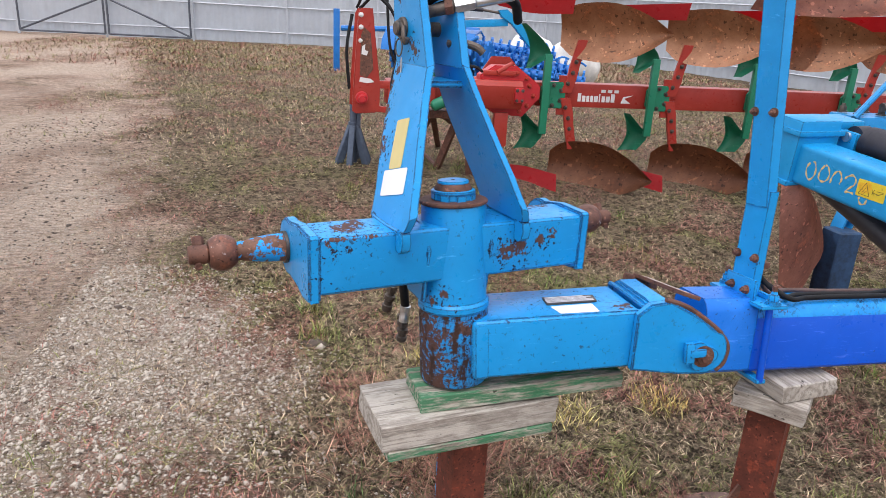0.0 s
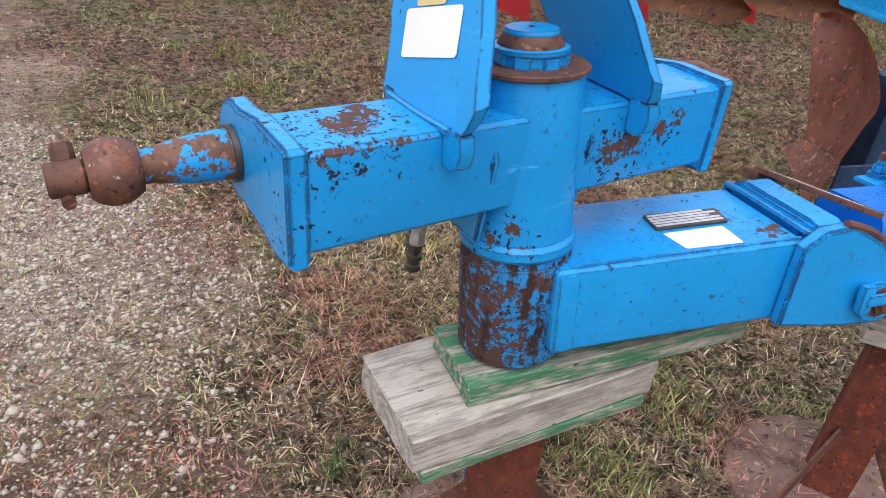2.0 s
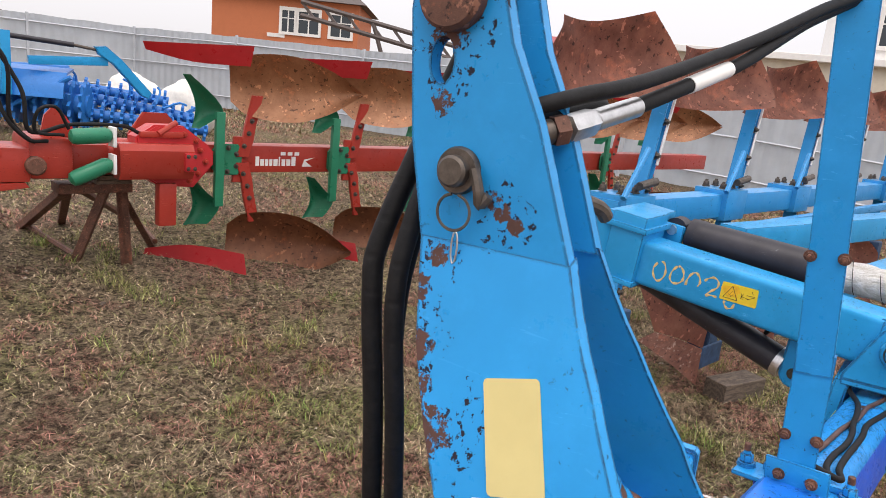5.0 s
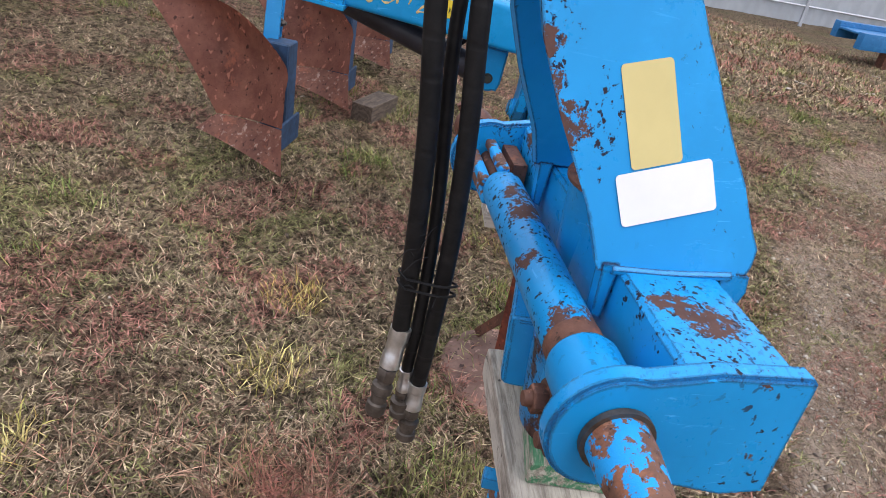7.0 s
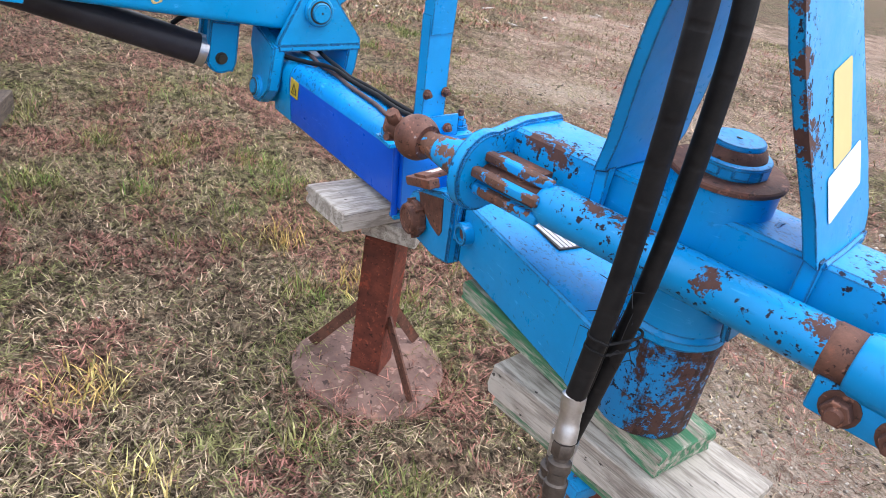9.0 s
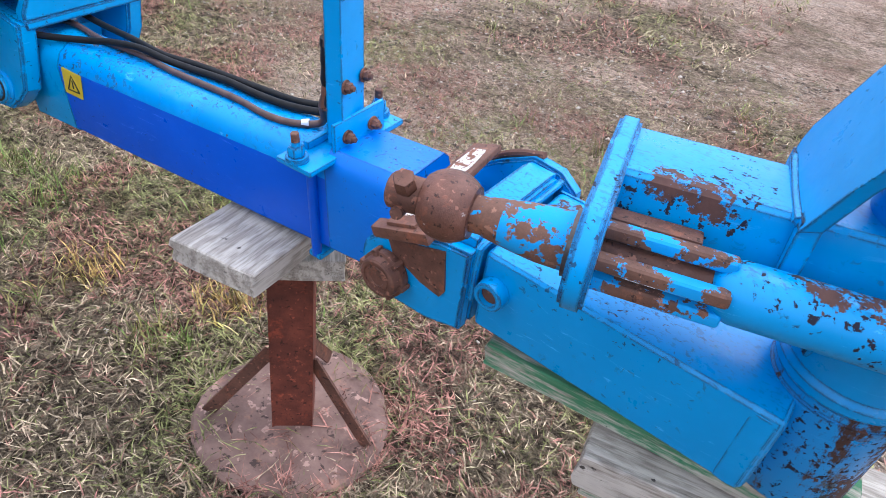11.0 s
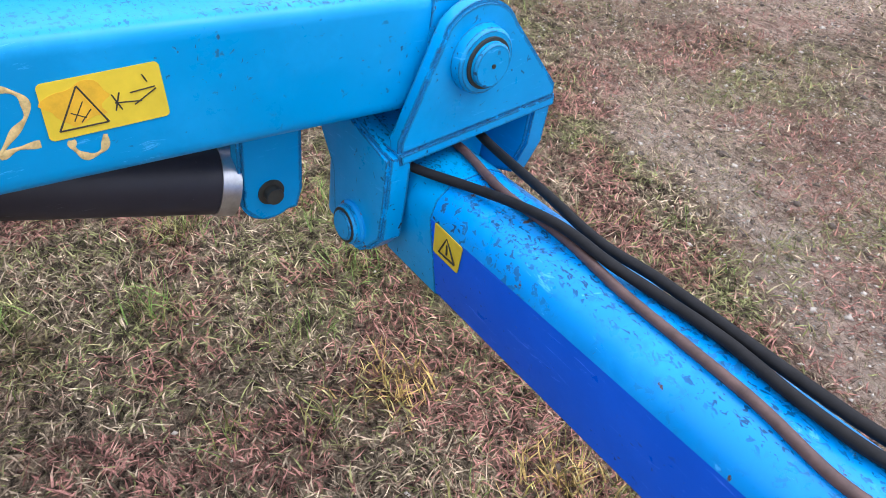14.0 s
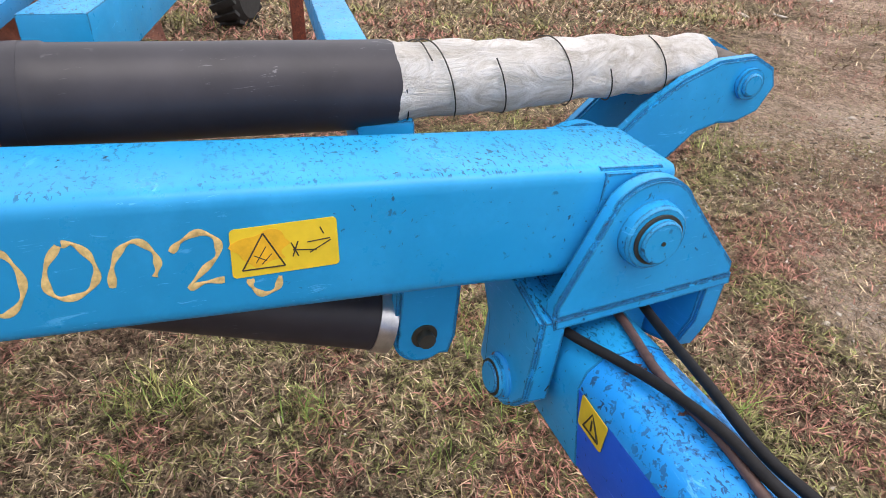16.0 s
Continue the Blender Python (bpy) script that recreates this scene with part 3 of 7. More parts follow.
def grass_material(name, straw, green, red):
    n = Nodes(name)
    geo = n.add("ShaderNodeNewGeometry")
    lot = geo.outputs["Random Per Island"]
    pos = geo.outputs["Position"]
    greens = n.step(n.noise(1.5, 4, 0.6, pos, 0.6), 0.49, 0.6)
    reds = n.step(n.noise(1.9, 4, 0.55, pos, 0.4), 0.49, 0.57)
    shade = n.math("FRACT", n.math("MULTIPLY", lot, 3.7))
    color = n.mix(n.step(shade, 0.1, 0.8), tuple(c * 0.32 for c in straw), straw)
    color = n.mix(n.step(shade, 0.86, 0.96), color, tuple(min(0.9, c * 1.4 + 0.03) for c in straw))
    color = n.mix(n.math("MULTIPLY", n.step(n.math("ADD", lot, n.math("MULTIPLY", greens, 0.6)), 0.74, 0.9), 0.9), color, green)
    wrapped = n.math("FRACT", n.math("MULTIPLY", lot, 7.3))
    color = n.mix(n.math("MULTIPLY", n.step(n.math("ADD", wrapped, n.math("MULTIPLY", reds, 0.62)), 0.87, 0.97), 0.9), color, red)
    rot = n.step(n.noise(3.1, 4, 0.6, pos, 0.4), 0.57, 0.66)
    color = n.mix(n.math("MULTIPLY", rot, 0.55), color, tuple(c * 0.3 for c in red))
    # Tone follows noise: darker between clumps, paler within them.
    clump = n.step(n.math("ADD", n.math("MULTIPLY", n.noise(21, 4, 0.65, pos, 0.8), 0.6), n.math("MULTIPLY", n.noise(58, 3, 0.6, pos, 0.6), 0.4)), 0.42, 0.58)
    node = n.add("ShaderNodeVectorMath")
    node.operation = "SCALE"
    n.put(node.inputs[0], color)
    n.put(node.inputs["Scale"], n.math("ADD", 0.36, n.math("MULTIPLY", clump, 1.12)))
    n.bsdf.inputs["Specular IOR Level"].default_value = 0.06
    return n.done(node.outputs[0], 0.75)


def blades(name, count, area, length, width, tilt, material, label, seed, keep, clump=0.0, base=0.0, short=False):
    """Loose blades of three triangles each, scattered over the area (x0, x1, y0, y1)."""
    rng = np.random.default_rng(seed)
    x0, x1, y0, y1 = area
    x, y = rng.uniform(x0, x1, count), rng.uniform(y0, y1, count)
    if clump:
        m = max(8, count // 60)
        cx, cy = rng.uniform(x0, x1, m), rng.uniform(y0, y1, m)
        pick = rng.integers(0, m, count)
        x, y = cx[pick] + rng.normal(0, clump, count), cy[pick] + rng.normal(0, clump, count)
    ok = rng.uniform(0, 1, count) < keep(x, y)
    x, y = x[ok], y[ok]
    n = len(x)
    az = rng.uniform(0, 2 * np.pi, n)
    lean = np.radians(np.clip(rng.normal(tilt, 16, n), 5, 88))
    ln = length * rng.uniform(0.45, 1.3, n)
    w = width * rng.uniform(0.6, 1.3, n)
    d = np.stack([np.cos(az), np.sin(az)], -1)
    s = np.stack([-d[:, 1], d[:, 0]], -1)
    p = np.stack([x, y, ground_z(x, y) - 0.003 + base], -1)
    flat, rise = np.sin(lean), np.cos(lean)
    kink = rng.normal(0, 0.3, n)[:, None]

    def at(share, half, drop):
        q = p.copy()
        q[:, :2] += d * (flat * ln * share)[:, None] + s * (kink * (ln * share * share)[:, None]) + s * (w * half)[:, None]
        q[:, 2] += rise * ln * share - drop * ln * flat
        return q

    if short:
        verts = np.stack([at(0, -0.5, 0), at(0, 0.5, 0), at(1.0, 0, 0.02)], 1).reshape(-1, 3)
        mesh = array_mesh(name, verts, np.arange(n * 3).reshape(-1, 3))
        mesh.materials.append(material)
        return tagged(new(name, mesh), label, "grass", kind="stuff")
    verts = np.stack([at(0, -0.5, 0), at(0, 0.5, 0), at(0.5, -0.45, -0.04), at(0.5, 0.45, -0.04), at(1.0, 0, 0.04)], 1).reshape(-1, 3)
    o = (np.arange(n) * 5)[:, None]
    faces = np.concatenate([o + [0, 1, 3], o + [0, 3, 2], o + [2, 3, 4]])
    mesh = array_mesh(name, verts, faces)
    mesh.materials.append(material)
    return tagged(new(name, mesh), label, "grass", kind="stuff")


def near_keep(x, y):
    lumpy = 0.55 + 0.45 * np.clip(wave(x, y, 2.7, 0.2) * 0.8 + 0.4, 0, 1)
    return np.clip(1.0 - 0.85 * bare_soil(x, y), 0, 1) * lumpy


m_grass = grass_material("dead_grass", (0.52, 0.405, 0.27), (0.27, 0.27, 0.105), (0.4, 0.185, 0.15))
# Darker mix of the same grass for the dense patch round the plough.
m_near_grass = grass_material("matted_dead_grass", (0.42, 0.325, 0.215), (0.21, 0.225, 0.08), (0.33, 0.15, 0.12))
# Flat under-layer kept dark: gap shade between blades put into its colour.
m_litter = grass_material("dark_flat_grass", (0.27, 0.205, 0.14), (0.13, 0.135, 0.052), (0.2, 0.09, 0.07))
m_green_grass = grass_material("green_tufts", (0.4, 0.38, 0.16), (0.18, 0.27, 0.07), (0.25, 0.22, 0.08))
m_weed = grass_material("red_brown_weed", (0.44, 0.26, 0.18), (0.3, 0.19, 0.11), (0.34, 0.14, 0.105))
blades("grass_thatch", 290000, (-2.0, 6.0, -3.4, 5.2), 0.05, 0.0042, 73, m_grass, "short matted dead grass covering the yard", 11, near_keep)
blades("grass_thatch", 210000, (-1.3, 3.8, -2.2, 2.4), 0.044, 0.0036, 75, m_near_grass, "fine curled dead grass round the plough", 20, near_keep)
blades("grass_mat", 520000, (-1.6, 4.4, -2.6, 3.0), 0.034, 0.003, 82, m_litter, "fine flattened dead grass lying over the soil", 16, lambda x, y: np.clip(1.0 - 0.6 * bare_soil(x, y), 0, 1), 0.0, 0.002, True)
blades("grass_thatch", 110000, (-3.5, 11.0, 5.2, 12.0), 0.07, 0.008, 66, m_grass, "dry grass on the yard before the fence", 12, near_keep)
blades("grass_thatch", 70000, (1.0, 11.0, -9.0, -3.4), 0.075, 0.008, 64, m_grass, "dry grass beyond the south track", 17, near_keep)
blades("grass_thatch", 70000, (6.0, 12.0, -4.0, 5.2), 0.085, 0.012, 64, m_grass, "dry grass beyond the long plough frame", 19, near_keep)
blades("grass_thatch", 60000, (-7.0, 9.0, 12.0, 19.6), 0.11, 0.016, 62, m_grass, "dry olive grass by the fence foot", 18, near_keep)
blades("grass_tufts", 26000, (-1.2, 6.0, -3.0, 5.2), 0.095, 0.0036, 38, m_green_grass, "greener tufts of living grass among dead blades", 13, lambda x, y: np.clip(1.1 - 1.2 * bare_soil(x, y), 0, 1) * np.clip(wave(x, y, 1.4, 4.0) + 0.35, 0, 1), 0.045)
blades("grass_tufts", 60000, (-3.0, 5.0, -4.5, 1.5), 0.045, 0.0034, 76, m_grass, "sparse dry wisps on the trodden soil", 14, lambda x, y: 0.8 + 0 * x, 0.09)
blades("dry_weed_mat", 7500, (-0.75, 0.75, -0.35, 1.25), 0.15, 0.0026, 64, m_weed, "red-brown dead creeping weed under the headstock", 15, lambda x, y: np.clip(1.25 - 1.3 * np.hypot((x - 0.06) / 0.48, (y - 0.5) / 0.75), 0, 1), 0.05, 0.008)


def tuft(x, y, r, count, length, material, label, seed):
    """One clump of grass or weed round a place."""
    blades("grass_tuft", count, (x - r, x + r, y - r, y + r), length, 0.0042, 35, material, label, seed, lambda a, b: np.clip(1.3 - 1.3 * np.hypot(a - x, b - y) / r, 0, 1))


m_yellow_grass = grass_material("yellow_tufts", (0.72, 0.6, 0.26), (0.4, 0.36, 0.1), (0.5, 0.34, 0.12))
for k, (tx, ty) in enumerate(((0.35, 0.21), (0.69, 0.28), (0.43, 0.11), (-0.28, 1.5), (1.37, 0.08), (1.23, -0.24), (-0.3, 1.75))):
    tuft(tx, ty, 0.12, 380, 0.078, m_green_grass, "fresh green grass tuft in the dead thatch", 60 + k)
for k, (tx, ty) in enumerate(((1.07, 0.76), (0.66, 0.7), (1.37, -0.16), (1.78, 0.04), (0.2, 1.2))):
    tuft(tx, ty, 0.14, 420, 0.075, m_yellow_grass, "yellowing grass tuft in the dead thatch", 80 + k)
m_weed_green = grass_material("green_weed", (0.14, 0.19, 0.08), (0.1, 0.16, 0.06), (0.12, 0.15, 0.07))
tuft(-0.19, 0.3, 0.07, 130, 0.085, m_weed_green, "dark green broad-leaved weed by the stand", 95)
for k, (dx2, dy2) in enumerate(((0.068, -0.005), (0.942, 0.0))):
    blades("straw_litter", 150, (dx2 - 0.23, dx2 + 0.23, dy2 - 0.23, dy2 + 0.23), 0.075, 0.0026, 87, m_grass, "loose dry straw strewn on the base disc", 97 + k, lambda a, b: 1.0 * (np.hypot(a - dx2, b - dy2) < 0.22), 0.0, 0.026)
    blades("grass_tufts", 2600, (dx2 - 0.3, dx2 + 0.3, dy2 - 0.3, dy2 + 0.3), 0.075, 0.0034, 62, m_near_grass, "dead grass growing over the edge of the base disc", 99 + k, lambda a, b: 1.0 * (np.abs(np.hypot(a - dx2, b - dy2) - 0.245 - 0.02 * np.sin(5 * np.arctan2(b - dy2, a - dx2))) < 0.03), 0.0, 0.004)


def pebbles(name, count, area, size, seed, keep, material=None, label="loose pale gravel lying on the trodden soil"):
    rng = np.random.default_rng(seed)
    x0, x1, y0, y1 = area
    x, y = rng.uniform(x0, x1, count), rng.uniform(y0, y1, count)
    ok = rng.uniform(0, 1, count) < keep(x, y)
    x, y = x[ok], y[ok]
    n = len(x)
    base = np.array([(1, 0, 0), (-1, 0, 0), (0, 1, 0), (0, -1, 0), (0, 0, 1), (0, 0, -1)], float)
    tri = np.array([(0, 2, 4), (2, 1, 4), (1, 3, 4), (3, 0, 4), (2, 0, 5), (1, 2, 5), (3, 1, 5), (0, 3, 5)])
    s = size * rng.lognormal(0, 0.45, n)[:, None, None] * rng.uniform(0.55, 1.0, (n, 1, 3)) * (1, 1, 0.6)
    v = base[None] * s + rng.normal(0, 0.18, (n, 6, 3)) * s
    a = rng.uniform(0, 6.3, n)
    c, si = np.cos(a)[:, None], np.sin(a)[:, None]
    v = np.stack([v[..., 0] * c - v[..., 1] * si, v[..., 0] * si + v[..., 1] * c, v[..., 2]], -1)
    v += np.stack([x, y, ground_z(x, y) + 0.001], -1)[:, None]
    faces = ((np.arange(n) * 6)[:, None, None] + tri[None]).reshape(-1, 3)
    mesh = array_mesh(name, v.reshape(-1, 3), faces)
    mesh.materials.append(material or m_stone)
    return tagged(new(name, mesh), label, "gravel", kind="stuff")


pebbles("gravel", 42000, (-3.2, 4.0, -4.0, 5.0), 0.0055, 21, lambda x, y: np.clip(bare_soil(x, y) * 1.2, 0.03, 1))
pebbles("gravel", 26000, (-1.5, 0.1, -0.3, 2.4), 0.0065, 27, lambda x, y: np.clip(bare_soil(x, y) * 1.3 - 0.25, 0.0, 1), None, "coarse pale gravel by the headstock")

m_clod = plain("dark_clod", (0.1, 0.075, 0.058), 0.95, 0.0, 0.4, 60)
pebbles("soil_clods", 16000, (-3.2, 4.0, -4.0, 6.5), 0.009, 22, lambda x, y: np.clip(bare_soil(x, y) * 1.1, 0.05, 1), m_clod, "small dark crumbs of soil on the track")


# ---- fence, gate and distance ----
FENCE = [(-16.0, 21.4), (-8.4, 20.3), (-3.7, 19.9), (1.5, 19.7), (6.6, 19.5), (8.2, 16.8), (9.6, 13.2), (10.6, 9.0), (11.6, 4.7), (13.0, -2.0), (14.5, -10.0), (16.0, -22.0)]
fence = thing("fence", (6.6, 19.5, 0.5), "grey corrugated sheet-metal yard fence on steel posts", "fence", kind="structure")


def sheet_run(a, b, low, high, wave_len=0.2, depth=0.012):
    """Corrugated sheet from a to b."""
    a, b = Vector(a), Vector(b)
    run = b - a
    n = max(4, int(run.length / wave_len) * 4)
    side = Vector((-run.y, run.x)).normalized()
    bm = bm_new()
    rows = []
    for i in range(n + 1):
        p = a + run * i / n + side * depth * (1 if i % 4 in (1, 2) else -1)
        g = float(ground_z(np.array(p.x), np.array(p.y)))
        rows.append((bm.verts.new((p.x, p.y, g + low)), bm.verts.new((p.x, p.y, g + high))))
    for r, s in zip(rows, rows[1:]):
        bm.faces.new((r[0], s[0], s[1], r[1]))
    ret = bmesh.ops.solidify(bm, geom=bm.faces[:], thickness=0.004)
    return bm


for a, b in zip(FENCE, FENCE[1:]):
    va, vb = Vector(a), Vector(b)
    cuts = max(1, round((vb - va).length / 2.6))
    for i in range(cuts):
        p, q = va.lerp(vb, i / cuts), va.lerp(vb, (i + 1) / cuts)
        gp, gq = (float(ground_z(np.array(w.x), np.array(w.y))) for w in (p, q))
        side = Vector((-(q - p).y, (q - p).x)).normalized() * -0.035
        part("panel", sheet_run(p, q, 0.05, 1.9), m_fence, fence)
        part("post", boxed((-0.03, -0.03, -0.1), (0.03, 0.03, 1.93), Matrix.Translation((p.x + side.x, p.y + side.y, gp)), 0.004, 1), m_fence_rail, fence)
        for z in (0.35, 1.05, 1.72):
            part("rail", rod((p.x + side.x, p.y + side.y, gp + z), (q.x + side.x, q.y + side.y, gq + z), 0.022, 6), m_fence_rail, fence)

gate = thing("yard_gate", (-6.0, 19.95, 0.5), "closed double sheet-metal yard gate with dark diagonal braces", "gate", kind="structure")
for x0, x1, flip in ((-8.3, -6.05, 1), (-5.95, -3.75, -1)):
    y0, y1 = (20.08 + (x0 + 8.4) * -0.085, 20.08 + (x1 + 8.4) * -0.085)
    ends = ((x0, y0), (x1, y1))
    for (ax, ay, az), (bx, by, bz) in (((x0, y0, 0.6), (x1, y1, 0.6)), ((x0, y0, 2.35), (x1, y1, 2.35)), ((x0, y0, 0.6), (x0, y0, 2.35)), ((x1, y1, 0.6), (x1, y1, 2.35)), ((x0, y0, 0.62 if flip > 0 else 1.55), (x1, y1, 1.55 if flip > 0 else 0.62))):
        part("gate_bar", rod((ax, ay, az), (bx, by, bz), 0.028, 6), m_dark_frame, gate)


def window(parent, m, w, h):
    """Window in the local xz plane, looking towards -y."""
    bars = (((-w / 2 - 0.18, -0.1, -0.18), (w / 2 + 0.18, 0.02, 0)), ((-w / 2 - 0.18, -0.1, h), (w / 2 + 0.18, 0.02, h + 0.22)), ((-w / 2 - 0.18, -0.1, 0), (-w / 2, 0.02, h)), ((w / 2, -0.1, 0), (w / 2 + 0.18, 0.02, h)), ((-0.04, -0.04, 0), (0.04, 0.02, h)), ((-w / 2, -0.04, h * 0.62), (w / 2, 0.02, h * 0.62 + 0.06)))
    win = part("window", boxed(*bars[0], m, 0), m_trim, parent)
    for lo, hi in bars[1:]:
        part("window_bar", boxed(lo, hi, m, 0), m_trim, win)
    part("pane", boxed((-w / 2, -0.015, 0), (w / 2, 0.0, h), m, 0), m_glass, win)
    return win


def face_to(p, q, z):
    """A wall's pose from p to q, its outer side to the right of that way."""
    d = Vector((q[0] - p[0], q[1] - p[1], 0))
    return Matrix.Translation((p[0], p[1], z)) @ Matrix.Rotation(math.atan2(d.y, d.x), 4, "Z"), d.length


house = thing("brick_house", (24.0, 44.0, 0.6), "two-storey orange brick house with white window surrounds", "house")
hm, hl = face_to((20.6, 44.6), (27.6, 38.0), 0.5)
part("wall", boxed((0, 0, 0), (hl, 8, 6.0), hm, 0), m_house, house)
roof_bm = bm_new()
rp = [hm @ Vector(v) for v in ((-0.5, -0.5, 6.0), (hl + 0.5, -0.5, 6.0), (hl + 0.5, 8.5, 6.0), (-0.5, 8.5, 6.0), (2.5, 4, 8.4), (hl - 2.5, 4, 8.4))]
rv = [roof_bm.verts.new(v) for v in rp]
for f in ((0, 1, 5, 4), (1, 2, 5), (2, 3, 4, 5), (3, 0, 4), (3, 2, 1, 0)):
    roof_bm.faces.new([rv[i] for i in f])
part("roof", roof_bm, m_roof_dark, house)
for s, w in ((0.52, 0.8), (0.66, 1.3), (0.88, 1.3)):
    window(house, hm @ Matrix.Translation((hl * s, 0, 3.9)), w, 1.35)
for z in (0.0, 3.0):
    part("string_course", boxed((hl * 0.38, -0.05, z + 0.5), (hl * 0.5, 0.02, z + 0.75), hm, 0), m_trim, house)

house2 = thing("red_roofed_house", (42.0, 31.0, 0.5), "low house with a dark red sheet roof behind the fence", "house")
hm2, hl2 = face_to((38.6, 34.0), (44.5, 28.4), 0.4)
part("wall", boxed((0, 0, 0), (hl2, 7, 4.0), hm2, 0), m_beige, house2)
roof_bm = bm_new()
rv = [roof_bm.verts.new(hm2 @ Vector(v)) for v in ((-0.6, -0.6, 3.9), (hl2 + 0.6, -0.6, 3.9), (hl2 + 0.6, 7.6, 3.9), (-0.6, 7.6, 3.9), (1.2, 3.5, 6.2), (hl2 - 1.2, 3.5, 6.2))]
for f in ((0, 1, 5, 4), (1, 2, 5), (2, 3, 4, 5), (3, 0, 4), (3, 2, 1, 0)):
    roof_bm.faces.new([rv[i] for i in f])
part("roof", roof_bm, m_roof_red, house2)
part("flue", rod(hm2 @ Vector((4.6, 0.4, 3.5)), hm2 @ Vector((4.6, 0.4, 6.4)), 0.09, 8), m_trim, house2)

house3 = thing("beige_building", (34.0, 11.0, 0.4), "pale rendered building with a flat grey-trimmed roof", "building")
hm3, hl3 = face_to((29.5, 16.0), (36.5, 4.0), 0.3)
part("wall", boxed((0, 0, 0), (hl3, 6, 4.1), hm3, 0), m_beige, house3)
part("roof", boxed((-0.4, -0.4, 4.1), (hl3 + 0.4, 6.4, 4.4), hm3, 0.02, 1), m_trim, house3)
part("upper_storey", boxed((hl3 * 0.5, 0.3, 4.4), (hl3, 5.5, 7.2), hm3, 0), m_trim, house3)
for s in (0.62, 0.78, 0.92):
    window(house3, hm3 @ Matrix.Translation((hl3 * s, 0.3, 5.0)), 1.1, 1.4)
for x, y, w, h, roof_m in ((3.0, 62.0, 7.0, 3.2, m_roof_red), (11.0, 66.0, 6.0, 3.0, m_roof_dark)):
    cottage = thing("cottage", (x, y, 0.5), "distant cottage, only its hipped roof above the fence", "house", "distant cottages")
    part("wall", boxed((x - w / 2, y - 3, 0.5), (x + w / 2, y + 3, h + 0.5), None, 0), m_beige, cottage)
    bm = bm_new()
    rv = [bm.verts.new(v) for v in ((x - w / 2 - 0.4, y - 3.4, h + 0.5), (x + w / 2 + 0.4, y - 3.4, h + 0.5), (x + w / 2 + 0.4, y + 3.4, h + 0.5), (x - w / 2 - 0.4, y + 3.4, h + 0.5), (x - w / 5, y, h + 1.9), (x + w / 5, y, h + 1.9))]
    for f in ((0, 1, 5, 4), (1, 2, 5), (2, 3, 4, 5), (3, 0, 4), (3, 2, 1, 0)):
        bm.faces.new([rv[i] for i in f])
    part("roof", bm, roof_m, cottage)


# ---- the blue plough: headstock ----
plough = thing("blue_plough", (0.6, 0.0, 0.65), "blue semi-mounted reversible plough with chipped paint, propped on stands", "plough")


def h(u, v, z):
    return MH @ Vector((u, v, z))


# pivot housing, its collar, castle nut and cap
AX0, AX1 = Vector((0.028, -0.026, 0.63)), Vector((0.006, 0.008, 1.105))


def up_axis(z):
    return AX0.lerp(AX1, (z - AX0.z) / (AX1.z - AX0.z))


def ring_part(name, z0, z1, profile, material, parent=plough, label="", seg=48):
    return part(name, turned(bm_new(), up_axis(z0), up_axis(z1), profile, seg), material, parent, label)


housing = ring_part("pivot_housing", 0.806, 1.052, [(0, 0.079), (0.02, 0.0835), (0.07, 0.084), (0.1, 0.0775), (0.6, 0.0745), (0.97, 0.0735), (1, 0.072)], m_cross)
ring_part("bearing_washer", 1.052, 1.061, [(0, 0.074), (0.25, 0.0785), (0.75, 0.0785), (1, 0.076)], m_rust, housing, "rusty bearing washer")
castle = ring_part("castle_nut", 1.061, 1.083, [(0, 0.046), (0.66, 0.046), (0.7, 0.0505), (0.92, 0.0505), (1, 0.047)], m_blue, housing)
for i in range(8):
    a = math.pi * 2 * i / 8 + 0.2
    c = up_axis(1.061) + Vector((0.0445 * math.cos(a), 0.0445 * math.sin(a), 0))
    part("nut_lug", boxed((-0.006, -0.011, 0.0), (0.0055, 0.011, 0.016), Matrix.Translation(c) @ Matrix.Rotation(a, 4, "Z"), 0.001, 1), m_blue, castle)
ring_part("pin_end", 1.083, 1.097, [(0, 0.043), (0.3, 0.042), (0.95, 0.037), (1, 0.036)], m_rust, housing, "rusty pin shoulder")
cap = ring_part("pin_cap", 1.097, 1.1035, [(0, 0.0355), (0.6, 0.0355), (1, 0.034)], m_blue, housing)
ring_part("centre_mark", 1.1033, 1.104, [(0, 0.004), (1, 0.004)], m_print, cap, "", 12)
ring_part("lower_bush", 0.628, 0.806, [(0, 0.078), (0.03, 0.081), (0.93, 0.082), (0.94, 0.079), (1, 0.079)], m_drum, plough, "lower pivot bush with rust showing through blue paint")

# crossbar box, gussets round the housing
cross_bm = boxed((-0.325, -0.064, 0.889), (0.333, 0.06, 1.015), MH, 0.014, 3)
crossbar = part("crossbar", cross_bm, m_cross, plough, "square blue crossbar with scraped rusty patches")
for s in (-1, 1):
    gus = plate([(-0.05, 0.84), (0.03, 0.84), (0.055, 0.9), (0.055, 1.005), (0.0, 1.018), (-0.052, 1.008), (-0.069, 0.965)], 0.012, MH @ Matrix(((0, 0, 1, s * 0.078 - 0.006), (1, 0, 0, 0), (0, 1, 0, 0), (0, 0, 0, 1))), bevel=0.003)
    part("gusset", gus, m_cross, crossbar)

END = [(-0.068, 0.878), (-0.068, 1.016), (-0.062, 1.022), (0.03, 1.022)] + arc(0.112, 0.946, 0.066, 105, -110, 18) + [(0.03, 0.882), (-0.02, 0.872)]


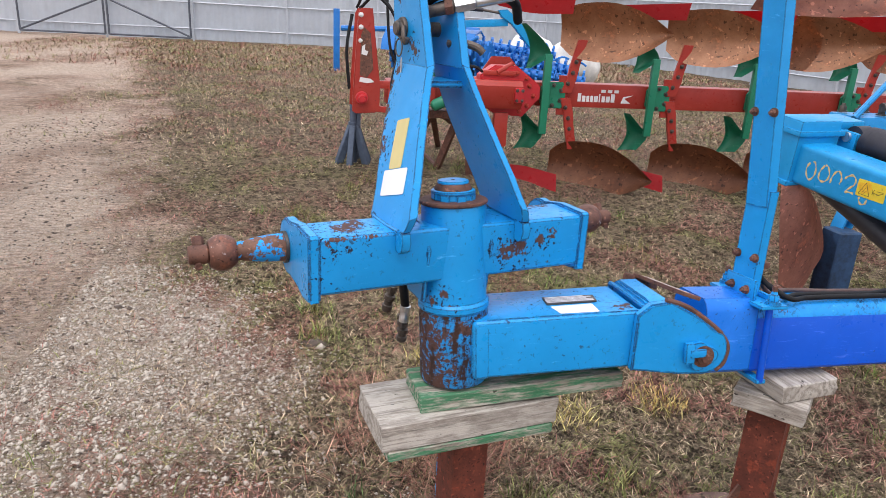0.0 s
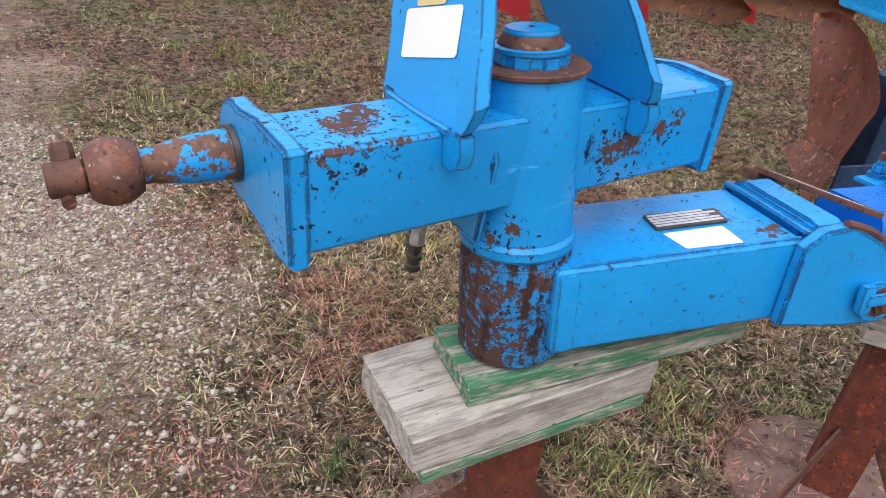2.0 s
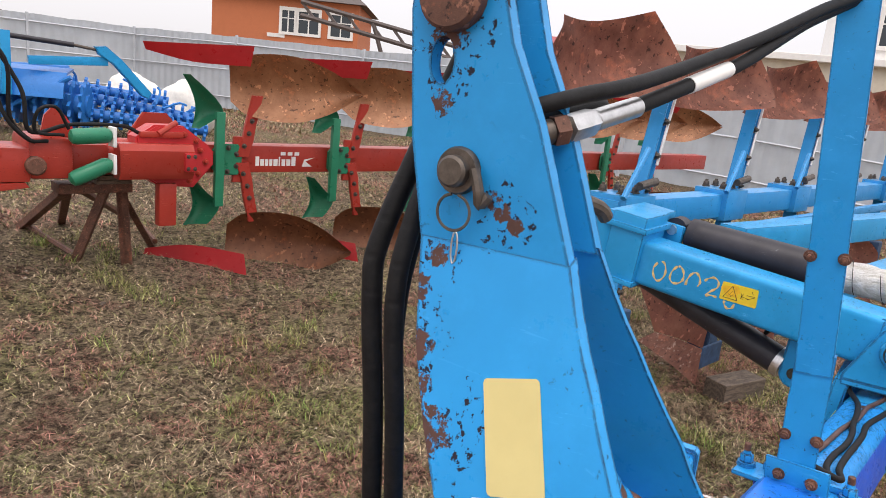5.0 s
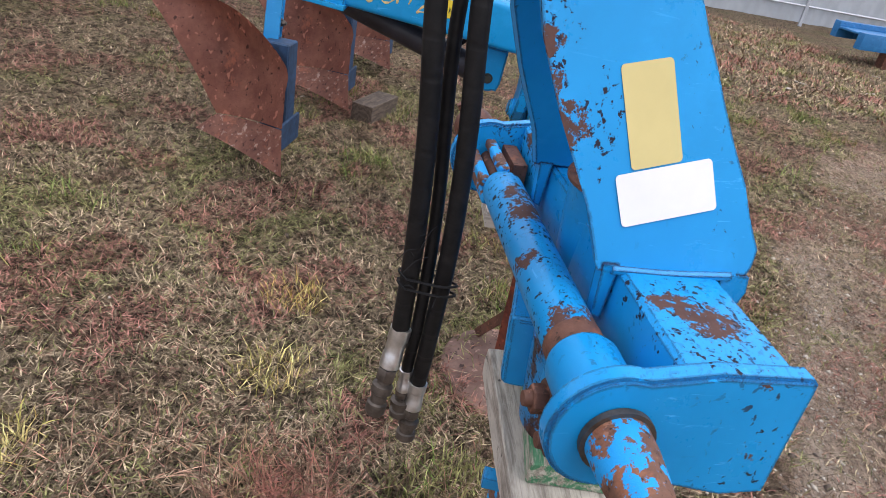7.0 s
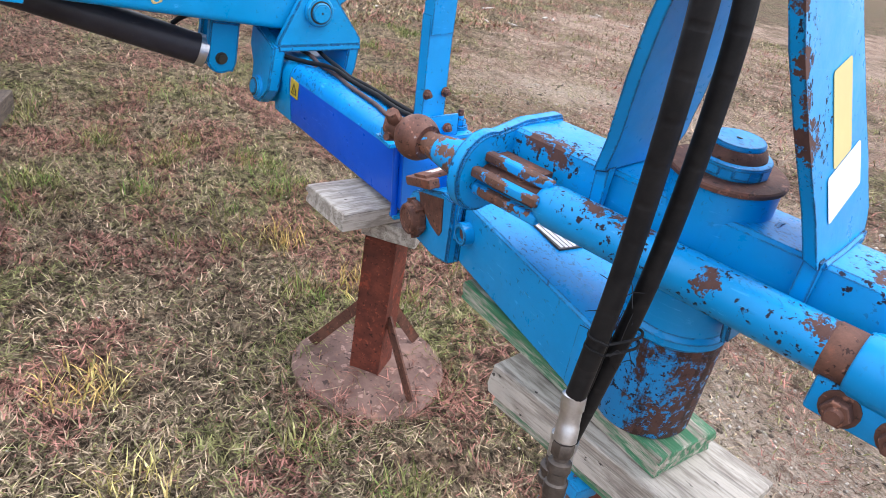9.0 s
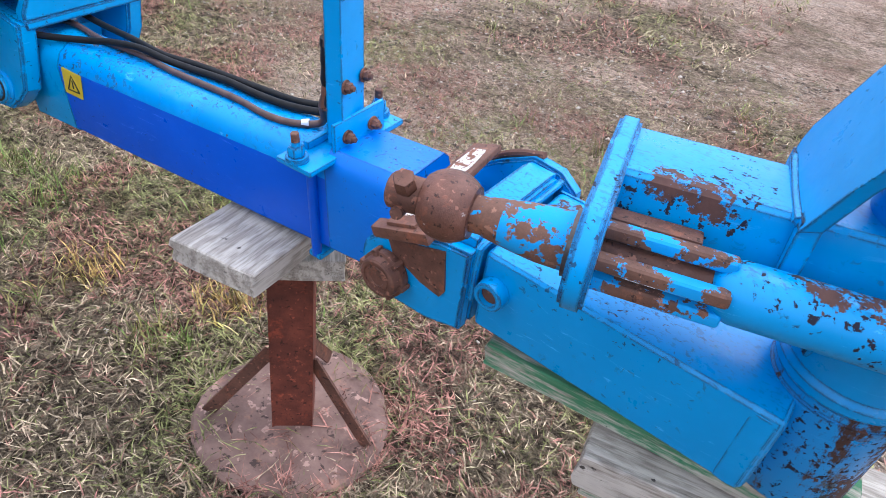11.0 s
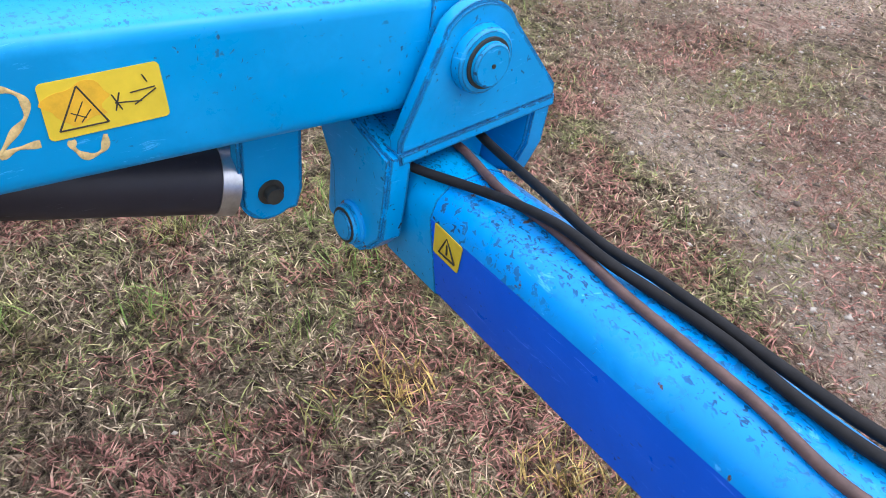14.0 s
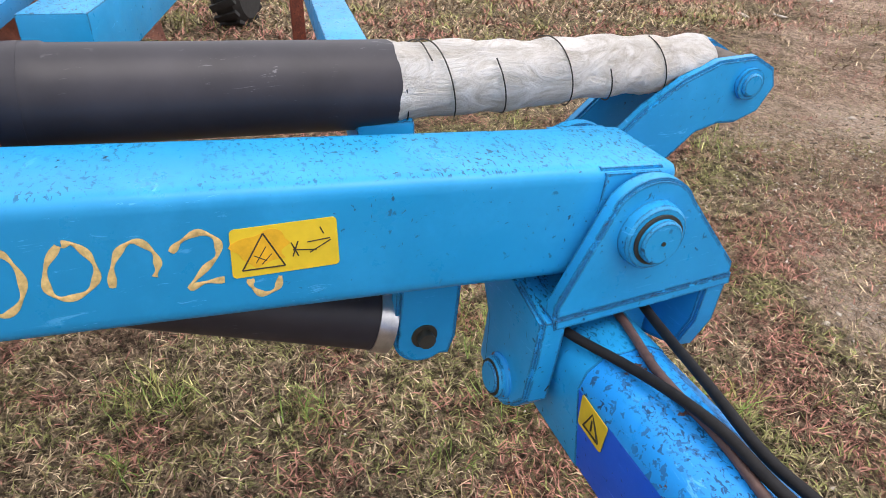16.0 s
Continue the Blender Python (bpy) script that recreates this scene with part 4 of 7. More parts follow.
def across(u):
    """Pose whose x, y are the headstock's v, z and whose z is its u."""
    return MH @ Matrix(((0, 0, 1, u), (1, 0, 0, 0), (0, 1, 0, 0), (0, 0, 0, 1)))


for u in (-0.345, 0.321):
    part("end_plate", plate(END, 0.026, across(u), bevel=0.004), m_cross, crossbar)

VA, ZA = 0.112, 0.946  # axis of the link shaft
tube = part("link_tube", turned(bm_new(), h(-0.225, VA, ZA), h(0.214, VA, ZA), [(0, 0.0325), (0.94, 0.0325), (0.97, 0.0295), (0.99, 0.023), (1, 0.015)], 32), m_tube, plough, "blue tube worn to bare rust")
part("sleeve", turned(bm_new(), h(-0.33, VA, ZA), h(-0.235, VA, ZA), [(0, 0.041), (0.9, 0.0405), (1, 0.037)], 32), m_tube, tube)
part("rust_band", rod(h(-0.235, VA, ZA), h(-0.205, VA, ZA), 0.0335, 32), m_rust, tube, "band of bare rust")
part("clamp_lug", boxed((-0.335, VA - 0.02, 0.878), (-0.21, VA + 0.028, 0.925), MH, 0.006), m_tube, tube)
for u in (-0.305, -0.245):
    part("bolt", bolt(h(u, VA + 0.026, 0.9), h(u, VA + 0.055, 0.9), 0.0165), m_rust, tube, "rusty hex bolt")
# open yoke at the far end
for dv, dz in ((0.002, 0.029), (0.029, 0.008), (0.02, -0.022)):
    part("yoke_bar", boxed((0.195, VA + dv - 0.009, ZA + dz - 0.008), (0.335, VA + dv + 0.009, ZA + dz + 0.008), MH, 0.006, 3), m_rust_blue, tube, "flaking blue yoke bar")
part("yoke_floor", boxed((0.23, VA - 0.045, ZA - 0.03), (0.335, VA - 0.02, ZA + 0.03), MH, 0.003), m_rust, tube, "rusted back of the yoke window")
part("inner_shaft", rod(h(0.19, VA, ZA), h(0.36, VA, ZA), 0.016, 20), m_rust, tube, "bare rusty shaft")


def link_end(s):
    """Shaft stub, ball and keeper at one end (s: -1 or 1)."""
    def at(u):
        return h(s * u, VA, ZA)
    stub = part("link_pin", turned(bm_new(), at(0.336), at(0.425), [(0, 0.0315), (0.5, 0.0305), (0.8, 0.0275), (1, 0.0245)], 28), m_pin, plough, "lower link pin, rust under flaking blue paint")
    part("bare_neck", turned(bm_new(), at(0.424), at(0.456), [(0, 0.0247), (0.5, 0.022), (0.6, 0.0205), (1, 0.0205)], 28), m_neck, stub, "rusty bare neck behind the ball")
    part("shaft_ring", rod(at(0.346), at(0.353), 0.036, 28), m_dark_steel, stub)
    n, r = 12, 0.0395
    prof = [(0, 0.02), (0.0, 0.029)] + [(0.5 + 0.5 * x, math.sqrt(max(0.0, r * r - (0.028 * x) ** 2))) for x in np.linspace(-1, 1, n)] + [(1.0, 0.02)]
    part("link_ball", turned(bm_new(), at(0.456), at(0.512), prof, 32), m_rust_ball, stub, "worn rusty lower link ball")
    part("pin_tail", rod(at(0.512), at(0.553), 0.0205, 24, chamfer=0.003), m_rust, stub)
    part("keeper", hexnut(h(s * 0.53, VA + 0.012, ZA + 0.014), h(s * 0.53, VA + 0.024, ZA + 0.032), 0.0125), m_rust, stub)
    part("keeper_pin", rod(h(s * 0.535, VA + 0.024, ZA - 0.014), h(s * 0.535, VA - 0.024, ZA - 0.02), 0.0075, 10), m_rust, stub)


link_end(-1)
link_end(1)

# the two headstock plates: sloping below the bend, upright above
FRONT = [(1.012, -0.09), (1.03, -0.1), (1.05, -0.103), (1.08, -0.087), (1.14, -0.062), (1.167, -0.042), (1.24, -0.007), (1.278, 0.014), (1.345, 0.041)]
REAR = [(1.012, 0.087), (1.07, 0.106), (1.155, 0.151), (1.18, 0.161), (1.23, 0.184), (1.345, 0.212)]
BEND = 1.345


def lean_u(z):
    return -0.16 + 0.31 * (min(z, BEND) - 1.0)


def sloped(s, v, z):
    return h(s * -lean_u(z), v, z)


def edge_v(rows, z):
    return float(np.interp(z, [r[0] for r in rows], [r[1] for r in rows]))


def headstock_plate(s):
    """s = -1 on the side of the stickers, 1 on the other."""
    bm = bm_new()
    inward = MH.to_3x3() @ Vector((-s, 0, 0.31)).normalized() * 0.02
    levels = [1.012, 1.03, 1.05, 1.067, 1.085, 1.1, 1.12, 1.16, 1.2, 1.236, 1.265, 1.3, BEND]
    nv = 6
    out_rows, in_rows = [], []
    for z in levels:
        f, r = edge_v(FRONT, z), edge_v(REAR, z)
        vs = [f + (r - f) * i / nv for i in range(nv + 1)]
        out_rows.append([bm.verts.new(sloped(s, v, z)) for v in vs])
        in_rows.append([bm.verts.new(sloped(s, v, z) + inward) for v in vs])
    for j in range(len(levels) - 1):
        for i in range(nv):
            bm.faces.new((out_rows[j][i], out_rows[j][i + 1], out_rows[j + 1][i + 1], out_rows[j + 1][i]))
            bm.faces.new((in_rows[j][i], in_rows[j + 1][i], in_rows[j + 1][i + 1], in_rows[j][i + 1]))
        for k in (0, nv):
            bm.faces.new((out_rows[j][k], out_rows[j + 1][k], in_rows[j + 1][k], in_rows[j][k]))
    for j in (0, -1):
        for i in range(nv):
            bm.faces.new((out_rows[j][i], out_rows[j][i + 1], in_rows[j][i + 1], in_rows[j][i]))
    # foot that laps over the front of the crossbar, and the tail behind it
    for outline in (((-0.064, 1.02), (-0.098, 1.02), (-0.102, 1.0), (-0.097, 0.982), (-0.084, 0.973), (-0.066, 0.976)), ((0.062, 1.02), (0.081, 1.02), (0.077, 0.955), (0.066, 0.95))):
        plate(list(outline), 0.02, across(0.1355 if s > 0 else -0.157), bm=bm)
    ob = part("headstock_plate", bm, m_plate, plough)
    # upright top
    top_outline = [(0.041, BEND - 0.002), (0.091, 1.476), (0.128, 1.55), (0.158, 1.65)] + arc(0.2, 1.655, 0.042, 170, 10, 8) + [(0.248, 1.578), (0.235, 1.45), (0.212, BEND - 0.002)]
    oval = [(0.206 + 0.014 * math.cos(a), 1.529 + 0.024 * math.sin(a)) for a in np.linspace(0, 2 * math.pi, 18, endpoint=False)]
    pin_hole = arc(0.196, 1.592, 0.026, 0, 340, 17)
    up = plate(top_outline, 0.02, across(-0.053 if s < 0 else 0.033), (oval, pin_hole))
    part("plate_top", up, m_plate_top, ob)
    part("weld_fillet", hose([sloped(s, 0.07, 1.014), sloped(s, 0.0, 1.014), sloped(s, -0.075, 1.018)], 0.006, 6), m_cross, ob)
    return ob


left_plate = headstock_plate(-1)
headstock_plate(1)


def on_plate(v, z, lift):
    """A place on the sloping outer face of the sticker side."""
    out = MH.to_3x3() @ Vector((-1, 0, 0.31)).normalized()
    return sloped(-1, v, z) + out * lift


def sticker(name, corners, thick, material, parent, label, radius=0.004):
    """A thin label with rounded corners, on four corners given in turn."""
    a, b, c, d = [Vector(p) for p in corners]
    n = (b - a).cross(d - a).normalized()
    bm = bm_new()
    ring = []
    for prev, cur, nxt in ((d, a, b), (a, b, c), (b, c, d), (c, d, a)):
        p, q = (prev - cur).normalized(), (nxt - cur).normalized()
        for t in (0.0, 0.5, 1.0):
            k = 0.29 if t == 0.5 else 0
            ring.append(cur + (p * (1 - t) + q * t) * radius * (1 - k))
    low = [bm.verts.new(p) for p in ring]
    high = [bm.verts.new(p + n * thick) for p in ring]
    bm.faces.new(high)
    bm.faces.new(low[::-1])
    for i in range(len(ring)):
        j = (i + 1) % len(ring)
        bm.faces.new((low[i], low[j], high[j], high[i]))
    return part(name, bm, material, parent, label)


def decal(v0, z0, v1, z1, v2, z2, v3, z3, lift=0.001):
    return [on_plate(v, z, lift) for v, z in ((v0, z0), (v1, z1), (v2, z2), (v3, z3))]


sticker("label", decal(-0.023, 1.143, 0.085, 1.113, 0.067, 1.06, -0.041, 1.09), 0.0008, m_white, left_plate, "blank white sticker")
sticker("label", decal(0.043, 1.238, 0.1, 1.223, 0.067, 1.12, 0.01, 1.136, 0.0006), 0.0008, m_cream, left_plate, "faded cream-yellow sticker")

# cross pieces and pins between the plates
part("spreader_plate", plate([(-0.05, 0.06), (0.05, 0.06), (0.05, 0.17), (0.03, 0.19), (-0.03, 0.19), (-0.05, 0.17)], 0.014, MH @ Matrix.Translation((0, 0, 1.3)), bevel=0.003), m_plate, plough)
top_pin = part("top_link_pin", rod(h(-0.075, 0.172, 1.42), h(0.07, 0.172, 1.42), 0.0165, 24, chamfer=0.003), m_dark_steel, plough, "grimy steel top link pin")
part("pin_collar", turned(bm_new(), h(-0.062, 0.172, 1.42), h(-0.054, 0.172, 1.42), [(0, 0.023), (0.5, 0.025), (1, 0.025)], 24), m_dark_steel, top_pin)
ring_pts = [h(-0.066, 0.168 + 0.019 * math.sin(a), 1.378 + 0.019 * math.cos(a)) for a in np.linspace(0.2, 2 * math.pi - 0.2, 13)]
part("linch_ring", hose(ring_pts, 0.0017, 6, 4), m_dark_steel, top_pin)
part("linch_pin", hose([h(-0.064, 0.15, 1.425), h(-0.066, 0.142, 1.405), h(-0.063, 0.14, 1.39), h(-0.061, 0.132, 1.4)], 0.006, 8, 4), m_dark_steel, top_pin)
loop = [h(-0.06, 0.166 + 0.0035 * math.sin(a), 1.34 + 0.017 * math.cos(a)) for a in np.linspace(0, 2 * math.pi, 13)]
part("wire_loop", hose(loop, 0.0011, 5, 3), m_steel, top_pin)
upper_pin = part("upper_pin", rod(h(-0.07, 0.196, 1.592), h(0.07, 0.196, 1.592), 0.025, 24, chamfer=0.004), m_rust, plough, "rusty upper hitch pin")
for s in (-1, 1):
    part("pin_boss", turned(bm_new(), h(s * 0.054, 0.196, 1.592), h(s * 0.072, 0.196, 1.592), [(0, 0.036), (0.7, 0.036), (1, 0.032)], 24), m_rust, upper_pin)
part("hose_guide", hose([(0.0, 0.12, 1.392), (0.03, 0.095, 1.395), (0.058, 0.08, 1.388), (0.072, 0.077, 1.376)], 0.0088, 10), m_dark_steel, plough, "bent grey hose guide pipe")

# ---- swivel arm and its clevis ----
MA = Matrix.Translation((0.008, 0.0, 0.722)) @ Matrix.Rotation(radians(-0.5), 4, "Z") @ Matrix.Rotation(radians(-2.8), 4, "Y") @ Matrix.Rotation(radians(-4.5), 4, "X") @ Matrix.Translation((0.0, 0.0, -0.72))
arm = part("swivel_arm", boxed((0.045, -0.107, 0.648), (0.452, 0.1, 0.788), MA, 0.012, 3), m_arm, plough, "blue box-section swivel arm")
part("nose", boxed((0.043, -0.109, 0.643), (0.09, 0.102, 0.788), MA, 0.02, 3), m_arm, arm)
part("top_strip", boxed((0.05, -0.1, 0.786), (0.45, -0.094, 0.79), MA, 0.002), m_arm, arm)
part("flange", plate([(-0.106, 0.636), (-0.106, 0.79), (-0.104, 0.808), (-0.09, 0.812), (0.07, 0.811), (0.098, 0.796), (0.098, 0.636)], 0.057, MA @ Matrix(((0, 0, 1, 0.461), (1, 0, 0, 0), (0, 1, 0, 0), (0, 0, 0, 1))), bevel=0.006), m_arm, arm)
part("flange_weld", hose([MA @ Vector((0.458, y, z)) for y, z in ((-0.11, 0.72), (-0.108, 0.792), (-0.09, 0.795), (0.08, 0.794), (0.104, 0.78), (0.106, 0.7))], 0.006, 8, 5), m_arm, arm)
CHEEK = [(0.42, 0.65), (0.43, 0.786), (0.462, 0.81), (0.512, 0.814), (0.575, 0.778), (0.63, 0.735)] + arc(0.603, 0.687, 0.062, 40, -95, 14) + [(0.54, 0.63)]
CHEEK_N = [(0.462, 0.64), (0.462, 0.785), (0.515, 0.778), (0.56, 0.76), (0.604, 0.742)] + arc(0.596, 0.676, 0.058, 75, -95, 14) + [(0.52, 0.622)]


def along_y(y, m=MA):
    return m @ Matrix(((1, 0, 0, 0), (0, 0, 1, y), (0, 1, 0, 0), (0, 0, 0, 1)))


part("cheek", plate(CHEEK, 0.024, along_y(-0.13), bevel=0.004), m_arm, arm)
part("cheek", plate(CHEEK_N, 0.024, along_y(0.096), bevel=0.004), m_arm, arm)
RIM = ((0.5, 0.817), (0.54, 0.803), (0.575, 0.783), (0.63, 0.74), (0.656, 0.712), (0.667, 0.685), (0.66, 0.65), (0.64, 0.63))
part("rusted_rim", hose([MA @ Vector((x, -0.121, z)) for x, z in RIM], 0.0065, 8), m_rust, arm, "rusty bare upper edge")
sy = Vector((-0.02, 0.22, -0.017)).normalized()
sx = Vector((0.045, 0.012, -0.018)).normalized()
sz = sx.cross(sy).normalized()
sx = sy.cross(sz)
strap_m = MA @ Matrix.Translation((0.583, -0.076, 0.808)) @ Matrix((sx, sy, sz)).transposed().to_4x4()
strap = part("strap", boxed((-0.025, -0.012, -0.005), (0.025, 0.222, 0.005), strap_m, 0.002), m_rust, arm, "rusty strap with remnants of white paint")
part("paint_remnant", plate([(-0.012, 0.01), (-0.016, 0.06), (-0.01, 0.11), (-0.015, 0.17), (-0.011, 0.2), (0.012, 0.203), (0.017, 0.15), (0.013, 0.1), (0.019, 0.05), (0.014, 0.005)], 0.0006, strap_m @ Matrix.Translation((0, 0, 0.005))), m_strap, strap, "flaking white paint")
part("strap_end", boxed((-0.048, 0.206, -0.02), (0.05, 0.23, -0.001), strap_m, 0.003), m_rust, strap, "rusty cross bar at the strap's end")
part("rusted_recess", plate([(0.59, 0.712), (0.6, 0.735), (0.5, 0.77), (0.492, 0.7), (0.5, 0.685), (0.535, 0.69)], 0.004, along_y(0.119)), m_rust, arm, "rust-eaten hollow in the cheek")
knuckle_pin = part("knuckle_pin", rod(MA @ Vector((0.595, -0.128, 0.676)), MA @ Vector((0.595, 0.13, 0.676)), 0.03, 28), m_rust, arm, "rusty hinge pin")
nut = turned(bm_new(), MA @ Vector((0.595, 0.121, 0.676)), MA @ Vector((0.595, 0.152, 0.676)), [(0, 0.036), (0.15, 0.039), (0.5, 0.039), (0.55, 0.0345), (0.9, 0.033), (0.98, 0.03), (0.98, 0.025), (0.9, 0.0245), (0.9, 0.021), (0.96, 0.02), (0.96, 0.013), (0.92, 0.012)], 36)
part("hinge_nut", nut, m_rust, knuckle_pin, "rusty castellated nut")
for i in range(6):
    a = i * math.pi / 3
    part("nut_lug", boxed((-0.006, -0.008, 0.0), (0.006, 0.01, 0.008), MA @ Matrix.Translation((0.595 + 0.037 * math.cos(a), 0.132, 0.676 + 0.037 * math.sin(a))) @ Matrix.Rotation(-a, 4, "Y"), 0.001, 1), m_rust, knuckle_pin)
part("pin_flange", plate([(0.595 + r * math.cos(a), 0.676 + r * math.sin(a)) for a, r in zip(np.linspace(0, 2 * math.pi, 24, endpoint=False), [0.033 + 0.006 * math.cos(3 * a) for a in np.linspace(0, 2 * math.pi, 24, endpoint=False)])], 0.012, along_y(-0.14)), m_arm, knuckle_pin, "lobed blue pin flange")
part("pin_head", bolt(MA @ Vector((0.595, -0.14, 0.676)), MA @ Vector((0.595, -0.156, 0.676)), 0.02), m_rust, knuckle_pin)
part("lock_plate", boxed((0.545, -0.152, 0.665), (0.568, -0.138, 0.715), MA, 0.003), m_arm, knuckle_pin)
part("lock_bar", boxed((0.555, -0.156, 0.68), (0.595, -0.148, 0.7), MA, 0.003), m_arm, knuckle_pin)
boss = turned(bm_new(), MA @ Vector((0.425, 0.098, 0.733)), MA @ Vector((0.425, 0.122, 0.733)), [(0, 0.0235), (0.9, 0.0225), (0.95, 0.021), (0.95, 0.0145), (0.2, 0.0135)], 24)
part("grease_boss", boss, m_arm, arm)
part("boss_core", rod(MA @ Vector((0.425, 0.1, 0.733)), MA @ Vector((0.425, 0.112, 0.733)), 0.014, 16), m_rust, arm)


def on_arm(x, y, z=0.7885):
    return MA @ Vector((x, y, z))


name_plate = sticker("type_plate", [on_arm(0.243, -0.026), on_arm(0.37, -0.026), on_arm(0.376, 0.02), on_arm(0.247, 0.024)], 0.004, m_dark_steel, arm, "dark engraved type plate", 0.002)
for k, (a, b) in enumerate(((0.247, 0.366), (0.247, 0.367), (0.247, 0.352), (0.248, 0.368), (0.25, 0.35))):
    y = -0.021 + 0.0085 * k
    sticker("print_line", [on_arm(a, y, 0.7927), on_arm(b, y + 0.0015, 0.7927), on_arm(b, y + 0.0075, 0.7927), on_arm(a, y + 0.006, 0.7927)], 0.0004, m_silver, name_plate, "", 0.0004)
sticker("label", [on_arm(0.257, -0.088), on_arm(0.352, -0.091), on_arm(0.354, -0.034), on_arm(0.248, -0.036)], 0.0006, m_white, arm, "blank white sticker", 0.003)

# ---- main beam ----
MB = Matrix.Translation((0.605, -0.012, 0.71)) @ Matrix.Rotation(radians(4.2), 4, "Z") @ Matrix.Rotation(radians(1.8), 4, "Y") @ Matrix.Rotation(radians(-4.5), 4, "X") @ Matrix.Translation((0.0, 0.0, -0.7))


def beam_section(half, low, side, top, inset):
    return [(-half + 0.008, low), (half - 0.008, low), (half, low + 0.008), (half, side), (half - inset * 0.35, side + (top - side) * 0.62), (half - inset, top), (-half + inset, top), (-half + inset * 0.35, side + (top - side) * 0.62), (-half, side), (-half, low + 0.008)]


def extruded(section, x0, x1, m, mats=None, cuts=1):
    """A section in y, z drawn along x."""
    bm = bm_new()
    rows = [[bm.verts.new(m @ Vector((x0 + (x1 - x0) * k / cuts, y, z))) for y, z in section] for k in range(cuts + 1)]
    n = len(section)
    for a, b in zip(rows, rows[1:]):
        for i in range(n):
            bm.faces.new((a[i], a[(i + 1) % n], b[(i + 1) % n], b[i]))
    bm.faces.new(rows[0][::-1])
    bm.faces.new(rows[-1])
    return bm


SEC = beam_section(0.066, 0.615, 0.762, 0.8, 0.034)
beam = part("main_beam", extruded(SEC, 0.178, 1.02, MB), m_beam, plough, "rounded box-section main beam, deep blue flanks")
part("beam_neck", extruded(beam_section(0.0675, 0.6135, 0.762, 0.8012, 0.034), 0.885, 1.02, MB), m_boom, beam, "lighter blue beam end beside the knuckle")
# Upward faces take the blue with top light mixed in; flanks stay deep.
beam.data.materials.append(m_beam_lit_top)
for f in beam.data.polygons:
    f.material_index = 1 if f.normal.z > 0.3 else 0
part("beam_stub", extruded(beam_section(0.069, 0.618, 0.78, 0.812, 0.02), 0.03, 0.18, MB), m_stub, beam)
part("stub_eye", rod(MB @ Vector((0.0, -0.085, 0.7)), MB @ Vector((0.0, 0.085, 0.7)), 0.055, 28), m_arm, beam)
part("hinge_tube", rod(MB @ Vector((0.012, -0.105, 0.7)), MB @ Vector((0.012, 0.118, 0.7)), 0.05, 28), m_arm, beam)
part("seam_weld", hose([MB @ Vector((0.178, y, z + 0.002)) for y, z in SEC[3:9]], 0.004, 6, 3), m_rust, beam, "rusty weld seam")


def on_beam(x, d, lift=0.0):
    """On the north flank and shoulder: d metres down from the flank's upper edge."""
    return MB @ Vector((x, 0.066 + lift, 0.762 - d))


warn = sticker("warning_label", [on_beam(0.872, -0.004, 0.0012), on_beam(0.882, 0.054, 0.0012), on_beam(0.825, 0.056, 0.0012), on_beam(0.81, 0.0, 0.0012)], 0.0008, m_yellow, beam, "yellow warning triangle sticker", 0.003)
tri_c = MB @ Vector((0.846, 0.0688, 0.736))
bx, bz = (MB.to_3x3() @ Vector((1, 0, 0))), Vector((0, 0, 1))
tri = [tri_c + bx * x + bz * z for x, z in ((-0.018, -0.016), (0.018, -0.016), (0.0, 0.018))]
for p, q in zip(tri, tri[1:] + tri[:1]):
    part("print_line", rod(p, q, 0.0012, 5), m_print, warn)
part("print_line", rod(tri_c - bz * 0.01, tri_c + bz * 0.007, 0.0014, 5), m_print, warn)

# hose bracket clamped over the beam, with its post
MC = Matrix.Translation((0.808, 0.004, 0.803)) @ Matrix.Rotation(radians(1), 4, "Z") @ Matrix.Rotation(radians(-5.5), 4, "X")
clamp = part("clamp_plate", boxed((-0.042, -0.104, -0.002), (0.033, 0.12, 0.008), MC, 0.003), m_blue, plough)
part("clamp_angle", boxed((-0.036, -0.06, 0.008), (-0.028, 0.058, 0.06), MC, 0.003), m_blue, clamp)
part("clamp_rib", boxed((0.006, -0.075, 0.008), (0.018, 0.075, 0.022), MC, 0.003), m_blue, clamp)
for y, y_rod in ((-0.088, -0.079), (0.106, 0.079)):
    c_bolt = part("clamp_bolt", bolt(MC @ Vector((0.0, y, 0.012)), MC @ Vector((0.0, y, 0.042)), 0.0135), m_arm, clamp, "clamp bolt with rusty thread")
    part("washer", rod(MC @ Vector((0.0, y, 0.008)), MC @ Vector((0.0, y, 0.012)), 0.019, 20), m_blue, c_bolt)
    part("thread_end", rod(MC @ Vector((0.0, y, 0.04)), MC @ Vector((0.0, y, 0.056)), 0.0068, 12, chamfer=0.001), m_rust, c_bolt, "rusty thread end")
    part("clamp_rod", rod(MC @ Vector((0.0, y_rod, -0.2)), MC @ Vector((0.0, y_rod, 0.0)), 0.009, 12), m_beam, clamp)
part("clamp_foot", boxed((-0.014, -0.086, -0.205), (0.014, 0.086, -0.194), MC, 0.003), m_blue, clamp)
for y in (-0.03, 0.03):
    part("clamp_bolt", bolt(MC @ Vector((-0.036, y, 0.03)), MC @ Vector((-0.054, y, 0.03)), 0.0085), m_rust, clamp)
PB = MC @ Vector((-0.022, 0.008, 0.012))
post_m = Matrix.Translation(PB) @ Matrix.Rotation(radians(1.5), 4, "Y") @ Matrix.Rotation(radians(-2.5), 4, "X") @ Matrix.Rotation(radians(14), 4, "Z")
